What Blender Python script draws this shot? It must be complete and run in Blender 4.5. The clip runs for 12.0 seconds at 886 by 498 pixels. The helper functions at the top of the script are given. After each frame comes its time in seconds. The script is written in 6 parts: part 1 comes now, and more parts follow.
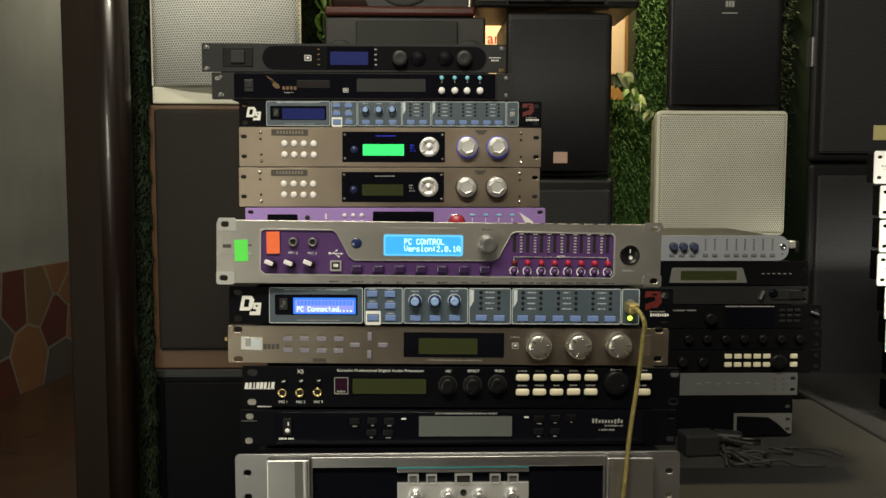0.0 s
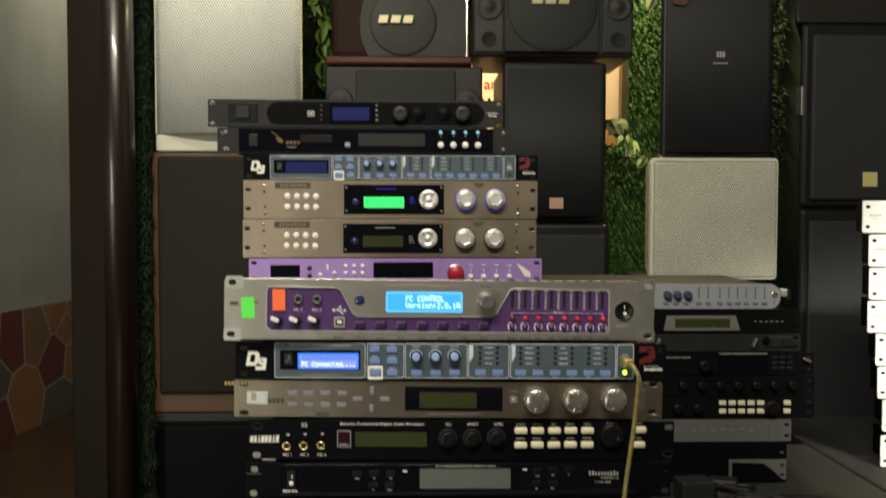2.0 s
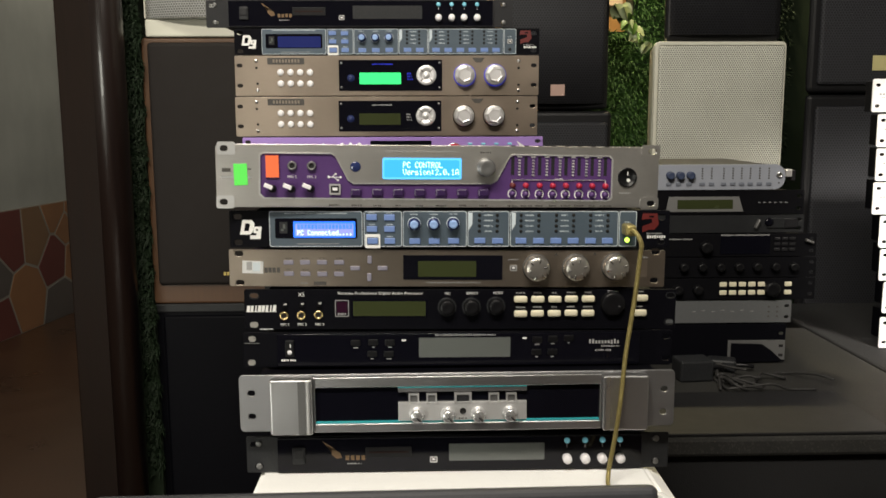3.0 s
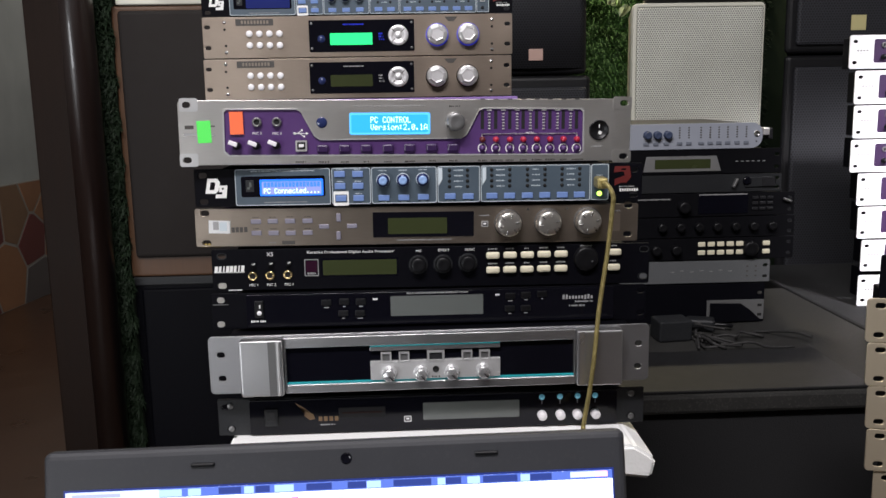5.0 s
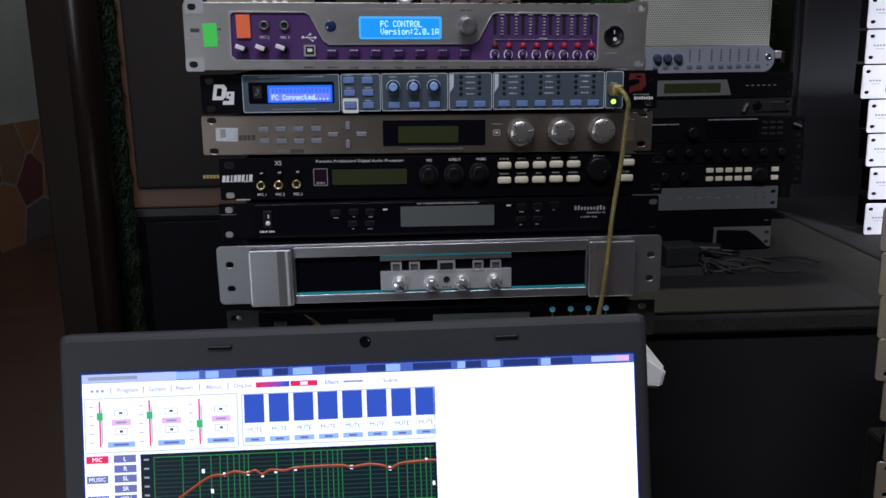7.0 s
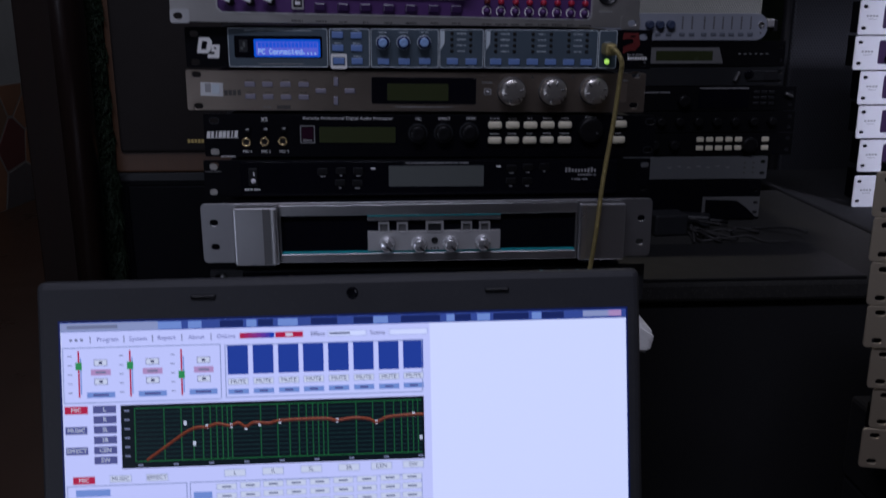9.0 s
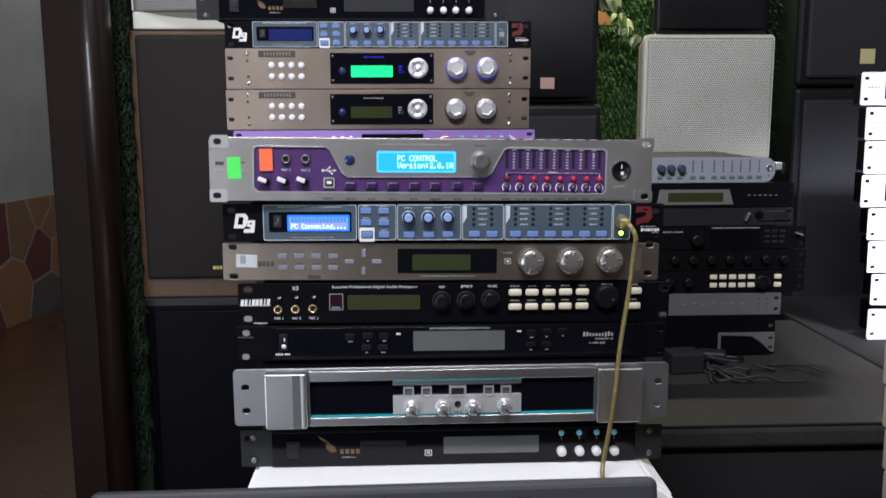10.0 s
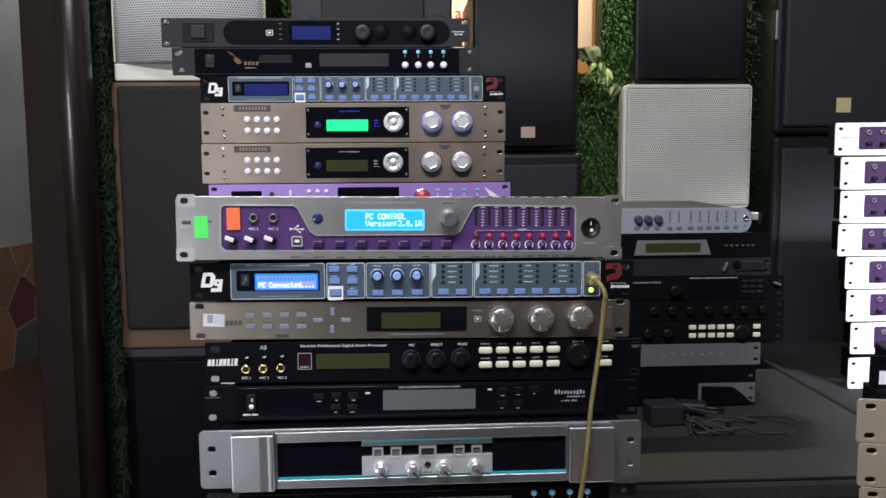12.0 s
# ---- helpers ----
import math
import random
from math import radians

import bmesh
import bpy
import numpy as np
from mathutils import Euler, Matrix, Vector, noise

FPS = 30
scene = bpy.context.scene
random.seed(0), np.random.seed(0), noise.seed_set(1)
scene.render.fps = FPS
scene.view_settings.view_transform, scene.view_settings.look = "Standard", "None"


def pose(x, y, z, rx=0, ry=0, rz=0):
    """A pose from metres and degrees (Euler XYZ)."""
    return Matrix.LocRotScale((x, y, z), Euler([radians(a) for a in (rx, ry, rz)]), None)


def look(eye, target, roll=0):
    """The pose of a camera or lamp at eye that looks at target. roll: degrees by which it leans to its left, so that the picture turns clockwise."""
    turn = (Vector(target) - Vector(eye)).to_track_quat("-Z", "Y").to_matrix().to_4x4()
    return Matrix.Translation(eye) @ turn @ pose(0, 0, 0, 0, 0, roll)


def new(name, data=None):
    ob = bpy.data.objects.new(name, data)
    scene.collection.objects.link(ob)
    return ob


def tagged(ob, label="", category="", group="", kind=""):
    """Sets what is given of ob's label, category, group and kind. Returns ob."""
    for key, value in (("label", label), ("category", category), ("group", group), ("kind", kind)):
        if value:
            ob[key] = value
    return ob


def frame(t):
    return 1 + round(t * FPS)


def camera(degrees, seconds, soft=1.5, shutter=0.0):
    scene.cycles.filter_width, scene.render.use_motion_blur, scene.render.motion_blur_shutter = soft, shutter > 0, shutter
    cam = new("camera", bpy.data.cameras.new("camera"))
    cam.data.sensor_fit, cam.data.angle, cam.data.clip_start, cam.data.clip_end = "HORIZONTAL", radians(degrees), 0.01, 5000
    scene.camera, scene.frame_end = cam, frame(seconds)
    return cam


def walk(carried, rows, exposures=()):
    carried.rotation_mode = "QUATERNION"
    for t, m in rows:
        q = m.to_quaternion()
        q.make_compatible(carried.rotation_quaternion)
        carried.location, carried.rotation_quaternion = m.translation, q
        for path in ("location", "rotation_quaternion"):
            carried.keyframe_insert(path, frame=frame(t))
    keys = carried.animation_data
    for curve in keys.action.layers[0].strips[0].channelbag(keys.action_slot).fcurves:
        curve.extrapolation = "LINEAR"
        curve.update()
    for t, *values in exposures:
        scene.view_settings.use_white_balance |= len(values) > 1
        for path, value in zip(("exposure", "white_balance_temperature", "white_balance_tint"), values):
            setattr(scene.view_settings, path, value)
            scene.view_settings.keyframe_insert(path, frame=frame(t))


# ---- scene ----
cam = camera(53.4, 12.0, shutter=0.5)
PATH = [
    (0, (-0.04, -0.948, 1.164), (0.005, 1.045, 0.998), 0.1),
    (0.5, (-0.042, -0.959, 1.165), (0.007, 1.034, 1.012), 0.0),
    (0.8, (-0.049, -0.961, 1.184), (-0.005, 1.032, 1.025), 0.3),
    (1, (-0.058, -0.964, 1.206), (-0.031, 1.032, 1.082), 0.3),
    (1.5, (-0.053, -0.985, 1.219), (-0.035, 1.015, 1.17), 0.1),
    (2, (-0.045, -0.979, 1.19), (0.008, 1.018, 1.105), 0.1),
    (2.2, (-0.049, -0.971, 1.179), (0.018, 1.021, 1.016), 0.3),
    (2.5, (-0.055, -0.96, 1.162), (0.004, 1.025, 0.923), 0.7),
    (3, (-0.043, -0.957, 1.145), (0.01, 1.02, 0.847), -0.2),
    (3.5, (-0.033, -0.953, 1.132), (0.027, 1.021, 0.814), -0.5),
    (3.7, (-0.031, -0.949, 1.132), (0.039, 1.021, 0.794), -0.7),
    (5.5, (-0.025, -0.947, 1.108), (0.058, 1.018, 0.744), -1.0),
    (6, (-0.031, -0.951, 1.091), (0.058, 1.004, 0.68), -0.7),
    (6.5, (-0.041, -0.946, 1.085), (0.039, 1.001, 0.634), -1.0),
    (8.5, (-0.033, -0.94, 1.059), (0.082, 0.994, 0.562), 0.1),
    (8.9, (-0.04, -0.935, 1.06), (0.079, 0.99, 0.53), 0.2),
    (9, (-0.042, -0.934, 1.061), (0.073, 0.993, 0.538), 0.1),
    (9.2, (-0.046, -0.938, 1.089), (0.062, 1.004, 0.625), 0.9),
    (9.5, (-0.051, -0.944, 1.128), (0.039, 1.013, 0.725), 0.7),
    (10, (-0.051, -0.956, 1.145), (0.031, 1.017, 0.832), -0.2),
    (10.5, (-0.05, -0.962, 1.152), (0.026, 1.018, 0.879), 0.1),
    (11, (-0.047, -0.962, 1.16), (0.028, 1.021, 0.912), 0.4),
    (11.5, (-0.033, -0.953, 1.159), (0.042, 1.032, 0.927), -1.0),
    (12, (-0.027, -0.95, 1.161), (0.077, 1.035, 0.943), -0.4),
]
EXPOSURES = [
    (0.0, -0.28, 8250, 0), (2.4, -0.24, 8350, 0), (3.0, 0.0, 7500, 6), (3.6, 0.0, 6900, 10), (5.5, -0.05, 6350, 13), (6.5, -0.75, 6000, 14),
    (8.5, -1.45, 5700, 18), (8.9, -1.95, 5500, 22), (9.12, -2.2, 5450, 24), (9.6, -0.6, 5950, 14), (10.0, -0.02, 6050, 13), (12.0, 0.0, 6100, 13),
]
walk(cam, [(t, look(eye, target, roll)) for t, eye, target, roll in PATH], EXPOSURES)

# ---- light ----
world = bpy.data.worlds.new("world")
world.use_nodes = True
world.node_tree.nodes["Background"].inputs[0].default_value = (0.6, 0.7, 1.0, 1)
world.node_tree.nodes["Background"].inputs[1].default_value = 0.02
scene.world = world


def area_lamp(name, at, target, size, size_y, watts, colour):
    data = bpy.data.lights.new(name, "AREA")
    data.shape, data.size, data.size_y, data.energy, data.color = "RECTANGLE", size, size_y, watts, colour
    ob = new(name, data)
    ob.matrix_basis = look(at, target)
    return ob


area_lamp("ceiling_tube_light", (-0.28, -1.20, 2.60), (0.05, 0.5, 1.0), 1.2, 0.16, 54, (1.0, 0.975, 0.985))
area_lamp("rear_tube_light", (-0.98, 0.25, 2.72), (-0.58, 1.34, 1.75), 0.9, 0.12, 5.0, (0.96, 1.0, 0.95)).data.spread = radians(110)
# added unseen fill, its narrow spread kept to the white amplifiers
area_lamp("white_stack_fill_light", (1.30, -0.55, 1.95), (1.22, 0.72, 0.92), 0.5, 0.12, 6.5, (1.0, 0.98, 1.0)).data.spread = radians(32)
area_lamp("shop_window_light", (-1.95, -2.98, 0.48), (-1.3, 0.0, 0.7), 0.9, 0.9, 36, (0.94, 0.98, 1.0))
area_lamp("corridor_light", (-1.60, 4.10, 2.7), (-2.1, 4.3, 1.3), 0.6, 0.6, 5.5, (1.0, 0.97, 0.92))
area_lamp("back_room_light", (0.45, 2.02, 2.6), (0.45, 2.1, 0.0), 0.5, 0.15, 26, (1.0, 0.76, 0.48))
area_lamp("display_spot_light", (0.60, 1.60, 2.40), (0.63, 1.84, 1.85), 0.25, 0.08, 34, (1.0, 0.88, 0.6))


# ---- materials ----
def mat(name, colour, rough=0.5, metal=0.0, vary=0.15, scale=30.0, stretch=(1, 1, 1), bump=0.0, bscale=200.0, glow=0.0, glow_colour=None, coat=0.0, dust=0.0, spec=0.5, smudge=0.0):
    m = bpy.data.materials.new(name)
    m.use_nodes = True
    nt = m.node_tree
    b = nt.nodes["Principled BSDF"]
    b.inputs["Roughness"].default_value, b.inputs["Metallic"].default_value = rough, metal
    b.inputs["Coat Weight"].default_value = coat
    b.inputs["Specular IOR Level"].default_value = spec
    co = nt.nodes.new("ShaderNodeTexCoord")
    mp = nt.nodes.new("ShaderNodeMapping")
    mp.inputs["Scale"].default_value = stretch
    nt.links.new(co.outputs["Object"], mp.inputs["Vector"])
    if vary:
        fine = nt.nodes.new("ShaderNodeTexNoise")
        fine.inputs["Scale"].default_value, fine.inputs["Detail"].default_value = scale, 6
        wide = nt.nodes.new("ShaderNodeTexNoise")
        wide.inputs["Scale"].default_value, wide.inputs["Detail"].default_value = smudge or max(2.0, scale * 0.08), 4
        add = nt.nodes.new("ShaderNodeMath")
        add.operation = "MULTIPLY_ADD"
        add.inputs[1].default_value = 0.5
        half = nt.nodes.new("ShaderNodeMath")
        half.operation = "MULTIPLY"
        half.inputs[1].default_value = 0.5
        ramp = nt.nodes.new("ShaderNodeMix")
        ramp.data_type = "RGBA"
        ramp.inputs[6].default_value = (*[c * (1 - vary) for c in colour], 1)
        ramp.inputs[7].default_value = (*[min(1, c * (1 + vary)) for c in colour], 1)
        nt.links.new(mp.outputs[0], fine.inputs["Vector"])
        nt.links.new(co.outputs["Object"], wide.inputs["Vector"])
        nt.links.new(wide.outputs[0], half.inputs[0])
        nt.links.new(fine.outputs[0], add.inputs[0])
        nt.links.new(half.outputs[0], add.inputs[2])
        nt.links.new(add.outputs[0], ramp.inputs[0])
        last = ramp.outputs[2]
        rr = nt.nodes.new("ShaderNodeMapRange")
        rr.inputs[3].default_value, rr.inputs[4].default_value = max(0.03, rough - 0.12), min(1, rough + 0.12)
        nt.links.new(add.outputs[0], rr.inputs[0])
        nt.links.new(rr.outputs[0], b.inputs["Roughness"])
        if dust:
            speck = nt.nodes.new("ShaderNodeTexNoise")
            speck.inputs["Scale"].default_value, speck.inputs["Detail"].default_value = 420, 3
            nt.links.new(co.outputs["Object"], speck.inputs["Vector"])
            sr = nt.nodes.new("ShaderNodeMapRange")
            sr.inputs[1].default_value, sr.inputs[2].default_value, sr.inputs[4].default_value = 0.56, 0.75, dust
            nt.links.new(speck.outputs[0], sr.inputs[0])
            dm = nt.nodes.new("ShaderNodeMix")
            dm.data_type = "RGBA"
            dm.inputs[7].default_value = (0.35, 0.33, 0.3, 1)
            nt.links.new(sr.outputs[0], dm.inputs[0])
            nt.links.new(last, dm.inputs[6])
            last = dm.outputs[2]
        nt.links.new(last, b.inputs["Base Color"])
    else:
        b.inputs["Base Color"].default_value = (*colour, 1)
    if bump:
        n = nt.nodes.new("ShaderNodeTexNoise")
        n.inputs["Scale"].default_value, n.inputs["Detail"].default_value = bscale, 4
        nt.links.new(mp.outputs[0], n.inputs["Vector"])
        bp = nt.nodes.new("ShaderNodeBump")
        bp.inputs["Strength"].default_value, bp.inputs["Distance"].default_value = bump, 0.002
        nt.links.new(n.outputs[0], bp.inputs["Height"])
        nt.links.new(bp.outputs[0], b.inputs["Normal"])
    if glow:
        b.inputs["Emission Color"].default_value = (*(glow_colour or colour), 1)
        b.inputs["Emission Strength"].default_value = glow
    return m


def mesh_grille(name, colour, hole, pitch, rough=0.45, metal=0.0):
    """Perforated sheet: staggered round holes at a real pitch in metres."""
    m = mat(name, colour, rough, metal, 0.0)
    nt = m.node_tree
    b = nt.nodes["Principled BSDF"]
    co = nt.nodes.new("ShaderNodeTexCoord")
    dist = []
    for shift in (0.0, 0.5):
        mp = nt.nodes.new("ShaderNodeMapping")
        mp.inputs["Scale"].default_value = (1 / pitch, 0, 1 / (pitch * 1.732))
        mp.inputs["Location"].default_value = (shift, 0, shift)
        fr = nt.nodes.new("ShaderNodeVectorMath")
        fr.operation = "FRACTION"
        sub = nt.nodes.new("ShaderNodeVectorMath")
        sub.operation = "SUBTRACT"
        sub.inputs[1].default_value = (0.5, 0, 0.5)
        mul = nt.nodes.new("ShaderNodeVectorMath")
        mul.operation = "MULTIPLY"
        mul.inputs[1].default_value = (1, 0, 1.732)
        le = nt.nodes.new("ShaderNodeVectorMath")
        le.operation = "LENGTH"
        nt.links.new(co.outputs["Object"], mp.inputs[0])
        nt.links.new(mp.outputs[0], fr.inputs[0])
        nt.links.new(fr.outputs[0], sub.inputs[0])
        nt.links.new(sub.outputs[0], mul.inputs[0])
        nt.links.new(mul.outputs[0], le.inputs[0])
        dist.append(le.outputs["Value"])
    mn = nt.nodes.new("ShaderNodeMath")
    mn.operation = "MINIMUM"
    nt.links.new(dist[0], mn.inputs[0])
    nt.links.new(dist[1], mn.inputs[1])
    st = nt.nodes.new("ShaderNodeMapRange")
    st.inputs[1].default_value, st.inputs[2].default_value = 0.24, 0.36
    nt.links.new(mn.outputs[0], st.inputs[0])
    soil = nt.nodes.new("ShaderNodeTexNoise")
    soil.inputs["Scale"].default_value, soil.inputs["Detail"].default_value = 9, 5
    nt.links.new(co.outputs["Object"], soil.inputs["Vector"])
    worn = nt.nodes.new("ShaderNodeMix")
    worn.data_type = "RGBA"
    worn.inputs[6].default_value = (*[c * 0.8 for c in colour], 1)
    worn.inputs[7].default_value = (*[min(1, c * 1.12) for c in colour], 1)
    nt.links.new(soil.outputs[0], worn.inputs[0])
    mix = nt.nodes.new("ShaderNodeMix")
    mix.data_type = "RGBA"
    mix.inputs[6].default_value = (*hole, 1)
    nt.links.new(st.outputs[0], mix.inputs[0])
    nt.links.new(worn.outputs[2], mix.inputs[7])
    nt.links.new(mix.outputs[2], b.inputs["Base Color"])
    bp = nt.nodes.new("ShaderNodeBump")
    bp.inputs["Strength"].default_value, bp.inputs["Distance"].default_value = 0.6, 0.001
    nt.links.new(st.outputs[0], bp.inputs["Height"])
    nt.links.new(bp.outputs[0], b.inputs["Normal"])
    return m


BRUSH = (6, 200, 260)
SILVER = mat("brushed_silver_aluminium", (0.70, 0.68, 0.655), 0.38, 0.95, 0.2, 10, BRUSH, 0.05, 12, smudge=16)
BRIGHT = mat("bare_aluminium", (0.78, 0.78, 0.78), 0.35, 0.7, 0.06, 40)
CHAMP = mat("champagne_aluminium", (0.345, 0.290, 0.240), 0.34, 0.92, 0.28, 8, BRUSH, 0.05, 12, smudge=18)
CHAMPD = mat("bronze_aluminium", (0.47, 0.385, 0.315), 0.34, 0.9, 0.24, 8, BRUSH, 0.05, 12, smudge=14)
AMPSIL = mat("satin_amplifier_aluminium", (0.60, 0.60, 0.61), 0.34, 0.95, 0.16, 10, BRUSH, 0.04, 12, smudge=14)
# amplifier aluminium darkened, as the flat ears reflect the dim room
AMPEAR = mat("dimmed_amplifier_ear_aluminium", (0.36, 0.36, 0.37), 0.42, 0.9, 0.16, 10, BRUSH, 0.04, 12, smudge=14)
# paler, less metallic version; the plate's caught ceiling light is in its colour
CTRLPLATE = mat("brightened_satin_control_plate", (0.60, 0.60, 0.60), 0.4, 0.5, 0.08, 10, BRUSH)
KNOBCONE = mat("spun_aluminium_knob", (0.86, 0.86, 0.87), 0.26, 0.85, 0.1, 60)
CHROME = mat("polished_chrome", (0.88, 0.88, 0.89), 0.2, 1.0, 0.04, 30)
GREYEAR = mat("grey_painted_steel", (0.0115, 0.0115, 0.0135), 0.45, 0.0, 0.2, 60, dust=0.03, spec=0.35)
BLACKP = mat("black_powder_coat", (0.0034, 0.0034, 0.0052), 0.45, 0.0, 0.3, 80, bump=0.1, bscale=900, dust=0.004, spec=0.06)
BLACKG = mat("black_gloss_acrylic", (0.004, 0.004, 0.007), 0.1, 0.0, 0.2, 20, dust=0.005, spec=0.25)
BLACKB = mat("black_plastic", (0.005, 0.005, 0.006), 0.38, 0.0, 0.2, 50, spec=0.3)
DARKG = mat("dark_grey_plastic", (0.017, 0.018, 0.020), 0.45, 0.0, 0.2, 60, dust=0.05, spec=0.3)
HOLE = mat("dark_hole", (0.004, 0.004, 0.004), 0.8, 0.0, 0.0)
PURPLE = mat("purple_panel", (0.078, 0.032, 0.135), 0.42, 0.1, 0.18, 30, dust=0.02, smudge=22)
LILAC = mat("lilac_anodised_panel", (0.40, 0.25, 0.64), 0.42, 0.3, 0.12, 12, BRUSH)
BLUEGREY = mat("blue_grey_panel", (0.066, 0.092, 0.118), 0.45, 0.1, 0.16, 40, dust=0.03, smudge=20)
PALELINE = mat("pale_line_print", (0.55, 0.62, 0.66), 0.5, 0.0, 0.05)
BLUEBTN = mat("blue_button_plastic", (0.15, 0.24, 0.50), 0.38, 0.0, 0.08)
BLUEKNOB = mat("blue_knob_plastic", (0.26, 0.40, 0.68), 0.36, 0.0, 0.08)
LAVBTN = mat("lavender_button_plastic", (0.21, 0.20, 0.25), 0.45, 0.0, 0.08)
IVORY = mat("ivory_button_plastic", (0.74, 0.69, 0.52), 0.45, 0.0, 0.06)
WHITEB = mat("white_button_plastic", (0.82, 0.80, 0.82), 0.4, 0.0, 0.05)
KNOBS = mat("silver_knob_metal", (0.66, 0.65, 0.65), 0.34, 0.6, 0.08, 60)
KNOBW = mat("pale_satin_knob_metal", (0.72, 0.71, 0.71), 0.3, 0.7, 0.06, 60)
KNOBH = mat("faceted_knob_metal", (0.80, 0.79, 0.80), 0.4, 0.6, 0.08, 60)
KNOBAF = mat("brushed_grey_knob", (0.60, 0.57, 0.53), 0.28, 0.88, 0.1, 60)
KNOBG = mat("grey_knob_metal", (0.20, 0.20, 0.20), 0.35, 0.6, 0.08, 60)
RED = mat("red_plastic", (0.42, 0.016, 0.045), 0.35, 0.0, 0.06)
REDLOGO = mat("dark_red_print", (0.11, 0.011, 0.010), 0.5, 0.0, 0.05)
WHITEP = mat("white_print", (0.8, 0.8, 0.78), 0.55, 0.0, 0.05)
GREYP = mat("grey_print", (0.32, 0.32, 0.32), 0.55, 0.0, 0.05)
DARKP = mat("dark_print", (0.06, 0.055, 0.05), 0.55, 0.0, 0.05)
GOLD = mat("gold_jack_ring", (0.72, 0.55, 0.28), 0.25, 1.0, 0.05)
COPPER = mat("copper_print", (0.17, 0.105, 0.055), 0.4, 0.4, 0.05)
GREENST = mat("fluorescent_green_paper_sticker", (0.10, 0.85, 0.12), 0.7, 0.0, 0.06, 40, glow=0.0)
ORANGEST = mat("fluorescent_orange_paper_sticker", (0.95, 0.17, 0.06), 0.7, 0.0, 0.06, 40)
OLIVE = mat("unlit_olive_lcd", (0.036, 0.044, 0.017), 0.25, 0.0, 0.1, 20, spec=0.35)
GREYLCD = mat("unlit_grey_lcd", (0.115, 0.125, 0.12), 0.22, 0.0, 0.06, 20)
DBLUELCD = mat("dim_blue_lcd", (0.006, 0.010, 0.07), 0.4, 0.0, 0.1, 20, glow=0.075, glow_colour=(0.02, 0.07, 0.7), spec=0.2)
BLUELCD = mat("lit_blue_lcd", (0.01, 0.06, 0.4), 0.3, 0.0, 0.0, glow=1.5, glow_colour=(0.015, 0.17, 1.0))
VIOLETLCD = mat("lit_violet_blue_lcd", (0.1, 0.1, 0.5), 0.3, 0.0, 0.0, glow=1.5, glow_colour=(0.20, 0.24, 1.0))
CYANEDGE = mat("lit_pale_azure_edge", (0.05, 0.25, 0.5), 0.3, 0.0, 0.0, glow=1.35, glow_colour=(0.07, 0.45, 1.0))
CYANLCD = mat("lit_azure_lcd", (0.02, 0.2, 0.5), 0.3, 0.0, 0.0, glow=1.18, glow_colour=(0.022, 0.36, 1.0))
LCDTEXT = mat("lit_lcd_characters", (0.6, 0.9, 1), 0.3, 0.0, 0.0, glow=2.2, glow_colour=(0.55, 0.9, 1.0))
GREENLCD = mat("lit_green_lcd", (0.02, 0.5, 0.15), 0.3, 0.0, 0.0, glow=1.0, glow_colour=(0.015, 0.80, 0.22))
BLUERING = mat("lit_blue_ring", (0.02, 0.03, 0.3), 0.3, 0.0, 0.0, glow=0.42, glow_colour=(0.02, 0.04, 1.0))
LEDBLUE = mat("pale_blue_lens", (0.18, 0.50, 0.62), 0.25, 0.0, 0.0, glow=0.15, glow_colour=(0.2, 0.6, 0.8))
LEDGREEN = mat("lit_yellow_green_led", (0.5, 0.9, 0.1), 0.3, 0.0, 0.0, glow=3.30, glow_colour=(0.55, 1.0, 0.12))
CYANSTRIP = mat("teal_acrylic_edge", (0.02, 0.32, 0.36), 0.3, 0.0, 0.06, 20)
IRBLUE = mat("dark_blue_lens", (0.02, 0.03, 0.10), 0.15, 0.0, 0.0)
WHITEENAMEL = mat("white_enamel_panel", (0.82, 0.82, 0.84), 0.4, 0.1, 0.05, 30)
GOLDPANEL = mat("pale_gold_panel", (0.50, 0.43, 0.32), 0.42, 0.55, 0.1, 10, BRUSH)
FOAM = mat("white_foam_slab", (0.94, 0.94, 0.92), 0.85, 0.0, 0.04, 60, bump=0.3, bscale=260)
BLACKCLOTH = mat("black_cloth", (0.010, 0.010, 0.011), 0.95, 0.0, 0.35, 120, bump=0.3, bscale=500)
GREYCLOTH = mat("dusty_grey_desk_laminate", (0.028, 0.0275, 0.026), 0.75, 0.0, 0.5, 25, bump=0.1, bscale=300, dust=0.12, spec=0.2, smudge=6)
# near-black colour for the sheet that imitates a shadow on the desk
SHADESHEET = mat("dark_shade_sheet", (0.011, 0.011, 0.012), 0.6, 0.0, 0.5, 30, bump=0.1, bscale=300, dust=0.03, spec=0.3, smudge=8)
LAPTOP = mat("dark_charcoal_laptop_plastic", (0.032, 0.033, 0.038), 0.5, 0.0, 0.15, 60, bump=0.08, bscale=1500, dust=0.02)
GOLDCABLE = mat("gold_braided_cable", (0.40, 0.33, 0.13), 0.38, 0.6, 0.55, 220, (1, 1, 0.5), 0.8, 420)
DARKWOOD = mat("dark_stained_gloss_wood", (0.012, 0.0065, 0.0045), 0.5, 0.0, 0.55, 14, (8, 8, 0.5), 0.08, 40, spec=0.12)
MOULDWOOD = mat("dark_lacquered_moulding_wood", (0.014, 0.008, 0.007), 0.3, 0.0, 0.5, 14, (8, 8, 0.5), 0.06, 40, coat=0.4, spec=0.6)
WALNUT = mat("brown_walnut_veneer", (0.105, 0.052, 0.026), 0.5, 0.0, 0.35, 14, (10, 10, 0.8), 0.05, 60)
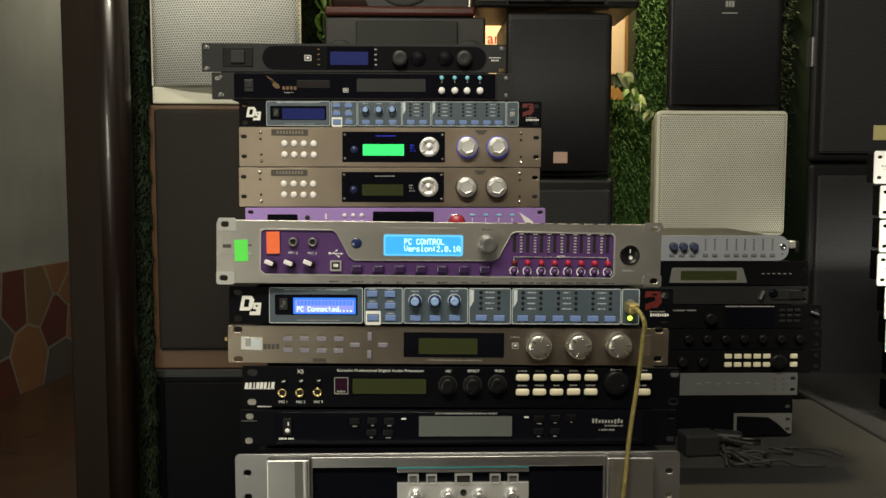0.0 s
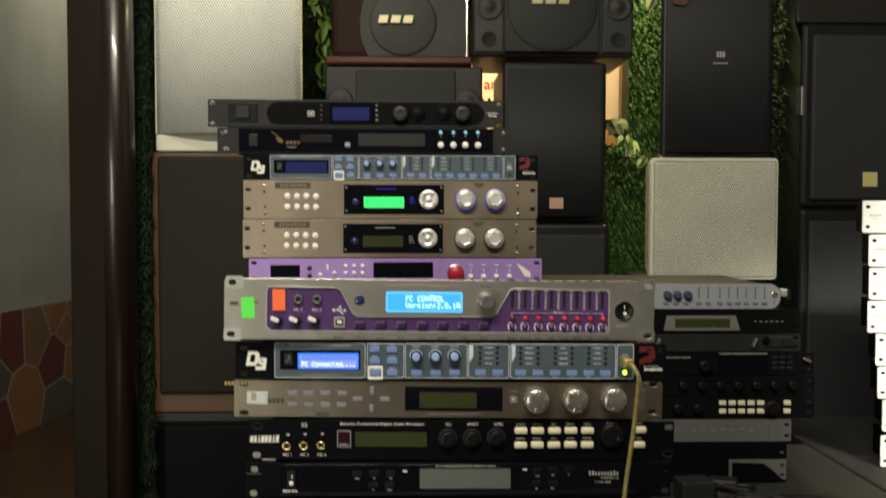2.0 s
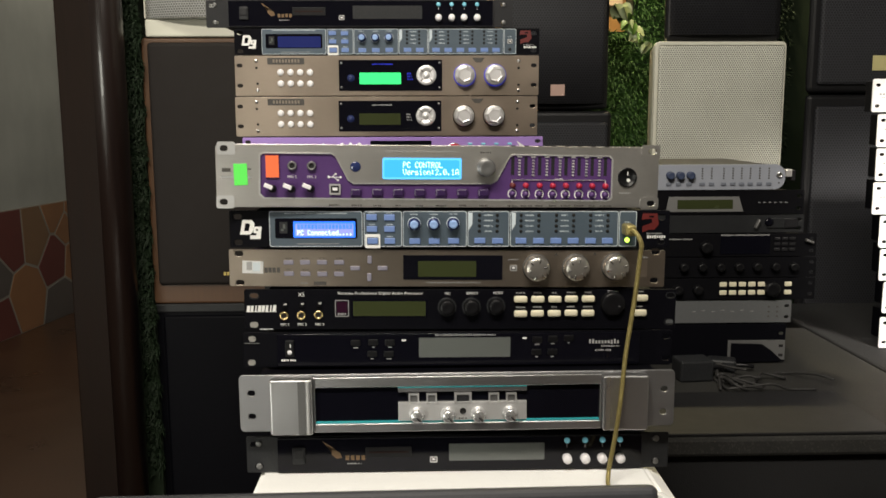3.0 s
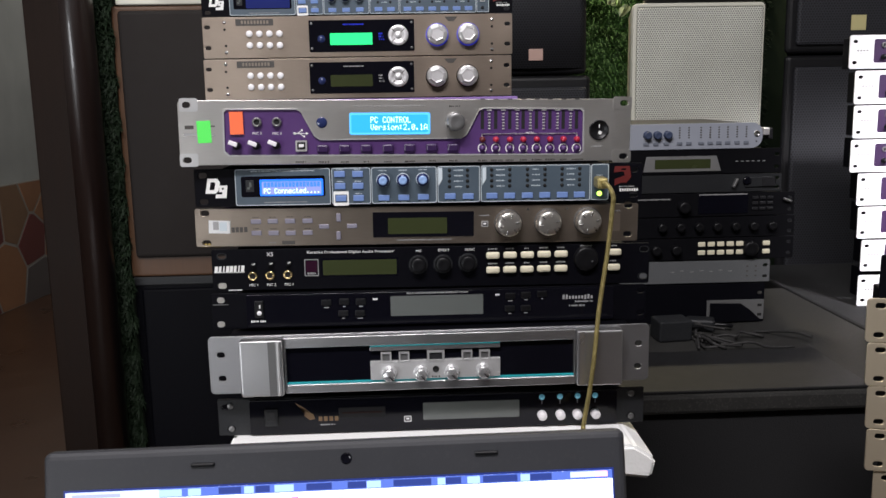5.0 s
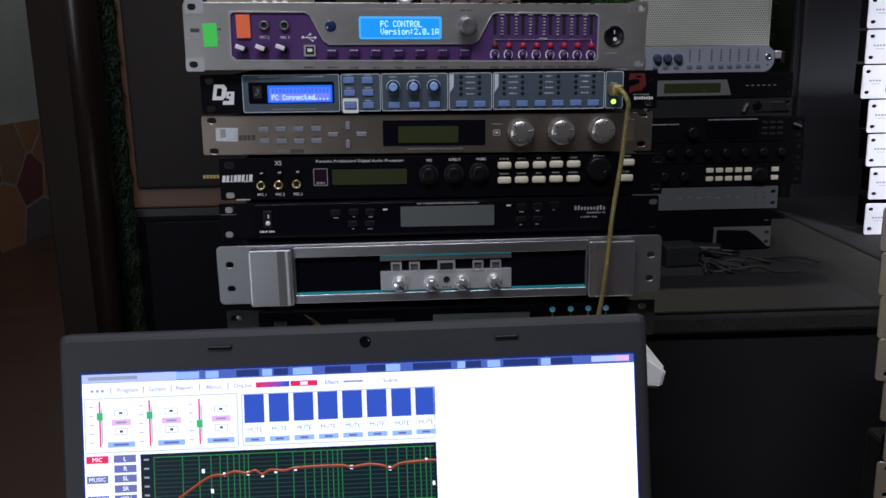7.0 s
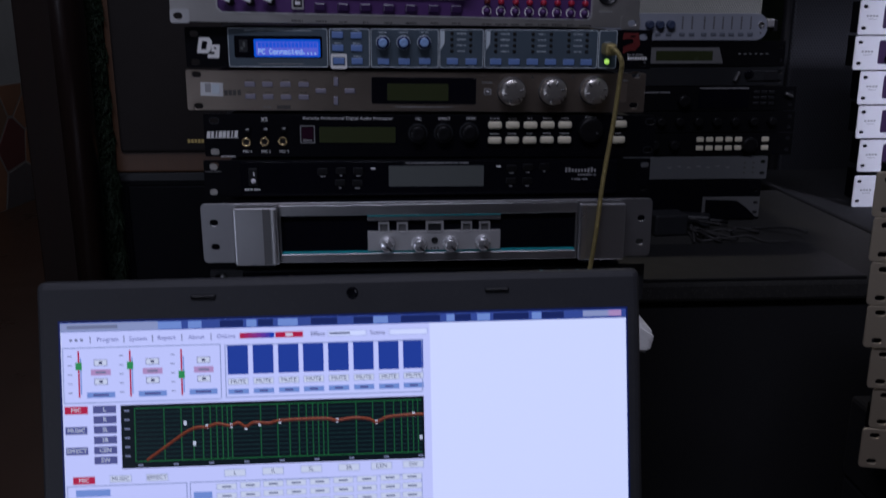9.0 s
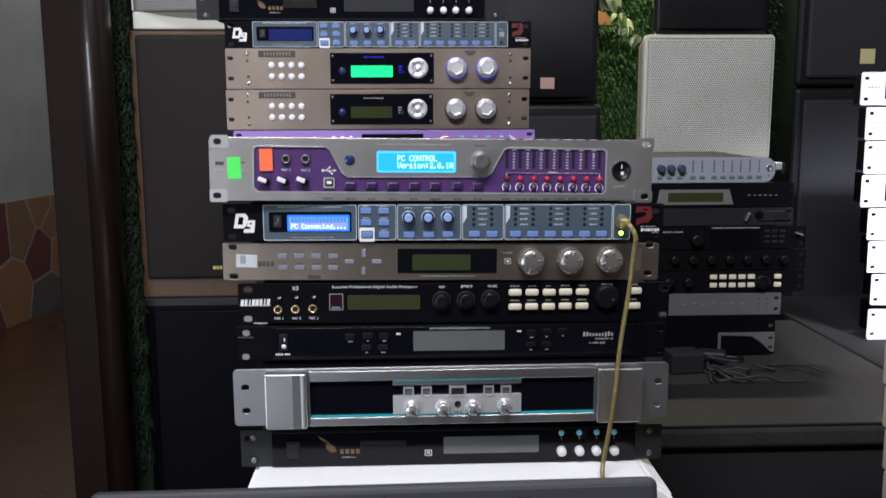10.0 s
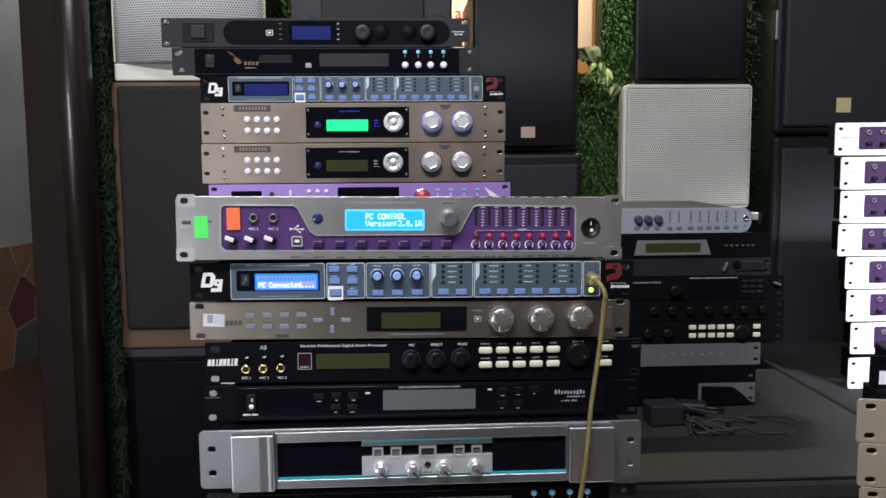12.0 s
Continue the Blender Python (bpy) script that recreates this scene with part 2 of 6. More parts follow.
MAHOG = mat("red_mahogany_lacquer", (0.060, 0.014, 0.012), 0.2, 0.0, 0.3, 14, (0.8, 6, 10), 0.0, coat=0.4)
MAROON = mat("maroon_brown_vinyl", (0.024, 0.011, 0.010), 0.6, 0.0, 0.25, 30, spec=0.1)
BROWNCLOTH = mat("dark_brown_speaker_cloth", (0.0125, 0.009, 0.008), 0.85, 0.0, 0.2, 300, bump=0.3, bscale=1500)
BLACKBOX = mat("black_textured_cabinet_paint", (0.009, 0.009, 0.0105), 0.42, 0.0, 0.25, 90, bump=0.2, bscale=600, dust=0.03, spec=0.3)
BAFFLE = mat("grey_black_baffle", (0.019, 0.0205, 0.021), 0.6, 0.0, 0.25, 20, bump=0.1, bscale=900, spec=0.25)
BAFFLED = mat("soft_black_cone", (0.009, 0.0095, 0.010), 0.6, 0.0, 0.15, 20)
CREAM = mat("cream_cabinet_paint", (0.68, 0.67, 0.58), 0.45, 0.0, 0.1, 30)
GRILLEW = mesh_grille("white_perforated_grille", (0.95, 0.96, 0.93), (0.24, 0.24, 0.22), 0.0068, 0.42, 0.0)
GRILLEC = mesh_grille("cream_perforated_grille", (0.70, 0.70, 0.63), (0.14, 0.14, 0.12), 0.0062, 0.5)
GRILLEB = mesh_grille("black_perforated_grille", (0.024, 0.025, 0.032), (0.003, 0.003, 0.004), 0.0075, 0.72, 0.0)
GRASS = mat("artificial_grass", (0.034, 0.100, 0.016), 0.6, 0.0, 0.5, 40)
GRASSBACK = mat("dark_green_backing", (0.010, 0.022, 0.008), 0.9, 0.0, 0.3, 60)
LEAF = mat("variegated_leaf", (0.10, 0.19, 0.04), 0.4, 0.0, 0.6, 60)
PALELEAF = mat("pale_variegated_leaf", (0.21, 0.25, 0.13), 0.4, 0.0, 0.7, 45)
PLASTER = mat("grey_painted_plaster", (0.37, 0.375, 0.355), 0.42, 0.0, 0.5, 4, (1.4, 1, 0.7), bump=0.3, bscale=9, spec=0.4)
WARMWALL = mat("warm_cream_wall", (0.60, 0.45, 0.28), 0.6, 0.0, 0.1, 8)
WARMWOOD = mat("orange_pine_board", (0.50, 0.26, 0.10), 0.45, 0.0, 0.2, 14, (6, 6, 0.6))
STONEO = mat("orange_sandstone", (0.26, 0.125, 0.062), 0.7, 0.0, 0.3, 9, bump=0.4, bscale=60)
STONER = mat("dark_red_sandstone", (0.13, 0.035, 0.03), 0.7, 0.0, 0.3, 9, bump=0.4, bscale=60)
STONEG = mat("grey_slate", (0.10, 0.085, 0.08), 0.7, 0.0, 0.3, 9, bump=0.4, bscale=60)
MORTAR = mat("pale_mortar", (0.27, 0.25, 0.22), 0.85, 0.0, 0.2, 30, bump=0.3, bscale=200)
FLOORM = mat("brown_polished_floor_tile", (0.075, 0.038, 0.022), 0.3, 0.0, 0.5, 6, bump=0.03, bscale=40)
CEIL = mat("ceiling_paint", (0.35, 0.34, 0.32), 0.8, 0.0, 0.08, 4)
PAPER = mat("printed_paper_sign", (0.80, 0.60, 0.48), 0.8, 0.0, 0.06, 20)
YELLOW = mat("pale_yellow_paper_label", (0.62, 0.55, 0.27), 0.7, 0.0, 0.08, 30)


# ---- mesh helpers ----
def new_mesh(name, bm, material):
    me = bpy.data.meshes.new(name)
    bm.to_mesh(me)
    bm.free()
    me.materials.append(material)
    return me


def part(name, data, material, parent, label=""):
    me = data if isinstance(data, bpy.types.Mesh) else new_mesh(name, data, material)
    ob = new(name, me)
    ob.parent = parent
    if label:
        ob["label"] = label
    return ob


def thing(name, label, category, m, group="", kind=""):
    return tagged(new(name), label, category, group, kind) if m is None else placed(tagged(new(name), label, category, group, kind), m)


def placed(ob, m):
    ob.matrix_basis = m
    return ob


def rbox(x0, x1, y0, y1, z0, z1, r=0.0, seg=2):
    bm = bmesh.new()
    bmesh.ops.create_cube(bm, size=1)
    for v in bm.verts:
        v.co = Vector(((x0 + x1) / 2 + v.co.x * (x1 - x0), (y0 + y1) / 2 + v.co.y * (y1 - y0), (z0 + z1) / 2 + v.co.z * (z1 - z0)))
    if r:
        bmesh.ops.bevel(bm, geom=bm.edges[:], offset=r, segments=seg, affect="EDGES", profile=0.5)
    return bm


def lathe(profile, seg=24):
    """Turned shape about the outward axis (-y); profile of (radius, outward) from back to front."""
    bm = bmesh.new()
    rings = []
    for r, out in profile:
        rings.append([bm.verts.new((r * math.cos(2 * math.pi * k / seg), -out, r * math.sin(2 * math.pi * k / seg))) for k in range(seg)])
    for a, b in zip(rings, rings[1:]):
        for k in range(seg):
            f = bm.faces.new((a[k], a[(k + 1) % seg], b[(k + 1) % seg], b[k]))
            f.smooth = seg > 8
    if profile[-1][0] > 1e-6:
        bm.faces.new(rings[-1])
    bmesh.ops.recalc_face_normals(bm, faces=bm.faces[:])
    return bm


def sheet(loops, y0, y1, bevel=0.0, material=None, name="sheet"):
    """Flat plate in x, z from an outer loop and holes, reaching from y0 (back) to y1 (front)."""
    cu = bpy.data.curves.new(name, "CURVE")
    cu.dimensions, cu.fill_mode = "2D", "BOTH"
    cu.extrude, cu.bevel_depth, cu.bevel_resolution, cu.offset = abs(y0 - y1) / 2 - bevel, bevel, 1, -bevel
    for loop in loops:
        sp = cu.splines.new("POLY")
        sp.points.add(len(loop) - 1)
        for p, (x, z) in zip(sp.points, loop):
            p.co = (x, z, 0, 1)
        sp.use_cyclic_u = True
    ob = bpy.data.objects.new(name, cu)
    scene.collection.objects.link(ob)
    me = bpy.data.meshes.new_from_object(ob.evaluated_get(bpy.context.evaluated_depsgraph_get()))
    bpy.data.objects.remove(ob)
    bpy.data.curves.remove(cu)
    me.transform(Matrix(((1, 0, 0, 0), (0, 0, -1, (y0 + y1) / 2), (0, 1, 0, 0), (0, 0, 0, 1))))
    me.materials.clear()
    me.materials.append(material)
    me.name = name
    return me


def lettering(text, size, material, name="lettering", align="CENTER", depth=0.00015, squeeze=1.0):
    cu = bpy.data.curves.new(name, "FONT")
    cu.body, cu.size, cu.align_x, cu.align_y, cu.extrude, cu.resolution_u = text, size, align, "CENTER", depth, 2
    ob = bpy.data.objects.new(name, cu)
    scene.collection.objects.link(ob)
    me = bpy.data.meshes.new_from_object(ob.evaluated_get(bpy.context.evaluated_depsgraph_get()))
    bpy.data.objects.remove(ob)
    bpy.data.curves.remove(cu)
    me.transform(Matrix(((squeeze, 0, 0, 0), (0, 0, -1, 0), (0, 1, 0, 0), (0, 0, 0, 1))))
    me.materials.clear()
    me.materials.append(material)
    return me


def round_rect(cx, cz, w, h, r, n=4):
    pts = []
    r = min(r, w / 2 - 1e-5, h / 2 - 1e-5)
    for ax, az, a0 in ((1, 1, 0), (-1, 1, 90), (-1, -1, 180), (1, -1, 270)):
        for k in range(n + 1):
            a = radians(a0 + 90 * k / n)
            pts.append((cx + ax * (w / 2 - r) + r * math.cos(a), cz + az * (h / 2 - r) + r * math.sin(a)))
    return pts


def tube(points, radius, seg=8):
    """A round cord through points, smoothed."""
    pts = [Vector(p) for p in points]
    fine = []
    for i in range(len(pts) - 1):
        p0, p1, p2, p3 = pts[max(i - 1, 0)], pts[i], pts[i + 1], pts[min(i + 2, len(pts) - 1)]
        for k in range(6):
            t = k / 6
            fine.append(0.5 * (2 * p1 + (p2 - p0) * t + (2 * p0 - 5 * p1 + 4 * p2 - p3) * t * t + (3 * p1 - p0 - 3 * p2 + p3) * t ** 3))
    fine.append(pts[-1])
    bm = bmesh.new()
    rings = []
    for i, p in enumerate(fine):
        d = (fine[min(i + 1, len(fine) - 1)] - fine[max(i - 1, 0)]).normalized()
        side = d.cross(Vector((0.31, 0.95, 0.1))).normalized()
        up = d.cross(side)
        rings.append([bm.verts.new(p + radius * (math.cos(2 * math.pi * k / seg) * side + math.sin(2 * math.pi * k / seg) * up)) for k in range(seg)])
    for a, b in zip(rings, rings[1:]):
        for k in range(seg):
            bm.faces.new((a[k], a[(k + 1) % seg], b[(k + 1) % seg], b[k])).smooth = True
    bm.faces.new(rings[0])
    bm.faces.new(rings[-1])
    bmesh.ops.recalc_face_normals(bm, faces=bm.faces[:])
    return bm


# ---- rack units ----
# dot-matrix characters, a row of five dots for each sign
GLYPHS = {"P": "uhhuggg", "C": "ehggghe", "O": "ehhhhhe", "N": "hhpljhh", "T": "v444444", "R": "uhhukih", "L": "ggggggv", "V": "hhhhha4", "e": "00ehvge", "r": "00mpggg", "s": "00ege1u", "i": "40c444e", "o": "00ehhhe", "n": "00mphhh", ":": "0cc0cc0", "2": "eh1248v", ".": "00000cc", "0": "ehjlphe", "1": "4c4444e", "A": "ehhhvhh", "c": "00egghe", "t": "88s8896", "d": "11djhhf", "#": "vvvvvvv"}


class Rack:
    """A 19 inch unit. Millimetres on its panel: x from its left edge, z from its bottom; outward is towards the viewer."""

    def __init__(self, name, label, category, x, y, z, h, yaw=0.0, tilt=0.0, depth=0.24, body=None, group="", body_w=0.432, body_h=None, zk=1.0, bow=0.0):
        self.zk, self.bow = zk, bow
        self.h, self.root = h, thing(name, label, category, pose(x, y, z, 0, tilt, yaw), group)
        self.legend = []
        self.cache = {}
        hm = (body_h or h * zk) / 1000
        part("chassis", rbox(-body_w / 2, body_w / 2, 0.0035, depth, 0.0015, hm - 0.0015, 0.0015), body or BLACKP, self.root)

    def m(self, x, z):
        share = x / 482.6
        return (x - 4 * self.bow * share * (1 - share)) / 1000 - 0.2413, z * self.zk / 1000

    def loop(self, pts):
        return [self.m(x, z) for x, z in pts]

    def panel(self, material, slots=(), holes=(), corner=2.0, x0=0.0, x1=482.6, z0=0.3, z1=None, out=0.0, thick=3.0, name="front_panel", label="", slot=(9.5, 6.0)):
        z1 = self.h - 0.3 if z1 is None else z1
        w, h = x1 - x0, z1 - z0
        loops = [self.loop(round_rect((x0 + x1) / 2, (z0 + z1) / 2, w, h, corner))]
        loops += [self.loop(round_rect(x, z, slot[0], slot[1], 3.0)) for x, z in slots]
        loops += [self.loop(h_) for h_ in holes]
        return part(name, sheet(loops, (thick - out) / 1000, -out / 1000, 0.0004, material, name), material, self.root, label)

    def plate(self, name, pts, material, out, thick=1.0, holes=(), bevel=0.0, label="", parent=None):
        loops = [self.loop(pts)] + [self.loop(h_) for h_ in holes]
        return part(name, sheet(loops, (thick - out) / 1000, -out / 1000, bevel / 1000, material, name), material, parent or self.root, label)

    def box(self, name, x, z, w, h, material, out=2.0, back=0.0, r=0.6, label="", parent=None, turn=0.0):
        key = (name, w, h, out, back, r, material.name)
        if key not in self.cache:
            self.cache[key] = new_mesh(name, rbox(-w / 2000, w / 2000, -out / 1000, -back / 1000, -h / 2000, h / 2000, r / 1000 if r else 0, 2), material)
        ob = part(name, self.cache[key], material, parent or self.root, label)
        cx, cz = self.m(x, z)
        ob.matrix_basis = pose(cx, 0, cz, 0, turn, 0)
        return ob

    def turned(self, name, x, z, profile, material, seg=24, label="", parent=None, turn=0.0):
        key = (name, tuple(profile), material.name)
        if key not in self.cache:
            self.cache[key] = new_mesh(name, lathe([(r / 1000, o / 1000) for r, o in profile], seg), material)
        ob = part(name, self.cache[key], material, parent or self.root, label)
        cx, cz = self.m(x, z)
        ob.matrix_basis = pose(cx, 0, cz, 0, turn, 0)
        return ob

    def text(self, words, x, z, size, material, out=0.25, align="CENTER", squeeze=1.0, name="lettering"):
        ob = part(name, lettering(words, size / 1000, material, name, align, squeeze=squeeze), material, self.root)
        cx, cz = self.m(x, z)
        ob.matrix_basis = pose(cx, -out / 1000, cz)
        return ob

    def bar(self, x, z, w, h=1.0, material=None, out=0.2):
        self.legend.append((x, z, w, h, material or WHITEP, out))

    def dots(self, words, x, z, pitch, rise, material, out):
        """Characters of a dot-matrix display, five dots by seven; x is their left edge, z their middle."""
        bm = bmesh.new()
        for n, c in enumerate(words):
            for r, row in enumerate(GLYPHS.get(c, "")):
                for k in range(5):
                    if int(row, 32) >> (4 - k) & 1:
                        cx, cz = self.m(x + (6 * n + k) * pitch, z + (3 - r) * rise)
                        bm.faces.new([bm.verts.new((cx + a * pitch / 2200, -out / 1000, cz + b * rise / 2200)) for a, b in ((-1, -1), (1, -1), (1, 1), (-1, 1))])
        return part("lettering", bm, material, self.root)

    def jack(self, x, z, r=4.2, ring=GOLD):
        j = self.turned("jack_socket", x, z, [(r, 0), (r, 1.6), (r * 0.85, 2.2), (r * 0.6, 2.2), (r * 0.56, 0.6)], ring, 20)
        self.turned("socket_hole", x, z, [(r * 0.57, 0.2), (r * 0.57, 0.7)], HOLE, 16)
        return j

    def usb(self, x, z, w=8.0, h=7.0, out=0.0):
        self.plate("usb_socket", round_rect(x, z, w, h, 1), KNOBS, out + 1.0, 1.0, holes=[round_rect(x, z, w * 0.72, h * 0.68, 0.8)])
        self.box("usb_recess", x, z, w * 0.74, h * 0.7, HOLE, out + 0.3, 0, 0)
        self.box("usb_tongue", x, z + h * 0.03, w * 0.42, h * 0.3, WHITEB, out + 0.8, 0, 0)

    def done(self):
        groups = {}
        rng = random.Random(len(self.legend) * 31 + int(self.h))
        for x, z, w, h, material, out in self.legend:
            rows = groups.setdefault(material.name, (material, []))[1]
            if w < 6 or h > 2.2:
                rows.append((x, z, w, h, out))
                continue
            # a line of small print: letter-wide dashes with word gaps
            a = x - w / 2
            while a < x + w / 2 - 0.3 * h:
                b = min(h * rng.uniform(0.45, 0.95), x + w / 2 - a)
                tall = h * rng.choice((0.8, 1.0, 1.0, 1.15))
                rows.append((a + b / 2, z, b, tall, out))
                a += b + h * (0.9 if rng.random() < 0.14 else 0.33)
        for material, rows in groups.values():
            bm = bmesh.new()
            for x, z, w, h, out in rows:
                cx, cz = self.m(x, z)
                y = -out / 1000
                vs = [bm.verts.new((cx + a * w / 2000, y, cz + b * h / 2000)) for a, b in ((-1, -1), (1, -1), (1, 1), (-1, 1))]
                back = [bm.verts.new((v.co.x, 0, v.co.z)) for v in vs]
                bm.faces.new(vs)
                for k in range(4):
                    bm.faces.new((vs[(k + 1) % 4], vs[k], back[k], back[(k + 1) % 4]))
            tagged(part("legend_print", bm, material, self.root), kind="stuff")
        return self.root


def knob(u, x, z, r, material, out=14.0, flutes=False, name="knob", ring=None):
    if ring:
        u.turned("knob_ring", x, z, [(r * 1.28, 0), (r * 1.28, 1.0), (r * 1.05, 1.0)], ring, 32)
    k = u.turned(name, x, z, [(r * 1.05, 0), (r, out * 0.2), (r * 0.95, out * 0.9), (r * 0.85, out), (r * 0.5, out * 0.98), (0.001, out * 0.95)], material, 32)
    if flutes:
        for a in range(6):
            an = radians(60 * a + 20)
            u.box("grip_ridge", x + r * 0.72 * math.cos(an), z + r * 0.72 * math.sin(an), r * 0.34, r * 0.09, BRIGHT, out + 0.4, out * 0.7, 0.2, turn=-math.degrees(an))
    return k


def legend_row(u, xs, z, w, h=0.9, material=None):
    for x in xs:
        u.bar(x, z, w * random.uniform(0.75, 1.1), h, material)


# purple and silver karaoke processor
PURPLEBTN = mat("dark_purple_button_plastic", (0.035, 0.016, 0.065), 0.3, 0.0, 0.12, 40)


def purple_processor():
    u = Rack("audio_processor", "silver and purple karaoke processor with lit blue screen, on the stack", "audio processor", -0.0185, 0.001, 1.0462, 64, yaw=3.55, tilt=0.81, body_h=46, zk=1.0625, bow=6.0)
    window = [(47.5, 53.0), (50.5, 55.3), (125.4, 55.2), (130.7, 51.8), (144.3, 28.0), (150.6, 24.1), (301.0, 24.5), (307.5, 28.2), (320.9, 53.0), (325.6, 55.1), (429.8, 54.2), (432.7, 51.4), (433.0, 10.1), (429.7, 6.8), (51.8, 8.8), (47.0, 13.0)]
    u.panel(SILVER, [(8.8, 59.3), (8.3, 5.6), (474.9, 59.2), (475.4, 4.9)], [window], 4.0)
    u.plate("window_rim", [(x, z) for x, z in window], BRIGHT, 0.5, 0.6, holes=[[(241.3 + (x - 241.3) * 0.992, 32 + (z - 32) * 0.950 + 0.2) for x, z in window]], label="bright chamfered rim of the purple window")
    u.panel(PURPLE, x0=40, x1=445, z0=3, z1=61, out=-1.6, thick=2.0, name="inset_panel", label="matt purple inset panel")
    for x, z in ((9.8, 59.3), (7.8, 5.6), (475.3, 59.2), (475.8, 4.9)):
        u.plate("corner_plate", round_rect(x + (2 if x < 240 else -2), z, 20, 13, 2.5), BRIGHT if x < 240 else SILVER, 0.4, 0.35, holes=[round_rect(x, z, 9.5, 6, 3)])
    u.box("price_sticker", 27.2, 33.1, 14.2, 23.0, GREENST, 0.5, 0, 0.1, label="fluorescent green paper sticker", turn=-2)
    u.box("price_sticker", 62.0, 41.4, 13.8, 23.3, ORANGEST, 0.9, -1.5, 0.1, label="fluorescent orange paper sticker", turn=-1)
    u.bar(11.5, 37.6, 9.0, 3.8, DARKP)
    u.bar(34.4, 38.6, 8.5, 1.7, DARKP)
    u.bar(15.9, 30.5, 20.4, 2.6, GREYP)
    u.bar(36.4, 30.2, 4.7, 2.6, GREYP)
    for x, z in ((83.7, 42.2), (104.9, 42.2)):
        u.jack(x, z, 5.0, KNOBG)
    for x, z in ((61.9, 19.1), (82.7, 19.0), (103.8, 19.3)):
        u.turned("knob_skirt", x, z, [(4.2, -1.5), (4.0, 4.5), (3.2, 6), (0.001, 6)], BLACKB, 18)
        u.box("pointer_cap", x - 4.0, z + 2.6, 9.4, 4.4, WHITEB, 7.5, 4, 0.7, label="white pointer cap", turn=22)
    u.bar(61.7, 31.2, 6, 1.9, WHITEP, -1.3)
    u.text("MIC 2", 83.5, 31.1, 3.6, WHITEP, -1.25, squeeze=1.1)
    u.text("MIC 3", 104.7, 30.9, 3.6, WHITEP, -1.25, squeeze=1.1)
    # forked usb sign
    u.box("usb_sign", 129.8, 30.8, 13, 0.8, WHITEP, -1.2, -1.6, 0)
    u.turned("usb_sign", 123.6, 30.8, [(1.5, -1.6), (1.5, -1.2), (0.001, -1.2)], WHITEP, 12)
    u.plate("usb_sign", [(135.6, 32.2), (138.4, 30.8), (135.6, 29.4)], WHITEP, -1.2, 0.3)
    u.box("usb_sign", 128.6, 32.2, 4.6, 0.7, WHITEP, -1.2, -1.6, 0, turn=-38)
    u.box("usb_sign", 131.0, 29.4, 4.6, 0.7, WHITEP, -1.2, -1.6, 0, turn=38)
    u.turned("usb_sign", 131.2, 33.9, [(1.1, -1.6), (1.1, -1.2), (0.001, -1.2)], WHITEP, 12)
    u.box("usb_sign", 133.6, 27.8, 1.8, 1.8, WHITEP, -1.2, -1.6, 0)
    u.usb(130.3, 18.6, 12.3, 10.9)
    for x, z in ((153.1, 15.5), (176.6, 15.6), (199.6, 15.6), (223.1, 15.5), (246.0, 15.6), (269.6, 15.6), (292.5, 15.5)):
        u.box("panel_button", x, z, 12, 8.5, PURPLEBTN, 3.0, -1.6, 1.6)
    u.turned("infrared_window", 152.8, 41.5, [(5.7, 0), (5.7, 0.5), (4.7, 1.2), (0.001, 1.6)], IRBLUE, 24)
    u.plate("screen_frame", round_rect(225.3, 40.0, 86.0, 21.6, 2.0), CYANEDGE, 0.5, 0.6)
    u.plate("screen", round_rect(225.0, 40.0, 81.5, 17.4, 1.5), CYANLCD, 0.8, 0.4, label="lit azure blue screen")
    u.dots("PC CONTROL", 205.0, 43.8, 0.73, 0.84, LCDTEXT, 0.95)
    u.dots("Version:2.0.1A", 205.0, 36.6, 0.73, 0.84, LCDTEXT, 0.95)
    knob(u, 294.7, 41.7, 10.0, KNOBG, 13, name="master_knob")
    u.bar(294.7, 56.8, 12, 1.6, DARKP)
    u.bar(223.8, 57.6, 75, 1.3, GREYP)
    for x, z in ((324.2, 43.2), (338.5, 43.2), (353.5, 43.1), (367.8, 43.1), (382.1, 43.0), (396.4, 42.9), (410.7, 42.9), (425.0, 42.8)):
        u.box("fader_slot", x, z, 3.6, 20, HOLE, -1.4, -2.0, 0)
        u.bar(x, z + 20.5, 5, 1.0, DARKP)
    for x, z in ((331.4, 43.2), (346.4, 43.1), (361.2, 43.1), (375.4, 43.0), (389.7, 43.0), (404.3, 42.9), (418.3, 42.9)):
        u.bar(x, z + 9.5, 5, 1.2, WHITEP, -1.3)
        for k in range(6):
            u.bar(x, z + 6 - 3.0 * k, 2.6, 1.3, WHITEP, -1.3)
    u.bar(374.4, 28.9, 102.1, 0.8, WHITEP, -1.3)
    u.bar(323.7, 27.8, 0.8, 3, WHITEP, -1.3)
    u.bar(425.5, 27.2, 0.8, 3, WHITEP, -1.3)
    u.text("MUTE", 374.9, 29.4, 3.4, WHITEP, -1.1)
    n = 0
    for x, z in ((324.2, 23.4), (338.6, 23.3), (353.6, 23.2), (368.0, 23.1), (382.3, 23.2), (396.7, 23.1), (411.0, 23.0), (425.4, 22.9)):
        u.turned("channel_knob", x, z, [(3.1, -1.6), (3.0, 3), (2.2, 4.2), (0.001, 4.4)], REDLOGO if n == 0 else RED, 18, label="red channel knob")
        n += 1
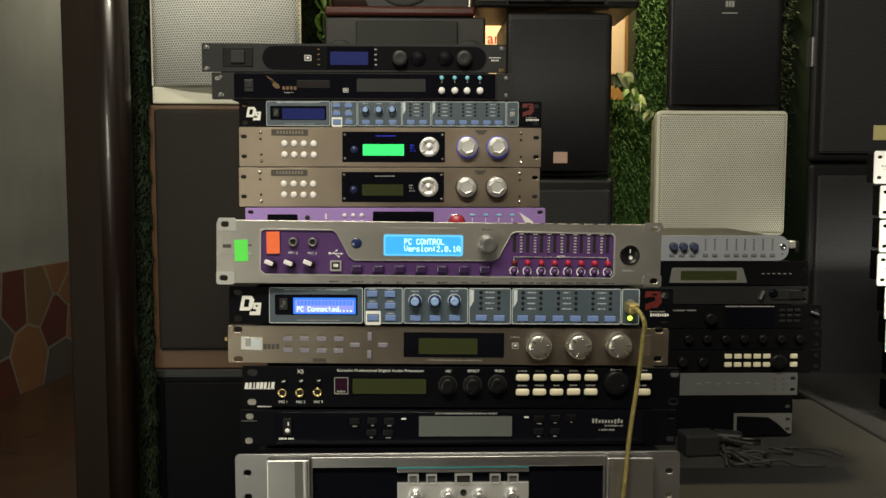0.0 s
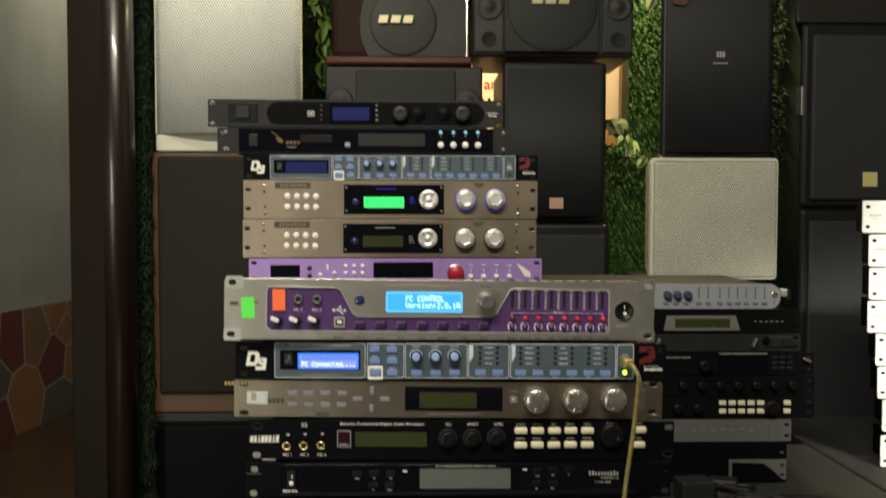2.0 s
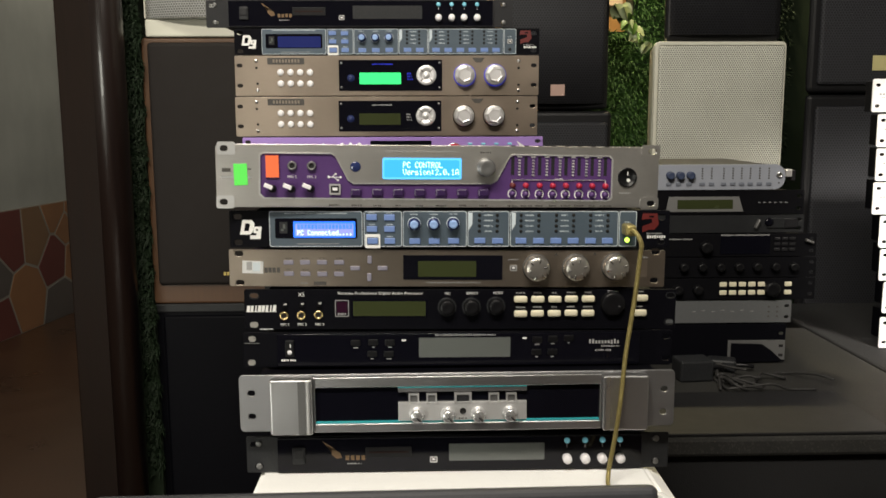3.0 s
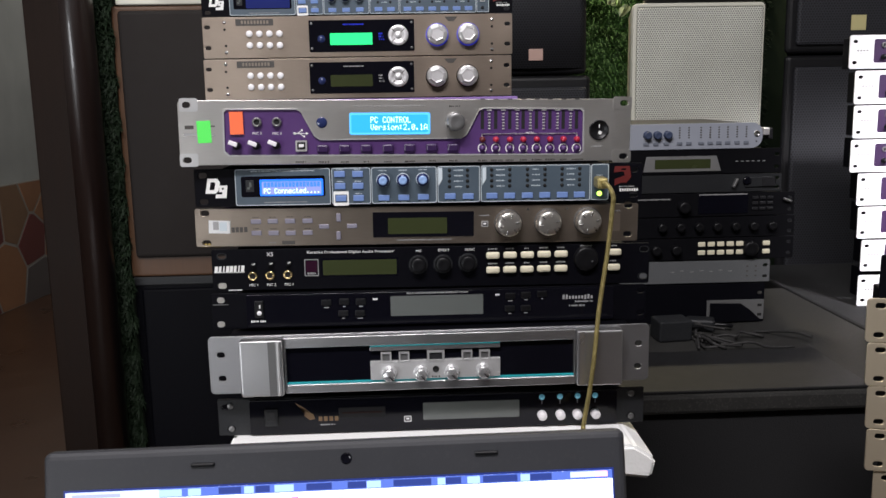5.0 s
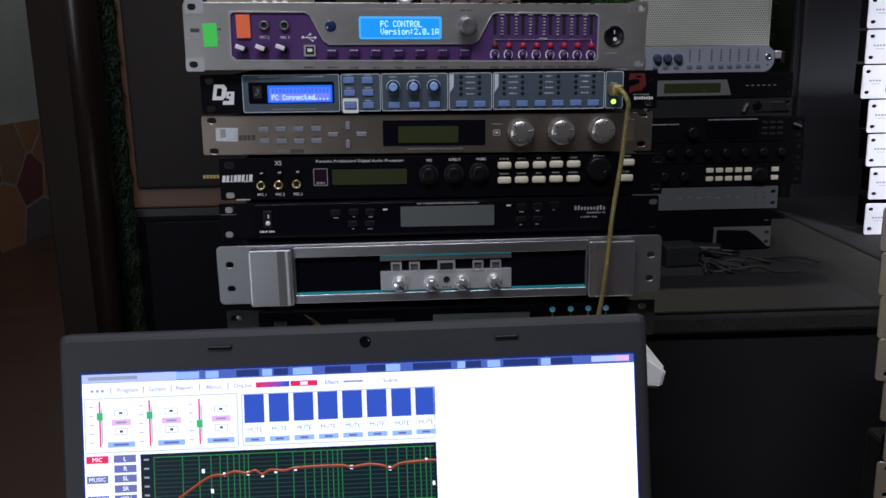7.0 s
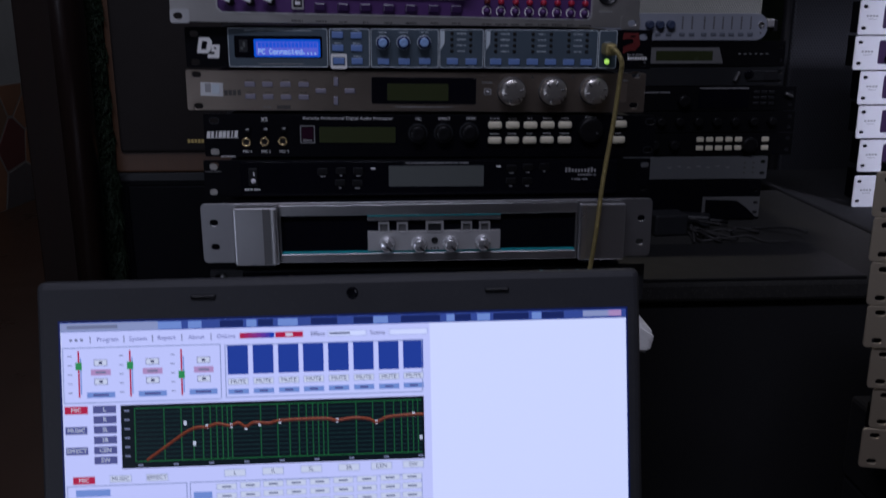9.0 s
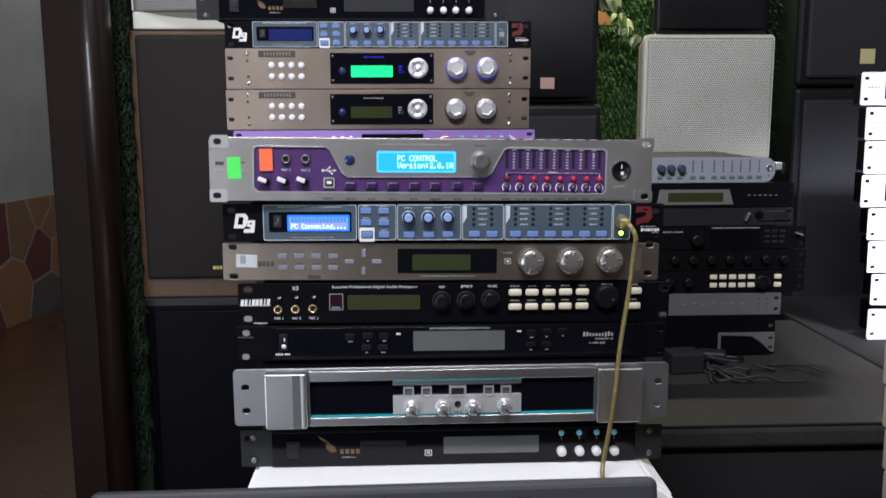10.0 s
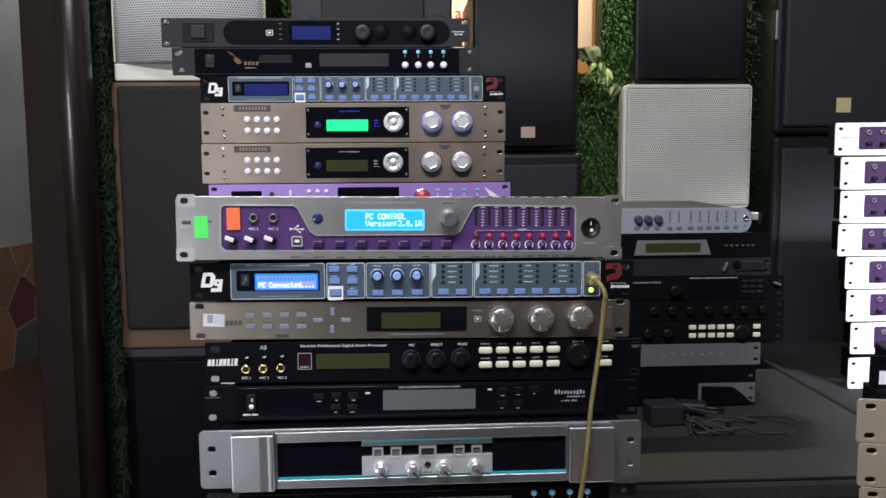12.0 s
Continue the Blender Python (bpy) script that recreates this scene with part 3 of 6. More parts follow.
    for x, z in ((324.2, 14.6), (338.6, 14.4), (353.7, 14.3), (368.1, 14.2), (382.4, 14.1), (396.8, 13.9), (411.2, 13.8), (425.5, 13.7)):
        outer = [(x + 4.9 * math.cos(radians(a)), z + 4.9 * math.sin(radians(a))) for a in range(-50, 231, 20)]
        inner = [(x + 3.9 * math.cos(radians(a)), z + 3.9 * math.sin(radians(a))) for a in range(230, -51, -20)]
        u.plate("dial_arc", outer + inner, WHITEP, -1.2, 0.3)
        u.turned("dial_shaft", x, z, [(3.2, -1.6), (3.0, 3), (0.001, 3.2)], PURPLE, 14)
    u.turned("power_switch", 448.6, 32.0, [(10.9, 0), (10.9, 1.6), (9.5, 2.4), (9.0, 1.2), (0.001, 1.6)], BLACKB, 28)
    u.bar(448.8, 36.1, 0.9, 4, WHITEP, 2.0)
    u.turned("switch_mark", 449.6, 29.2, [(2.0, 1.6), (2.0, 2.1), (1.3, 2.1), (1.3, 1.7)], WHITEP, 16)
    u.bar(447.5, 15.4, 12, 1.4, GREYP)
    for x, z in ((129.6, 2.6), (154.0, 2.4), (176.6, 2.1), (200.3, 2.1), (223.1, 1.9), (244.7, 1.9), (247.4, 2.1), (270.2, 2.3), (293.0, 2.3), (324.2, 2.0), (339.8, 2.1), (353.8, 2.1), (368.2, 2.2), (383.0, 2.3), (397.0, 2.4), (411.4, 2.2), (426.5, 2.1)):
        u.bar(x, z, random.uniform(5, 13), 1.5, DARKP)
    return u.done()


# blue-grey speaker management processor
def management_processor(x, y, z, lit, label):
    u = Rack("speaker_processor", label, "audio processor", x, y, z, 41, group="speaker processors", tilt=0.35 if lit else 0.0)
    u.panel(BLACKP, [(9.1, 33.9), (9.1, 5.7), (473.5, 33.2), (473.5, 6.3)], corner=2)
    for a, b in (((43.1, 21.1), (144.5, 19.8)), ((145.7, 19.8), (187.6, 19.3)), ((188.2, 19.3), (258.6, 18.3)), ((259.2, 18.3), (305.3, 17.7)), ((306.0, 17.7), (425.5, 16.1)), ((426.1, 16.1), (445.6, 15.8))):
        cx, w = (a[0] + b[0]) / 2, b[0] - a[0]
        u.plate("section_panel", round_rect(cx, 20.5, w - 1.2, 37.6, 2), BLUEGREY, 0.7, 0.7)
        u.plate("section_outline", round_rect(cx, 20.5, w - 0.4, 39.0, 2.2), PALELINE, 0.85, 0.85, holes=[round_rect(cx, 20.5, w - 1.7, 37.6, 1.8)])
    for x_, z_ in ((260.4, 27.3), (307.8, 27.3)):
        u.plate("section_tab", [(x_, 38.5), (x_ + 4.2, 38.5), (x_ + 4.2, 26), (x_, 19)], PALELINE, 0.95, 0.2)
    u.plate("screen_surround", round_rect(94.1, 21.3, 89.1, 22.1, 2), BLACKG, 1.0, 0.4)
    u.box("infrared_window", 58.7, 22.0, 8.7, 12.5, DARKG, 1.2, 0.9, 0.2)
    u.box("sensor_lens", 59.4, 23.4, 2.6, 5.0, GREYLCD, 1.5, 1.0, 0.4)
    u.box("sensor_lens", 57.2, 19.6, 3.0, 2.4, GREYLCD, 1.5, 1.0, 0.4)
    if lit:
        u.plate("screen_glow", round_rect(103.0, 20.0, 67.4, 17.8, 1), BLUELCD, 1.1, 0.2)
        u.plate("screen", round_rect(103.0, 19.6, 63.0, 13.6, 1), VIOLETLCD, 1.25, 0.2, label="lit violet-blue screen")
        u.dots("PC Connected....", 73.8, 16.6, 0.63, 0.78, LCDTEXT, 1.4)
        u.dots("################", 73.8, 23.2, 0.63, 0.74, BLUELCD, 1.35)
    else:
        u.plate("screen", round_rect(102.3, 20.0, 67.4, 17.3, 1), DBLUELCD, 1.1, 0.2, label="dim blue screen")
    u.bar(94.1, 37.7, 68.6, 1.2, PALELINE, 0.9)
    u.bar(96.1, 4.2, 45.7, 1.0, GREYP, 0.9)
    for x_, z_ in ((154.5, 33.5), (173.8, 33.2), (154.8, 20.5), (174.0, 20.5), (155.5, 7.3), (174.3, 7.3)):
        u.box("push_button", x_, z_, 11.6, 6.5, BLUEBTN, 2.4, 0, 0.7, label="blue push button")
        u.bar(x_, z_ + 4.9, 7, 0.9, PALELINE, 0.9)
    cx, cz = 155.5, 7.1
    u.plate("button_frame", round_rect(cx, cz, 16.4, 15.4, 1), WHITEP, 1.0, 0.3, holes=[round_rect(cx, cz, 13.0, 8.7, 0.8)])
    for x_, z_ in ((200.9, 26.2), (222.2, 26.3), (243.4, 26.6)):
        u.turned("level_knob", x_, z_, [(7.2, 0.7), (7.2, 1.2), (6.8, 1.3)], PALELINE, 24)
        u.turned("knob_collar", x_, z_, [(6.7, 0.8), (6.6, 7), (6.0, 8.5), (4.4, 8.6)], IRBLUE, 24)
        knob(u, x_, z_, 4.7, BLUEKNOB, 12, name="blue_knob")
        u.bar(x_, z_ + 10.3, 9, 1.0, PALELINE, 0.9)
    for x_, z_ in ((201.5, 7.1), (222.8, 7.1), (244.0, 7.4), (272.9, 7.6), (292.4, 7.3), (318.1, 7.4), (337.4, 7.3), (356.7, 7.3), (375.7, 7.3), (394.9, 7.2), (413.5, 7.2)):
        u.box("push_button", x_, z_, 12.0, 6.3, BLUEBTN, 2.4, 0, 0.7, label="blue push button")
        u.bar(x_, z_ - 4.4, 6, 0.8, PALELINE, 0.9)
    for x_, z_ in ((272.2, 26.8), (291.7, 26.8), (317.9, 26.7), (337.4, 26.7), (356.7, 26.7), (375.7, 26.7), (394.4, 26.7), (413.5, 26.7)):
        for k in range(4):
            u.turned("indicator", x_, z_ + 9 - 5.9 * k, [(1.9, 0.7), (1.9, 1.2), (1.0, 1.9), (0.001, 2.0)], HOLE, 10)
    for x_, z_ in ((282.0, 26.7), (327.5, 26.6), (366.0, 26.6), (404.1, 26.6)):
        for k in range(4):
            u.bar(x_, z_ + 9 - 5.9 * k, random.uniform(7, 10), 1.2, PALELINE, 0.9)
    u.usb(435.6, 20.4, 7.5, 7, 0.8)
    u.bar(435.4, 27.9, 6, 1.0, PALELINE, 0.9)
    u.turned("power_led", 435.4, 8.1, [(2.6, 0.7), (2.6, 1.4), (1.8, 2.4), (0.001, 2.7)], LEDGREEN if lit else DARKG, 14)
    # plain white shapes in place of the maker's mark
    a, b = 18.3, 22.5
    u.plate("maker_mark", [(a - 7, b - 8), (a - 4, b + 8), (a + 6, b + 8), (a + 9, b + 4), (a + 7, b - 5), (a + 4, b - 8)], WHITEP, 0.3, 0.3, holes=[[(a - 2.6, b - 4.2), (a - 1, b + 4.2), (a + 3.4, b + 4.2), (a + 4, b + 2.6), (a + 2.6, b - 4.2)]])
    a, b = 27.9, 16.6
    u.plate("maker_mark", [(a - 6, b - 7), (a - 5.4, b - 3), (a + 1, b - 3), (a + 1.4, b - 0.6), (a - 2, b - 0.6), (a - 1.4, b + 6.5), (a + 7, b + 6.5), (a + 5.5, b - 7)], WHITEP, 0.5, 0.5, holes=[[(a + 0.6, b + 2), (a + 1, b + 4), (a + 3.2, b + 4), (a + 2.8, b + 2)]])
    a, b = 460.2, 26.4
    u.plate("maker_mark", [(a - 9, b + 4), (a - 8, b + 11), (a + 8, b + 11), (a + 10, b - 1), (a + 5, b - 7), (a - 1, b - 7), (a - 8, b - 10), (a - 8, b - 3), (a - 2, b - 1), (a + 3, b + 1), (a + 2, b + 5), (a - 3, b + 5)], REDLOGO, 0.3, 0.3, holes=[[(a - 1, b + 6.5), (a + 4.5, b + 6.5), (a + 4.5, b + 8.5), (a - 1, b + 8.5)]], label="dark red printed mark")
    for k in range(8):
        u.bar(458.8 + 2.6 * k, 11.5, 1.8, 2.6 if k % 3 else 3.4, WHITEP)
    u.bar(465.5, 15.2, 16.8, 1.3, GREYP)
    return u.done()


# champagne processor with three silver knobs
def champagne_processor():
    u = Rack("audio_processor", "champagne aluminium audio processor with three silver knobs, in the stack", "audio processor", -0.0115, 0.004, 0.9575, 42, tilt=0.6)
    u.panel(CHAMP, [(11.0, 36.8), (11.5, 4.4), (471.8, 39.9), (471.3, 7.9)], corner=2)
    u.box("silver_sticker", 26.0, 21.8, 23.1, 14.0, BRIGHT, 0.6, 0, 0.1, label="silver foil sticker", turn=2)
    u.bar(22.2, 23.3, 6, 9, GREYP, 0.7)
    u.bar(29.9, 22.3, 8, 10, PALELINE, 0.7)
    for x, z in ((40.4, 18.4), (44.7, 18.6), (49.1, 18.5), (53.9, 18.7)):
        u.bar(x, z, 3.6, 5.6, DARKP)
    for x, z in ((65.2, 27.2), (83.3, 27.3), (101.9, 27.4), (120.7, 27.4), (65.4, 14.7), (83.7, 14.5), (102.1, 14.3), (120.4, 14.4)):
        u.box("push_button", x, z, 11, 5.2, LAVBTN, 1.2, 0, 0.5)
        u.bar(x, z + 4.6, 7, 0.9, DARKP)
    for x, z, w, h in ((138.4, 21.0, 11, 5), (154.3, 30.5, 5, 9), (168.6, 21.1, 11, 5), (153.9, 10.9, 5, 9)):
        u.box("arrow_button", x, z, w, h, LAVBTN, 1.8, 0, 0.8)
    u.bar(99.4, 3.8, 14, 4, DARKP)
    u.bar(82.5, 4.0, 8, 1.4, GREYP)
    u.plate("display_window", round_rect(246.2, 21.9, 110.0, 27.4, 1), BLACKG, 0.5, 0.5)
    u.plate("screen", round_rect(239.8, 20.4, 64.4, 17.6, 1), OLIVE, 0.7, 0.3, label="unlit olive screen")
    u.bar(246.9, 4.9, 60, 1.2, GREYP)
    u.usb(313.4, 21.5, 7.5, 6.5)
    u.bar(312.9, 30.9, 11, 1.0, GREYP)
    for x, z in ((339.0, 21.9), (382.8, 22.5), (426.6, 23.5)):
        u.turned("knob_skirt", x, z, [(15.6, 0), (15.6, 1.2), (14, 1.6)], DARKP, 36)
        u.turned("rotary_knob", x, z, [(14.2, 0), (14, 8), (13.2, 11.4), (11.6, 12.8), (7, 13.3), (0.001, 13.5)], KNOBAF, 40, label="dotted silver rotary knob")
        for k in range(6):
            an = radians(60 * k + 15)
            u.box("grip_slit", x + 9.2 * math.cos(an), z + 9.2 * math.sin(an), 4.6, 1.3, CHROME, 13.9, 12.0, 0.2, turn=-math.degrees(an))
        u.bar(x, z - 18.6, 8, 0.9, DARKP)
    for x, z in ((360.7, 37.3), (403.9, 37.9)):
        u.plate("level_mark", [(x - 2, z - 1.6), (x + 2, z - 1.6), (x, z + 1.8)], DARKP, 0.3, 0.3)
    for k in range(5):
        u.bar(458.3, 34 - 5.5 * k, 9, 1.0, GREYP)
    u.box("scratch_label", 457.4, 21.4, 11, 20, CHAMPD, 0.25, 0, 0)
    return u.done()


IRRED = mat("dark_wine_lens", (0.026, 0.007, 0.018), 0.15, 0.0, 0.0)


# black karaoke processor with ivory buttons
def karaoke_processor(x, y, z, label, plain=False):
    u = Rack("karaoke_processor", label, "audio processor", x, y, z, 46, tilt=0.0 if plain else 0.5)
    u.panel(BLACKP, [(10.9, 38.7), (10.0, 5.6), (476.7, 38.8), (476.7, 8.2)], corner=2)
    if not plain:
        for x_, z_ in ((11.1, 38.2), (476.4, 38.8), (475.5, 8.2)):
            u.plate("slot_rim", round_rect(x_, z_, 11, 7.4, 3.6), DARKG, 0.3, 0.3, holes=[round_rect(x_, z_, 9.5, 6, 3)])
        u.plate("slot_glint", round_rect(10.4, 5.6, 9.0, 6.4, 2.6), KNOBAF, 0.4, 0.6, label="bright steel slot")
        # highlight along the edge, modelled as a thin bright bar
        u.box("edge_glint", 24.0, 0.6, 15, 1.2, BRIGHT, 0.8, 0, 0.2, label="bright bar standing in for a highlight on the lower edge")
        for k in range(8):
            x_, z_, w_ = 4.6 + 4.1 * k, 23.7 + 0.12 * k, (1.7, 1.4, 0.7, 1.7)[k % 4]
            u.plate("maker_mark", [(x_ - w_ - 0.5, z_ - 3.4), (x_ + w_ - 0.5, z_ - 3.4), (x_ + w_ + 0.5, z_ + 3.4), (x_ - w_ + 0.5, z_ + 3.4)], WHITEP, 0.3, 0.3)
        u.bar(18.8, 20.6, 33, 1.2, WHITEP)
        u.text("X5", 63.4, 39.7, 6.2, WHITEP)
        u.text("Karaoke Professional Digital Audio Processor", 151.0, 41.3, 4.2, WHITEP, squeeze=1.22)
        u.text("MIC", 225.7, 40.9, 3.8, WHITEP)
        u.text("EFFECT", 253.3, 41.2, 4.0, WHITEP)
        u.text("MUSIC", 282.1, 41.6, 3.8, WHITEP)
        u.text("Control", 411.0, 43.4, 3.8, WHITEP)
        for w, (x_, z_) in (("MIC 1", (44.6, 5.8)), ("MIC 2", (63.8, 5.8)), ("MIC 3", (83.1, 5.9))):
            u.text(w, x_, z_, 4.0, WHITEP)
    for x_, z_ in ((43.8, 15.8), (62.8, 16.3), (82.1, 16.9)):
        u.jack(x_, z_, 5.2)
        u.turned("volume_trimmer", x_ + 1, z_ + 12.5, [(2.6, 0), (2.4, 5), (0.001, 5.4)], BLACKB, 14)
        u.bar(x_ + 2, z_ + 14, 2.6, 0.9, WHITEP, 5.6)
    u.plate("sensor_frame", round_rect(108.1, 24.2, 15.3, 18.7, 1), GREYP, 0.35, 0.35, holes=[round_rect(108.1, 24.2, 13.8, 17.2, 1)])
    u.plate("sensor_window", round_rect(108.2, 25.2, 12.3, 13.3, 1), IRRED, 0.4, 0.4, label="dark infrared window")
    u.bar(108.0, 17.8, 9, 2, GREYP, 0.45)
    u.plate("screen_surround", round_rect(160.9, 24.2, 85.2, 20.7, 1), BLACKG, 0.4, 0.4)
    u.plate("screen", round_rect(160.9, 23.9, 80.8, 16.7, 1), OLIVE, 0.6, 0.3, label="unlit olive screen")
    for x_, z_ in ((225.2, 25.5), (252.5, 25.8), (279.9, 26.8)):
        u.turned("knob_skirt", x_, z_, [(10.6, 0), (10.6, 0.6), (10.0, 0.7), (9.6, 0.5)], DARKG, 28)
        knob(u, x_, z_, 8.6, BLACKB, 8, name="black_knob")
        u.box("pointer_line", x_ - 4.5, z_ + 4.5, 0.8, 4, DARKG, 8.3, 7, 0, turn=-45)
    n = 0
    for x_, z_ in ((307.4, 35.5), (326.4, 35.6), (345.6, 35.6), (364.1, 36.0), (383.1, 36.0), (307.5, 19.1), (326.2, 19.4), (345.2, 19.4), (364.0, 19.8), (383.0, 19.8), (442.9, 37.0), (441.9, 20.0)):
        u.box("ivory_button", x_, z_ - 0.6, 15.0, 7.6, IVORY, 4.5, 0, 2.2, label="ivory push button")
        u.bar(x_, z_ + 6.2, random.uniform(6, 11), 1.4, GREYP)
    knob(u, 411.0, 29.5, 13.5, BLACKB, 6, name="jog_wheel")
    u.turned("wheel_dimple", 417.5, 26.5, [(1.8, 5), (1.6, 6.4), (0.001, 6.6)], DARKG, 12)
    return u.done()


# black unit with a grey screen
def black_effector():
    u = Rack("sound_processor", "black sound processor with a grey unlit screen, in the stack", "audio processor", 0.0, 0.006, 0.8655, 41, tilt=0.2)
    u.panel(BLACKP, [(11.6, 35.3), (9.2, 6.0), (476.7, 33.5), (476.6, 8.1)], corner=2)
    u.panel(BLACKG, x0=38, x1=446, z0=2, z1=39, out=2.0, thick=2.0, name="fascia", label="glossy black fascia")
    for x, z in ((10.6, 33.6), (9.4, 6.4)):
        u.plate("slot_glint", round_rect(x, z, 8.0, 6.6, 2.8), KNOBAF, 0.4, 0.6, label="bright steel slot")
    u.box("edge_glint", 10, 28.6, 17, 0.8, KNOBG, 0.7, 0, 0.2)
    u.box("power_rocker", 52.4, 22.8, 9.9, 19.4, BLACKB, 4.5, 2, 1)
    u.turned("rocker_lamp", 52.4, 18.8, [(2.7, 4.4), (2.5, 5.0), (0.001, 5.0)], WHITEB, 14)
    u.bar(53.3, 26.4, 1.2, 4, WHITEP, 4.7)
    u.bar(51.7, 9.2, 18, 2, WHITEP, 2.2)
    for x, z in ((125.9, 28.7), (145.5, 29.4), (163.9, 29.1), (144.2, 16.0), (162.7, 15.7), (329.6, 31.3), (347.1, 32.1), (365.1, 32.9), (329.0, 16.9), (347.0, 17.1)):
        u.box("flat_button", x, z, 11, 7, BLACKB, 3.2, 2, 0.8)
        u.bar(x, z - 5.6, random.uniform(2, 6), 0.9, GREYP, 2.2)
    u.plate("screen", round_rect(247.9, 22.9, 102.8, 22.6, 1), GREYLCD, 2.3, 0.4, label="unlit grey screen")
    u.bar(248.6, 37.1, 68, 1.6, GREYP, 2.2)
    u.bar(179.8, 31.3, 5, 1.8, WHITEP, 2.2)
    u.bar(315.3, 33.1, 5, 1.8, WHITEP, 2.2)
    for k in range(10):
        cx, cz = 389.4, 28.1
        u.bar(cx + 3.5 * k, cz + (0.7 if k in (0, 1, 8) else 0), 2.2, 5.0 if k in (0, 1, 7, 8) else 3.4, GREYP, 2.2)
    u.bar(412.7, 23.3, 21, 1.6, GREYP, 2.2)
    u.bar(404.6, 18.6, 18, 1.8, GREYP, 2.2)
    return u.done()


# silver power amplifier
def power_amplifier():
    u = Rack("power_amplifier", "silver power amplifier with chrome knobs and dark windows, in the stack", "amplifier", -0.0013, -0.017, 0.8004, 64, tilt=-0.15, body_w=0.44, zk=1.017)
    for x in (60, 422):
        u.box("rubber_foot", x, -6.5, 26, 13.4, BLACKB, -20, -44, 3)
    u.panel(AMPEAR, [(13.2, 43.6), (13.4, 17.5), (471.0, 42.1), (470.5, 16.2)], corner=5, slot=(8.5, 6.5))
    lx0, lx1 = 35.9, 81.9
    rx0, rx1 = 399.5, 449.7
    for x0, x1 in ((lx0, lx1), (rx0, rx1)):
        part("raised_cheek", rbox(x0 / 1000 - 0.2413, x1 / 1000 - 0.2413, -0.016, -0.0002, 0.001, 0.063, 0.0022, 3), AMPSIL, u.root, "raised satin aluminium cheek")
    u.box("cheek_groove", 70.5, 31.4, 8.0, 60, KNOBG, 16.25, 15.5, 0.1)
    u.box("cheek_rib", 77.4, 31.4, 3.4, 60.5, BRIGHT, 17.6, 15.5, 1.2)
    u.box("cheek_groove", 405.0, 31.4, 5.0, 60, KNOBAF, 16.25, 15.5, 0.1)
    wx0, wx1 = lx1 + 0.6, rx0 - 0.6
    cx, w = (wx0 + wx1) / 2, wx1 - wx0
    u.plate("fascia_frame", round_rect(cx, 32, w, 61, 0.6), AMPSIL, 9, 9, holes=[round_rect(cx, 31, w - 3, 41, 0.6)], bevel=0.4)
    u.box("dark_window", cx, 31, w - 3, 41, BLACKG, 4, 0.5, 0, label="smoked black acrylic window")
    u.box("teal_edge", cx, 11.6, w - 3.4, 2.0, CYANSTRIP, 6.5, 4, 0.3, label="teal acrylic edge strip")
    x0, x1 = 174.9, 316.4
    mx, mw = (x0 + x1) / 2, x1 - x0
    u.box("teal_edge", mx, 51.0, mw, 2.4, CYANSTRIP, 8.5, 4, 0.3)
    u.box("control_plate", mx, 23.2, mw, 21, CTRLPLATE, 8, 4, 0.4, label="satin aluminium control plate")
    u.box("upper_strip", mx, 47.6, mw, 5, AMPSIL, 8, 4, 0.4)
    for x, z in ((192.1, 37.5), (211.7, 37.3), (280.2, 37.0), (299.5, 36.8)):
        u.plate("square_button_frame", round_rect(x, z, 11.6, 11.6, 0.6), BRIGHT, 8.2, 4, holes=[round_rect(x, z, 8, 8, 0.5)])
        u.box("square_button", x, z, 8, 8, KNOBG, 6.5, 4, 0.4)
    x, z = 246.1, 37.4
    u.plate("square_button_frame", round_rect(x, z, 19, 13, 0.6), BRIGHT, 8.2, 4, holes=[round_rect(x, z, 14, 8, 0.5)])
    u.box("square_button", x, z, 14, 8, DARKG, 6.5, 4, 0.4)
    for x, z in ((195.1, 20.1), (229.7, 19.5), (263.1, 19.6), (297.8, 20.3)):
        u.turned("chrome_knob", x, z, [(8.4, 8), (8.6, 9), (7.8, 10.5), (7.0, 17), (6.2, 18.6), (5.6, 18.9), (0.001, 19.3)], KNOBCONE, 30, label="spun bright aluminium knob")
        u.box("pointer_line", x + 2.2, z - 2.6, 0.9, 6.4, BLACKB, 20.0, 16, 0, turn=-40)
        u.box("pointer_line", x + 4.4, z - 4.0, 0.6, 4.0, DARKP, 19.0, 15, 0, turn=-40)
    u.turned("phones_socket", 246.0, 23.3, [(3.6, 8), (3.4, 9), (2.4, 9), (2.2, 8.1), (0.001, 8.1)], HOLE, 18)
    u.bar(245.9, 14.9, 9, 2, DARKP, 8.1)
    return u.done()


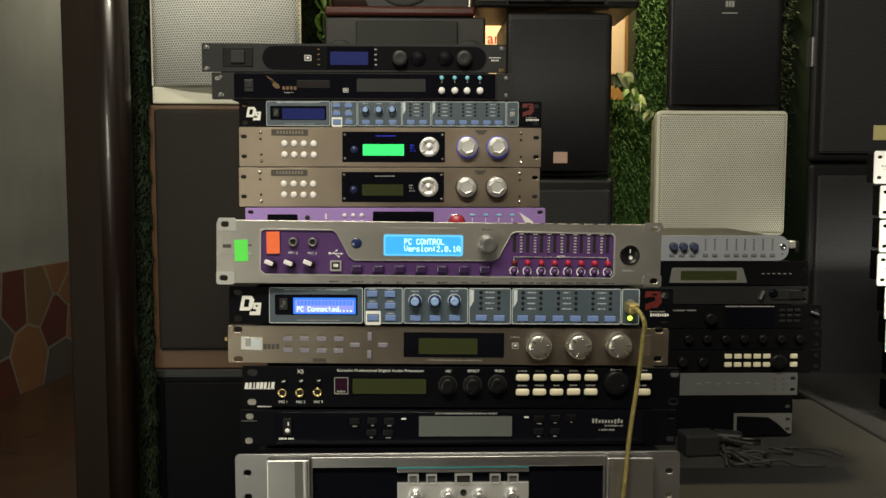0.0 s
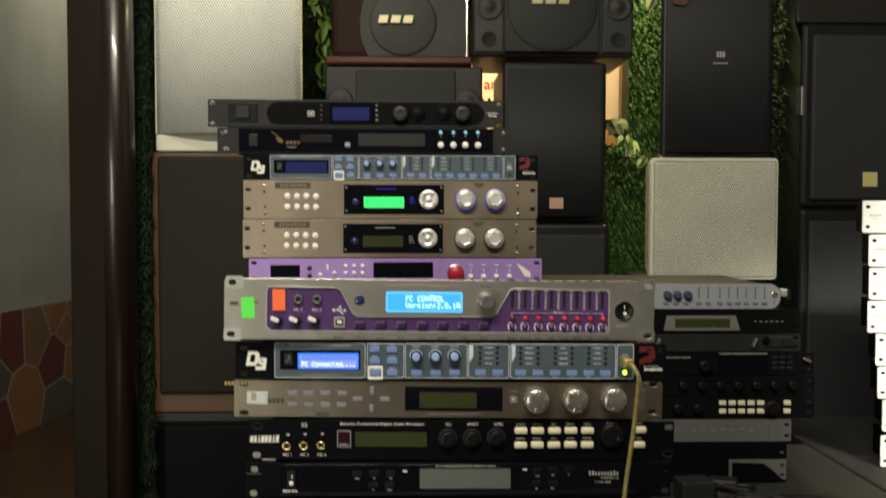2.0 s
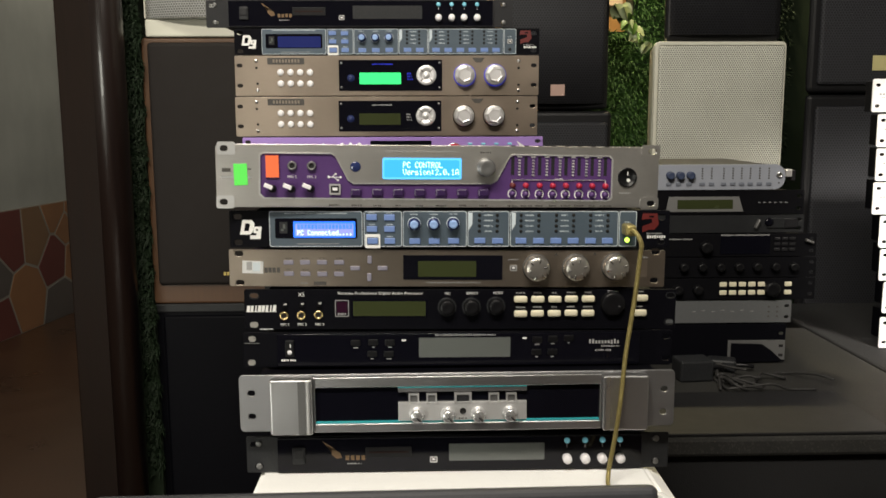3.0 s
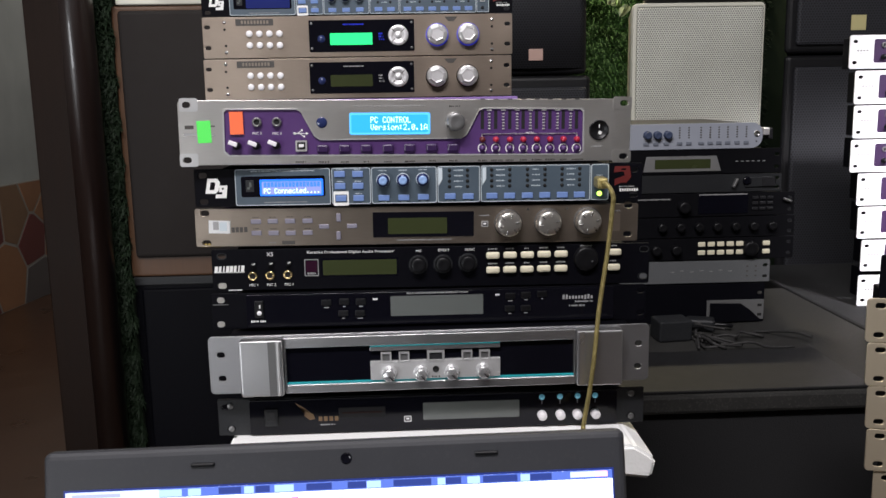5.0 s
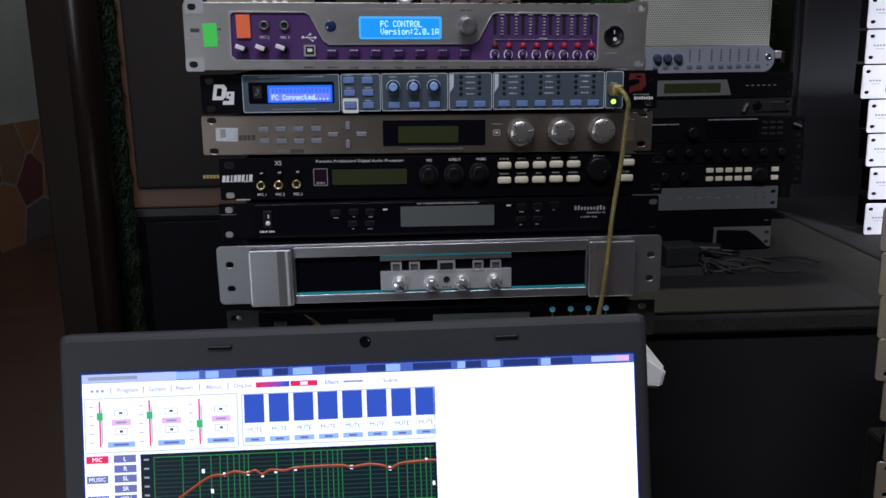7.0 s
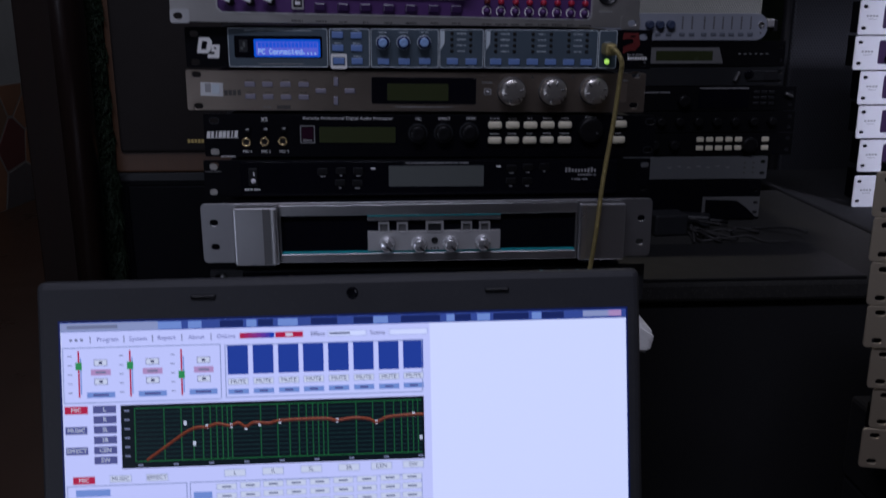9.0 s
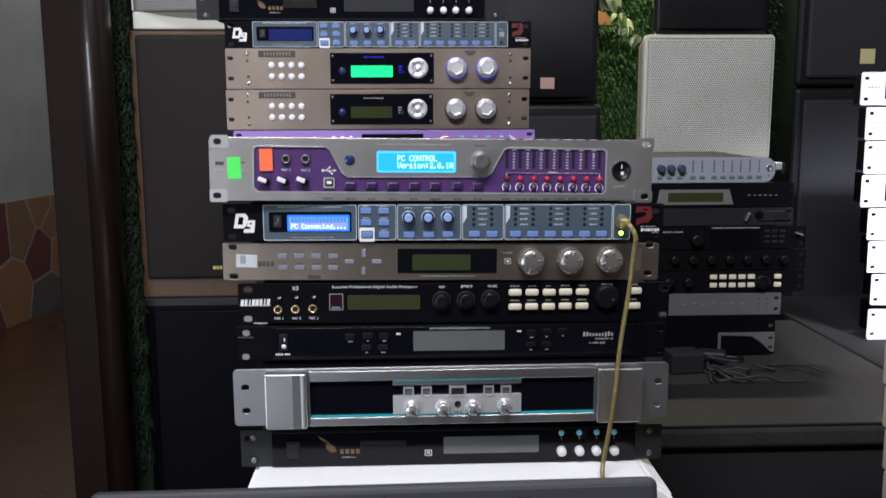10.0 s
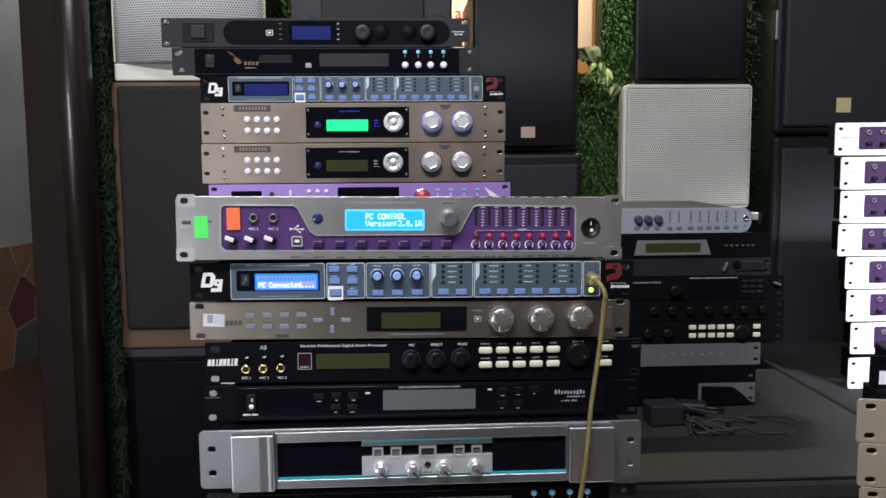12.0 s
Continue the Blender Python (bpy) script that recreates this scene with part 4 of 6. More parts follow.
# black wireless unit with ivory knobs
def wireless_unit(x, y, z, label):
    u = Rack("wireless_processor", label, "audio processor", x, y, z, 43, group="wireless processors")
    u.panel(GREYEAR if z > 1 else DARKG, [(9.0, 33.9), (14, 8), (468, 35), (468, 8)], corner=2)
    u.panel(BLACKG, x0=35, x1=451.3, z0=1.5, z1=41.5, out=4, thick=4, name="fascia", label="glossy black fascia")
    u.plate("fascia_edge", round_rect((35 + 451.3) / 2, 21.5, 451.3 - 35, 40, 2), GREYEAR, 4.1, 4.1, holes=[round_rect((35 + 451.3) / 2, 21.5, 451.3 - 36.6, 38.6, 1.6)])
    for x_, z_ in ((14, 35), (14, 8), (468, 35), (468, 8)):
        u.turned("rack_screw", x_, z_, [(3.6, 0), (3.4, 1.4), (2.4, 1.8), (0.001, 1.8)], KNOBG, 16)
    u.box("power_rocker", 59.9, 21.8, 14.4, 19.9, DARKG, 7, 4, 1)
    u.box("rocker_cap", 59.9, 23.9, 10.9, 11.9, GREYEAR, 8, 6, 1)
    a, b = 100.4, 26.2
    for k in range(3):
        u.plate("wing_feather", [(a - 14 + 4 * k, b + 12 - 5 * k), (a - 3 + 3 * k, b + 5 - 3 * k), (a + 6 + k, b - 3 - 2 * k), (a + 2, b - 4 - 2 * k), (a - 7 + 3 * k, b + 3 - 4 * k)], COPPER, 4.15, 0.3)
    u.plate("wing_mark", [(a - 3, b + 2), (a + 6, b - 2), (a + 8, b - 8), (a + 2, b - 9), (a - 4, b - 4)], COPPER, 4.2, 0.4, label="copper printed wing mark")
    for k in range(4):
        u.bar(a + 14 + 6 * k, b - 8, 4.2, 5.5, COPPER, 4.2)
    u.bar(a + 22, b - 15, 16, 1.4, GREYP, 4.2)
    u.box("card_slot", 161.3, 24.5, 52.2, 12.4, BLACKB, 4.6, 4, 0.4)
    u.box("card_lip", 161.3, 24.5, 44.7, 2.0, MAROON, 4.9, 4, 0.2)
    u.usb(212.5, 15.0, 8.5, 7, 4)
    u.plate("screen", round_rect(284.5, 23.2, 109.1, 20.1, 1), GREYLCD if z < 1 else DARKG, 4.3, 0.4, label="unlit grey screen")
    for x_, z_ in ((364.8, 35.4), (385.5, 35.4), (405.5, 35.4), (425.6, 35.4)):
        u.turned("indicator", x_, z_, [(3.4, 4), (3.2, 5), (1.8, 5.8), (0.001, 6)], LEDBLUE, 14, label="pale blue lens")
        u.bar(x_, z_ - 6.5, 0.8, 4, GREYP, 4.2)
    for x_, z_ in ((364.8, 14.8), (385.5, 14.8), (404.9, 14.8), (425.6, 14.8)):
        u.turned("white_knob", x_, z_, [(5.4, 4), (5.2, 11), (4.4, 12.6), (0.001, 12.6)], WHITEB, 20, label="off-white knob")
    return u.done()


# top unit
def slim_unit():
    u = Rack("wireless_receiver", "dark grey slim rack unit with dim blue screen, stacked topmost", "audio processor", -0.149, 0.475, 1.3275, 45)
    u.panel(GREYEAR, [(7.1, 38.7), (7.1, 5.4), (475.5, 38.2), (475.5, 5.1)], corner=2)
    for x, z in ((7.1, 38.7), (7.1, 5.4), (475.5, 38.2)):
        u.turned("rack_screw", x, z, [(3.6, 0), (3.4, 1.4), (2.4, 1.8), (0.001, 1.8)], KNOBG, 16)
    u.box("switch_surround", 57.0, 23.4, 47.4, 30.6, BLACKB, 1.6, 0, 1)
    u.box("power_rocker", 57.0, 23.4, 21.7, 19.8, DARKG, 5, 1.6, 1)
    x0, x1 = 95.5, 451.1
    u.plate("dark_fascia", round_rect((x0 + x1) / 2, 22.5, x1 - x0, 37, 18), BLACKP, 0.9, 0.9, label="matt black oval fascia")
    u.usb(167.6, 22.2, 11, 9, 0.8)
    u.plate("screen_surround", round_rect(234.8, 22.4, 74.1, 34.6, 1), BLACKG, 1.2, 0.4)
    u.plate("screen", round_rect(232.8, 21.9, 60.2, 20.7, 1), DBLUELCD, 1.4, 0.3, label="dim blue screen")
    for k in range(4):
        u.bar(184.4, 36 - 8 * k, 4, 1.6, COPPER, 1.0)
        u.bar(274.8, 36 - 8 * k, 4, 1.6, GREYP, 1.0)
    for x, z in ((313.8, 21.6), (415.5, 21.9)):
        knob(u, x, z, 13, GREYEAR, 12, name="grey_knob")
    for x, z in ((342.4, 21.7), (385.9, 21.8)):
        u.turned("flat_dial", x, z, [(13, 0.9), (12.6, 1.5), (0.001, 1.5)], BLACKP, 24)
    u.bar(464.9, 23.9, 19, 1.6, WHITEP)
    u.bar(464.9, 19.7, 12, 2, WHITEP)
    return u.done()


# bronze processors with round white buttons
def bronze_processor(x, z, lit, label):
    u = Rack("karaoke_processor", label, "audio processor", x, 0.472, z, 63, group="bronze processors")
    u.panel(CHAMPD, [(7.6, 47.8), (7.6, 16.4), (474.8, 47.1), (474.8, 16.4)], corner=2)
    for x_, z_ in ((34.1, 54.8), (35.1, 9.0), (450.3, 54.2), (450.3, 8.2)):
        u.turned("panel_screw", x_, z_, [(3.0, 0), (2.6, 1.2), (0.001, 1.5)], CHROME, 12)
    for x_, z_ in ((34.1, 43.9), (35.1, 19.4), (450.3, 43.2), (450.3, 16.7)):
        u.turned("screw_hole", x_, z_, [(2.0, 0), (2.0, 0.3)], HOLE, 10)
    u.box("name_plate", 80.6, 54.5, 58.0, 10.0, DARKP, 0.8, 0, 0.3)
    for k in range(9):
        cx, cz = 61.6, 54.6
        u.bar(cx + 4.9 * k, cz, 3.2, 5.2, CHAMP, 1.0)
    for x_, z_ in ((72.1, 37.0), (87.6, 36.9), (103.1, 36.8), (118.6, 36.7), (72.1, 19.5), (87.6, 19.4), (103.1, 19.2), (118.6, 19.1)):
        u.turned("round_button", x_, z_, [(5.2, 0), (5.0, 2.5), (4.0, 3.4), (0.001, 3.6)], WHITEB, 18, label="white round button")
    u.plate("display_window", round_rect(246.2, 31.9, 164.1, 48.5, 1.5), BLACKG, 0.8, 0.8, bevel=0.3)
    for x_, z_ in ((168.1, 51.2), (324.2, 51.4), (168.1, 13.3), (324.2, 12.6)):
        u.turned("panel_screw", x_, z_, [(2.2, 0.8), (1.8, 1.6), (0.001, 1.8)], KNOBG, 10)
    u.plate("screen", round_rect(229.7, 27.2, 66.0, 18.0, 1), GREENLCD if lit else OLIVE, 1.1, 0.3, label="lit green screen" if lit else "unlit olive screen")
    u.turned("infrared_window", 183.2, 27.6, [(6, 0.8), (6, 1.2), (0.001, 1.3)], IRBLUE, 16)
    u.bar(233.2, 49.4, 32, 1.8, BLUERING if lit else GREYP, 1.0)
    for k in range(3):
        cx, cz = 275.2, 34.6
        u.bar(cx + k * 0.8, cz - 4.4 * k, 6 + k, 2.2, BLUERING if lit else GREYP, 1.0)
    u.turned("round_pad", 303.2, 31.9, [(16, 0.8), (15.6, 3), (14.5, 3.8), (7.2, 3.8), (7.0, 3.0), (5.6, 3.0), (5.2, 4.2), (0.001, 4.4)], KNOBH, 36, label="silver round cursor pad")
    for k in range(4):
        an = radians(45 + 90 * k)
        cx, cz = 303.2, 31.9
        u.box("pad_gap", cx + 10.6 * math.cos(an), cz + 10.6 * math.sin(an), 6.6, 1.2, DARKP, 4.0, 3.5, 0, turn=-math.degrees(an))
    for x_, z_ in ((364.2, 31.9), (412.7, 32.0)):
        u.turned("knob_ring", x_, z_, [(17.8, 0), (17.6, 0.8), (16, 0.8)], BLUERING if lit else BLACKB, 36, label="lit blue ring" if lit else "")
        u.turned("rotary_knob", x_, z_, [(16.6, 0), (16.2, 9), (15.6, 11.5), (14.0, 12.2), (0.001, 12.2)], KNOBW, 40, label="silver rotary knob")
        u.turned("knob_cap", x_, z_, [(15.2, 11.8), (10.5, 15.4), (10.2, 15.4), (8.8, 14.9), (0.001, 14.9)], KNOBH, 6, turn=12.0 if x_ > 380 else 40.0, label="six-sided silver cap")
    cx, cz = 386.2, 56.0
    u.plate("badge", [(cx - 10, cz + 3), (cx + 10, cz + 3), (cx + 4, cz - 4), (cx - 4, cz - 4)], DARKP, 0.4, 0.4)
    return u.done()


# lilac processor
def lilac_processor():
    u = Rack("karaoke_processor", "lilac anodised karaoke processor with red knob, half hidden in stack", "audio processor", -0.084, 0.472, 1.0705, 42)
    u.panel(LILAC, [(8.4, 34.4), (8.4, 8.6), (474.2, 34.4), (474.2, 8.6)], corner=2)
    u.plate("display_window", round_rect(59.4, 21.0, 48.3, 20.4, 1), BLACKG, 0.6, 0.6)
    u.plate("screen", round_rect(253.4, 22.9, 98.4, 26.0, 1), BLACKG, 0.6, 0.6)
    u.turned("red_knob", 339.7, 18.1, [(13, 0), (12.6, 9), (11, 11), (0.001, 11.4)], RED, 30, label="red rotary knob")
    u.turned("red_knob_ring", 339.7, 18.1, [(14.4, 0), (14.4, 1), (13, 1)], CHROME, 30)
    for x, z in ((140.1, 18.1), (158.7, 29.6), (172.6, 29.6), (186.5, 29.6), (158.7, 18.1), (172.6, 18.1), (186.5, 18.1), (116.9, 15.3)):
        u.turned("round_button", x, z, [(3.4, 0), (3.2, 2.4), (0.001, 2.8)], WHITEB, 14)
    u.box("arrow_button", 129.0, 27.7, 3, 9, WHITEB, 2, 0, 0.6)
    for x, z in ((99.3, 25.8), (99.3, 13.4)):
        u.turned("jack_socket", x, z, [(4, 0), (3.8, 1.6), (0.001, 1.0)], DARKG, 16)
    for x, z in ((364.7, 30.5), (386.1, 30.5), (407.4, 30.5), (428.8, 30.5)):
        u.box("indicator", x, z, 7, 3.2, LEDBLUE, 1.4, 0, 0.6)
        u.turned("round_button", x, z - 18.5, [(4.4, 0), (4.2, 2.4), (0.001, 2.8)], WHITEB, 16)
        u.bar(x, z - 8, 1.2, 6, WHITEP)
    a, b = 455.7, 21.0
    u.plate("wing_mark", [(a - 16, b + 14), (a - 3, b + 6), (a + 8, b - 2), (a + 8, b - 10), (a - 2, b - 8), (a - 8, b + 2)], WHITEB, 0.4, 0.4, label="white printed wing mark")
    return u.done()


purple_processor()
management_processor(-0.0085, 0.0, 1.0025, True, "black and blue-grey speaker processor with lit blue screen, cable plugged in")
champagne_processor()
karaoke_processor(0.003, 0.006, 0.9085, "black karaoke processor with ivory buttons and gold jacks, in the stack")
black_effector()
power_amplifier()
wireless_unit(0.0, 0.004, 0.7435, "black wireless processor with ivory knobs, lowest in the stack")
slim_unit()
wireless_unit(-0.134, 0.474, 1.2838, "black wireless processor with grey ears and ivory knobs, upper stack")
management_processor(-0.0915, 0.473, 1.2418, False, "black and blue-grey speaker processor with dim screen, upper stack")
bronze_processor(-0.092, 1.1777, True, "bronze karaoke processor with lit green screen and blue-ringed knobs")
bronze_processor(-0.0935, 1.1137, False, "bronze karaoke processor switched off with two silver knobs")
lilac_processor()


# ---- supports ----
def flight_case(name, label, x0, x1, y0, y1, z1, material=BLACKCLOTH, z0=0.0):
    t = thing(name, label, "case", pose((x0 + x1) / 2, (y0 + y1) / 2, z0))
    w, d, h = (x1 - x0) / 2, (y1 - y0) / 2, z1 - z0
    part("case_body", rbox(-w, w, -d, d, 0, h * 0.8, 0.006), material, t)
    part("case_lid", rbox(-w - 0.002, w + 0.002, -d - 0.002, d + 0.002, h * 0.8, h, 0.006), material, t)
    return t


flight_case("equipment_case", "black cloth-covered equipment case carrying the stack", -0.225, 0.21, 0.0, 0.30, 0.7075)
flight_case("equipment_case", "black equipment case under the upper stack", -0.30, 0.13, 0.49, 0.82, 1.0703)

slab = thing("foam_slab", "white foam packing slab under the stack, chamfered ends", "packing foam", pose(0.002, 0.0, 0.7078))
bm = bmesh.new()
outline = [(-0.232, 0.0), (-0.236, 0.014), (-0.228, 0.0355), (0.214, 0.0355), (0.238, 0.019), (0.233, -0.004), (0.2, 0.0)]
front = [bm.verts.new((x * 0.995, -0.062, z)) for x, z in outline]
back = [bm.verts.new((x, 0.28, z)) for x, z in outline]
bm.faces.new(front)
bm.faces.new(back[::-1])
for k in range(len(outline)):
    j = (k + 1) % len(outline)
    bm.faces.new((front[j], front[k], back[k], back[j]))
bmesh.ops.recalc_face_normals(bm, faces=bm.faces[:])
bmesh.ops.bevel(bm, geom=bm.edges[:], offset=0.004, segments=2, affect="EDGES")
part("slab", bm, FOAM, slab)

cable = thing("usb_cable", "gold braided cable hanging from the lit processor", "cable", pose(0, 0, 0))
part("cord", tube([(0.1845, -0.020, 1.0225), (0.1872, -0.034, 1.0215), (0.1925, -0.037, 1.010), (0.1925, -0.033, 0.995), (0.1895, -0.028, 0.95), (0.180, -0.034, 0.890), (0.1735, -0.043, 0.84), (0.168, -0.046, 0.80), (0.161, -0.048, 0.758), (0.157, -0.08, 0.745), (0.156, -0.17, 0.70), (0.155, -0.24, 0.662)], 0.0025, 10), GOLDCABLE, cable)
part("plug", rbox(0.1785, 0.1905, -0.024, -0.002, 1.0165, 1.0285, 0.0025), GOLDCABLE, cable, "gold moulded plug")


# ---- laptop ----
def glow_mat(name, colour, strength=1.0):
    return mat(name, tuple(c * 0.3 for c in colour), 0.3, 0.0, 0.0, glow=strength, glow_colour=colour)


SCR_WHITE = glow_mat("screen_white", (0.80, 0.85, 1.0), 3.10)
SCR_BLUE = glow_mat("screen_royal_blue", (0.036, 0.085, 0.45), 2.00)
SCR_BAR = glow_mat("screen_title_bar", (0.07, 0.12, 0.42), 2.00)
SCR_PALE = glow_mat("screen_pale_lavender", (0.70, 0.73, 1.0), 2.90)
SCR_NAVY = glow_mat("screen_navy", (0.01, 0.02, 0.12), 2.00)
SCR_RED = glow_mat("screen_red", (0.72, 0.02, 0.08), 2.00)
SCR_RUST = glow_mat("screen_rust_line", (0.14, 0.03, 0.015), 2.00)
SCR_ORANGE = glow_mat("screen_orange_line", (0.42, 0.09, 0.03), 2.00)
SCR_GREEN = glow_mat("screen_green", (0.03, 0.22, 0.06), 1.80)
SCR_BRIGHTGREEN = glow_mat("screen_slider_green", (0.06, 0.45, 0.12), 2.00)
SCR_BLACK = glow_mat("screen_black", (0.006, 0.012, 0.016), 2.00)
SCR_GREY = glow_mat("screen_grey", (0.28, 0.31, 0.42), 2.00)
SCR_LINE = glow_mat("screen_pale_line", (0.45, 0.52, 0.75), 2.00)
SCR_EDGE = glow_mat("screen_button_edge", (0.34, 0.36, 0.50), 2.00)
SCR_TEXT = glow_mat("screen_text", (0.10, 0.11, 0.20), 2.00)
SCR_PINK = glow_mat("screen_pink", (0.75, 0.45, 0.72), 2.00)
SCR_SKY = glow_mat("screen_sky_blue", (0.30, 0.46, 0.90), 2.00)
SCR_SLATE = glow_mat("screen_slate_button", (0.14, 0.15, 0.36), 2.00)
SCR_DEEP = glow_mat("screen_deep_blue", (0.02, 0.035, 0.16), 2.00)
SCR_FAINT = glow_mat("screen_faint_grid", (0.016, 0.05, 0.045), 2.00)
SCR_DOT = glow_mat("screen_dot_white", (0.9, 0.95, 1.0), 2.40)


def laptop():
    t = thing("laptop", "open black laptop with a lit equaliser program on its screen", "laptop", pose(-0.066, -0.475, 0.6445, 0, -0.5, 0))
    part("base", rbox(-0.187, 0.1795, -0.245, 0.0, 0.0, 0.026, 0.005), LAPTOP, t)
    part("touchpad", rbox(-0.05, 0.04, -0.235, -0.18, 0.0255, 0.0268, 0.0005), DARKG, t)
    key = new_mesh("key", rbox(-0.008, 0.008, -0.008, 0.008, 0.0, 0.003, 0.0012), BLACKB)
    for r in range(6):
        for c in range(17):
            k = part("key", key, BLACKB, t)
            k.matrix_basis = pose(-0.155 + c * 0.0192 + 0.003 * (r % 2), -0.035 - r * 0.0192, 0.026)
    lid = new("lid", new_mesh("lid", rbox(-0.187, 0.1795, -0.004, 0.010, 0.0, 0.240, 0.0045, 3), LAPTOP))
    lid.parent = t
    lid.matrix_basis = pose(0, 0.004, 0.0265, -13.5, 0, 0)
    for x in (-0.09, 0.09):
        part("hinge", rbox(x - 0.025, x + 0.025, -0.006, 0.012, 0.018, 0.034, 0.004), LAPTOP, t)
    part("webcam", lathe([(0.0036, 0.0035), (0.0036, 0.0044), (0.003, 0.0046), (0.0025, 0.0042), (0.0001, 0.0044)], 18), BLACKG, lid).matrix_basis = pose(0.0015, 0, 0.2295)
    for x in (-0.088, 0.090):
        part("rubber_bumper", rbox(x - 0.0075, x + 0.0075, -0.0056, -0.003, 0.228, 0.2305, 0.001), BLACKB, lid)
    # display, millimetres from its top left corner
    X0, Z0, Y0, K, V = -0.1728, 0.2155, -0.0042, 0.000993, 0.000982

    def area(name, x, y, w, h, material, level=1):
        yy = Y0 - 0.00012 * level
        if not (name.startswith("title") or name in ("display", "window_buttons", "close_button")):
            x -= 3.0
        ob = part(name, rbox(X0 + x * K, X0 + (x + w) * K, yy, yy + 0.00012, Z0 - (y + h) * V, Z0 - y * V), material, lid)
        return ob

    def mid(name, x, y, w, h, material, level=1):
        return area(name, x - 0.31 * w, y - 0.31 * h, 0.62 * w, 0.62 * h, material, level)

    def words(text, x, y, size, material, level=3, align="CENTER"):
        ob = part("lettering", lettering(text, 0.78 * size / 1000, material, align=align, depth=0.00004), material, lid)
        ob.matrix_basis = pose(X0 + (x - 3.0) * K, Y0 - 0.00012 * level, Z0 - y * V)

    part("display_gap", rbox(X0 - 0.0012, X0 + 0.3437, Y0 - 0.00005, Y0 + 0.002, Z0 - 0.2030, Z0 + 0.0012), SCR_NAVY, lid)
    tagged(area("display", 0, 0, 345, 206, SCR_WHITE, 1), "brightly lit white display")
    area("program_panel", 3.5, 5.6, 222, 200, SCR_PALE, 1.5)
    area("title_bar", 0, 0, 345, 5.6, SCR_BAR, 2)
    area("title_pale", 0, 0.2, 58, 5.2, SCR_LINE, 3)
    area("title_text", 4, 1.6, 30, 2.2, SCR_GREY, 4)
    for x, w in ((62, 10), (95, 14), (118, 9), (150, 16), (176, 12), (205, 24), (238, 10), (262, 22), (292, 14)):
        area("title_shade", x, 0.6, w, 4.2, SCR_DEEP, 3)
    for x, w in ((58, 14), (76, 8), (111, 6), (130, 12), (188, 9), (233, 5), (252, 8), (286, 6)):
        area("title_glint", x, 0.6, w, 4.4, SCR_SKY, 4)
    area("window_buttons", 318, 0.6, 24, 3.6, SCR_LINE, 4)
    area("close_button", 334, 0.6, 8, 3.6, SCR_PINK, 5)
    for text, (x, y) in (("Program", (30.9, 10.6)), ("System", (49.0, 10.6)), ("Report", (65.8, 10.5)), ("About", (83.7, 10.6)), ("OnLine", (101.6, 10.6))):
        words(text, x, y, 4.8, SCR_SLATE)
    for x in (20.5, 40.5, 57.5, 75.0, 92.5):
        mid("menu_rule", x, 10.6, 0.9, 7.0, SCR_GREY, 2)
    for k in range(3):
        mid("printed_marks", 9.0 + 3.2 * k, 10.6, 2.6, 2.6, SCR_GREY, 2)
    x, y = 121.2, 10.5
    for k in range(8):
        blend = k / 7
        strip = glow_mat("screen_strip", (0.72 * (1 - blend) + 0.02 * blend, 0.03 + 0.05 * blend, 0.10 + 0.5 * blend), 2.0)
        mid("level_strip", x - 10.2 + 2.6 * k, y, 4.2, 5.6, strip, 2)
    mid("red_badge", 139.6, 10.5, 27, 5.6, SCR_RED, 2)
    mid("badge_mark", 139.6, 10.5, 7, 3, SCR_DOT, 3)
    words("Effect", 157.0, 10.6, 5.0, SCR_TEXT)
    mid("text_field", 174.9, 10.6, 38, 6, SCR_LINE, 2)
    mid("text_field_face", 174.9, 10.6, 37, 5.2, SCR_WHITE, 3)
    mid("printed_marks", 170.3, 10.5, 20, 2.2, SCR_GREY, 4)
    words("Scene", 193.5, 10.7, 5.0, SCR_TEXT)
    mid("text_field", 212.4, 10.7, 38, 6, SCR_LINE, 2)
    mid("text_field_face", 212.4, 10.7, 37, 5.2, SCR_WHITE, 3)

    def frame_box(x0, y0, x1, y1):
        for a, b, w, h in ((x0, y0, x1 - x0, 0.6), (x0, y1, x1 - x0, 0.6), (x0, y0, 0.6, y1 - y0), (x1, y0, 0.6, y1 - y0)):
            area("panel_line", a, b, w, h, SCR_LINE, 2)

    frame_box(3.7, 15.1, 97.5, 48.9)
    frame_box(100.4, 15.8, 220.1, 48.2)
    frame_box(3.9, 100.2, 75.1, 143.4)
    frame_box(77.2, 100.1, 218.4, 146.4)
    for (x, y), knob_y in (((13.2, 31.5), -7), ((43.7, 31.7), -7), ((74.3, 31.9), 2)):
        mid("slider_track", x, y, 1.6, 46, SCR_RED, 2)
        mid("slider_shade", x + 1.2, y + 1.2, 1.2, 36, SCR_SKY, 2)
        mid("slider_grip", x, y + 0.7 * knob_y, 6, 7.5, SCR_BRIGHTGREEN, 3)
        for k in range(5):
            mid("scale_mark", x - 5.2, y - 11 + 5.6 * k, 4, 0.9, SCR_GREY, 2)
    for x, y in ((26.2, 24.7), (57.0, 24.7), (87.6, 24.7)):
        mid("step_button", x, y, 13, 6.5, SCR_EDGE, 2)
        mid("step_face", x, y, 11.6, 5.2, SCR_DOT, 2.5)
        mid("step_arrow", x, y, 3.4, 2.6, SCR_TEXT, 3)
        mid("value_field", x, y + 5.9, 19, 6, SCR_PINK, 2)
        mid("value_mark", x, y + 5.9, 10, 2, SCR_GREY, 3)
        mid("step_button", x, y + 11.6, 13, 6.5, SCR_EDGE, 2)
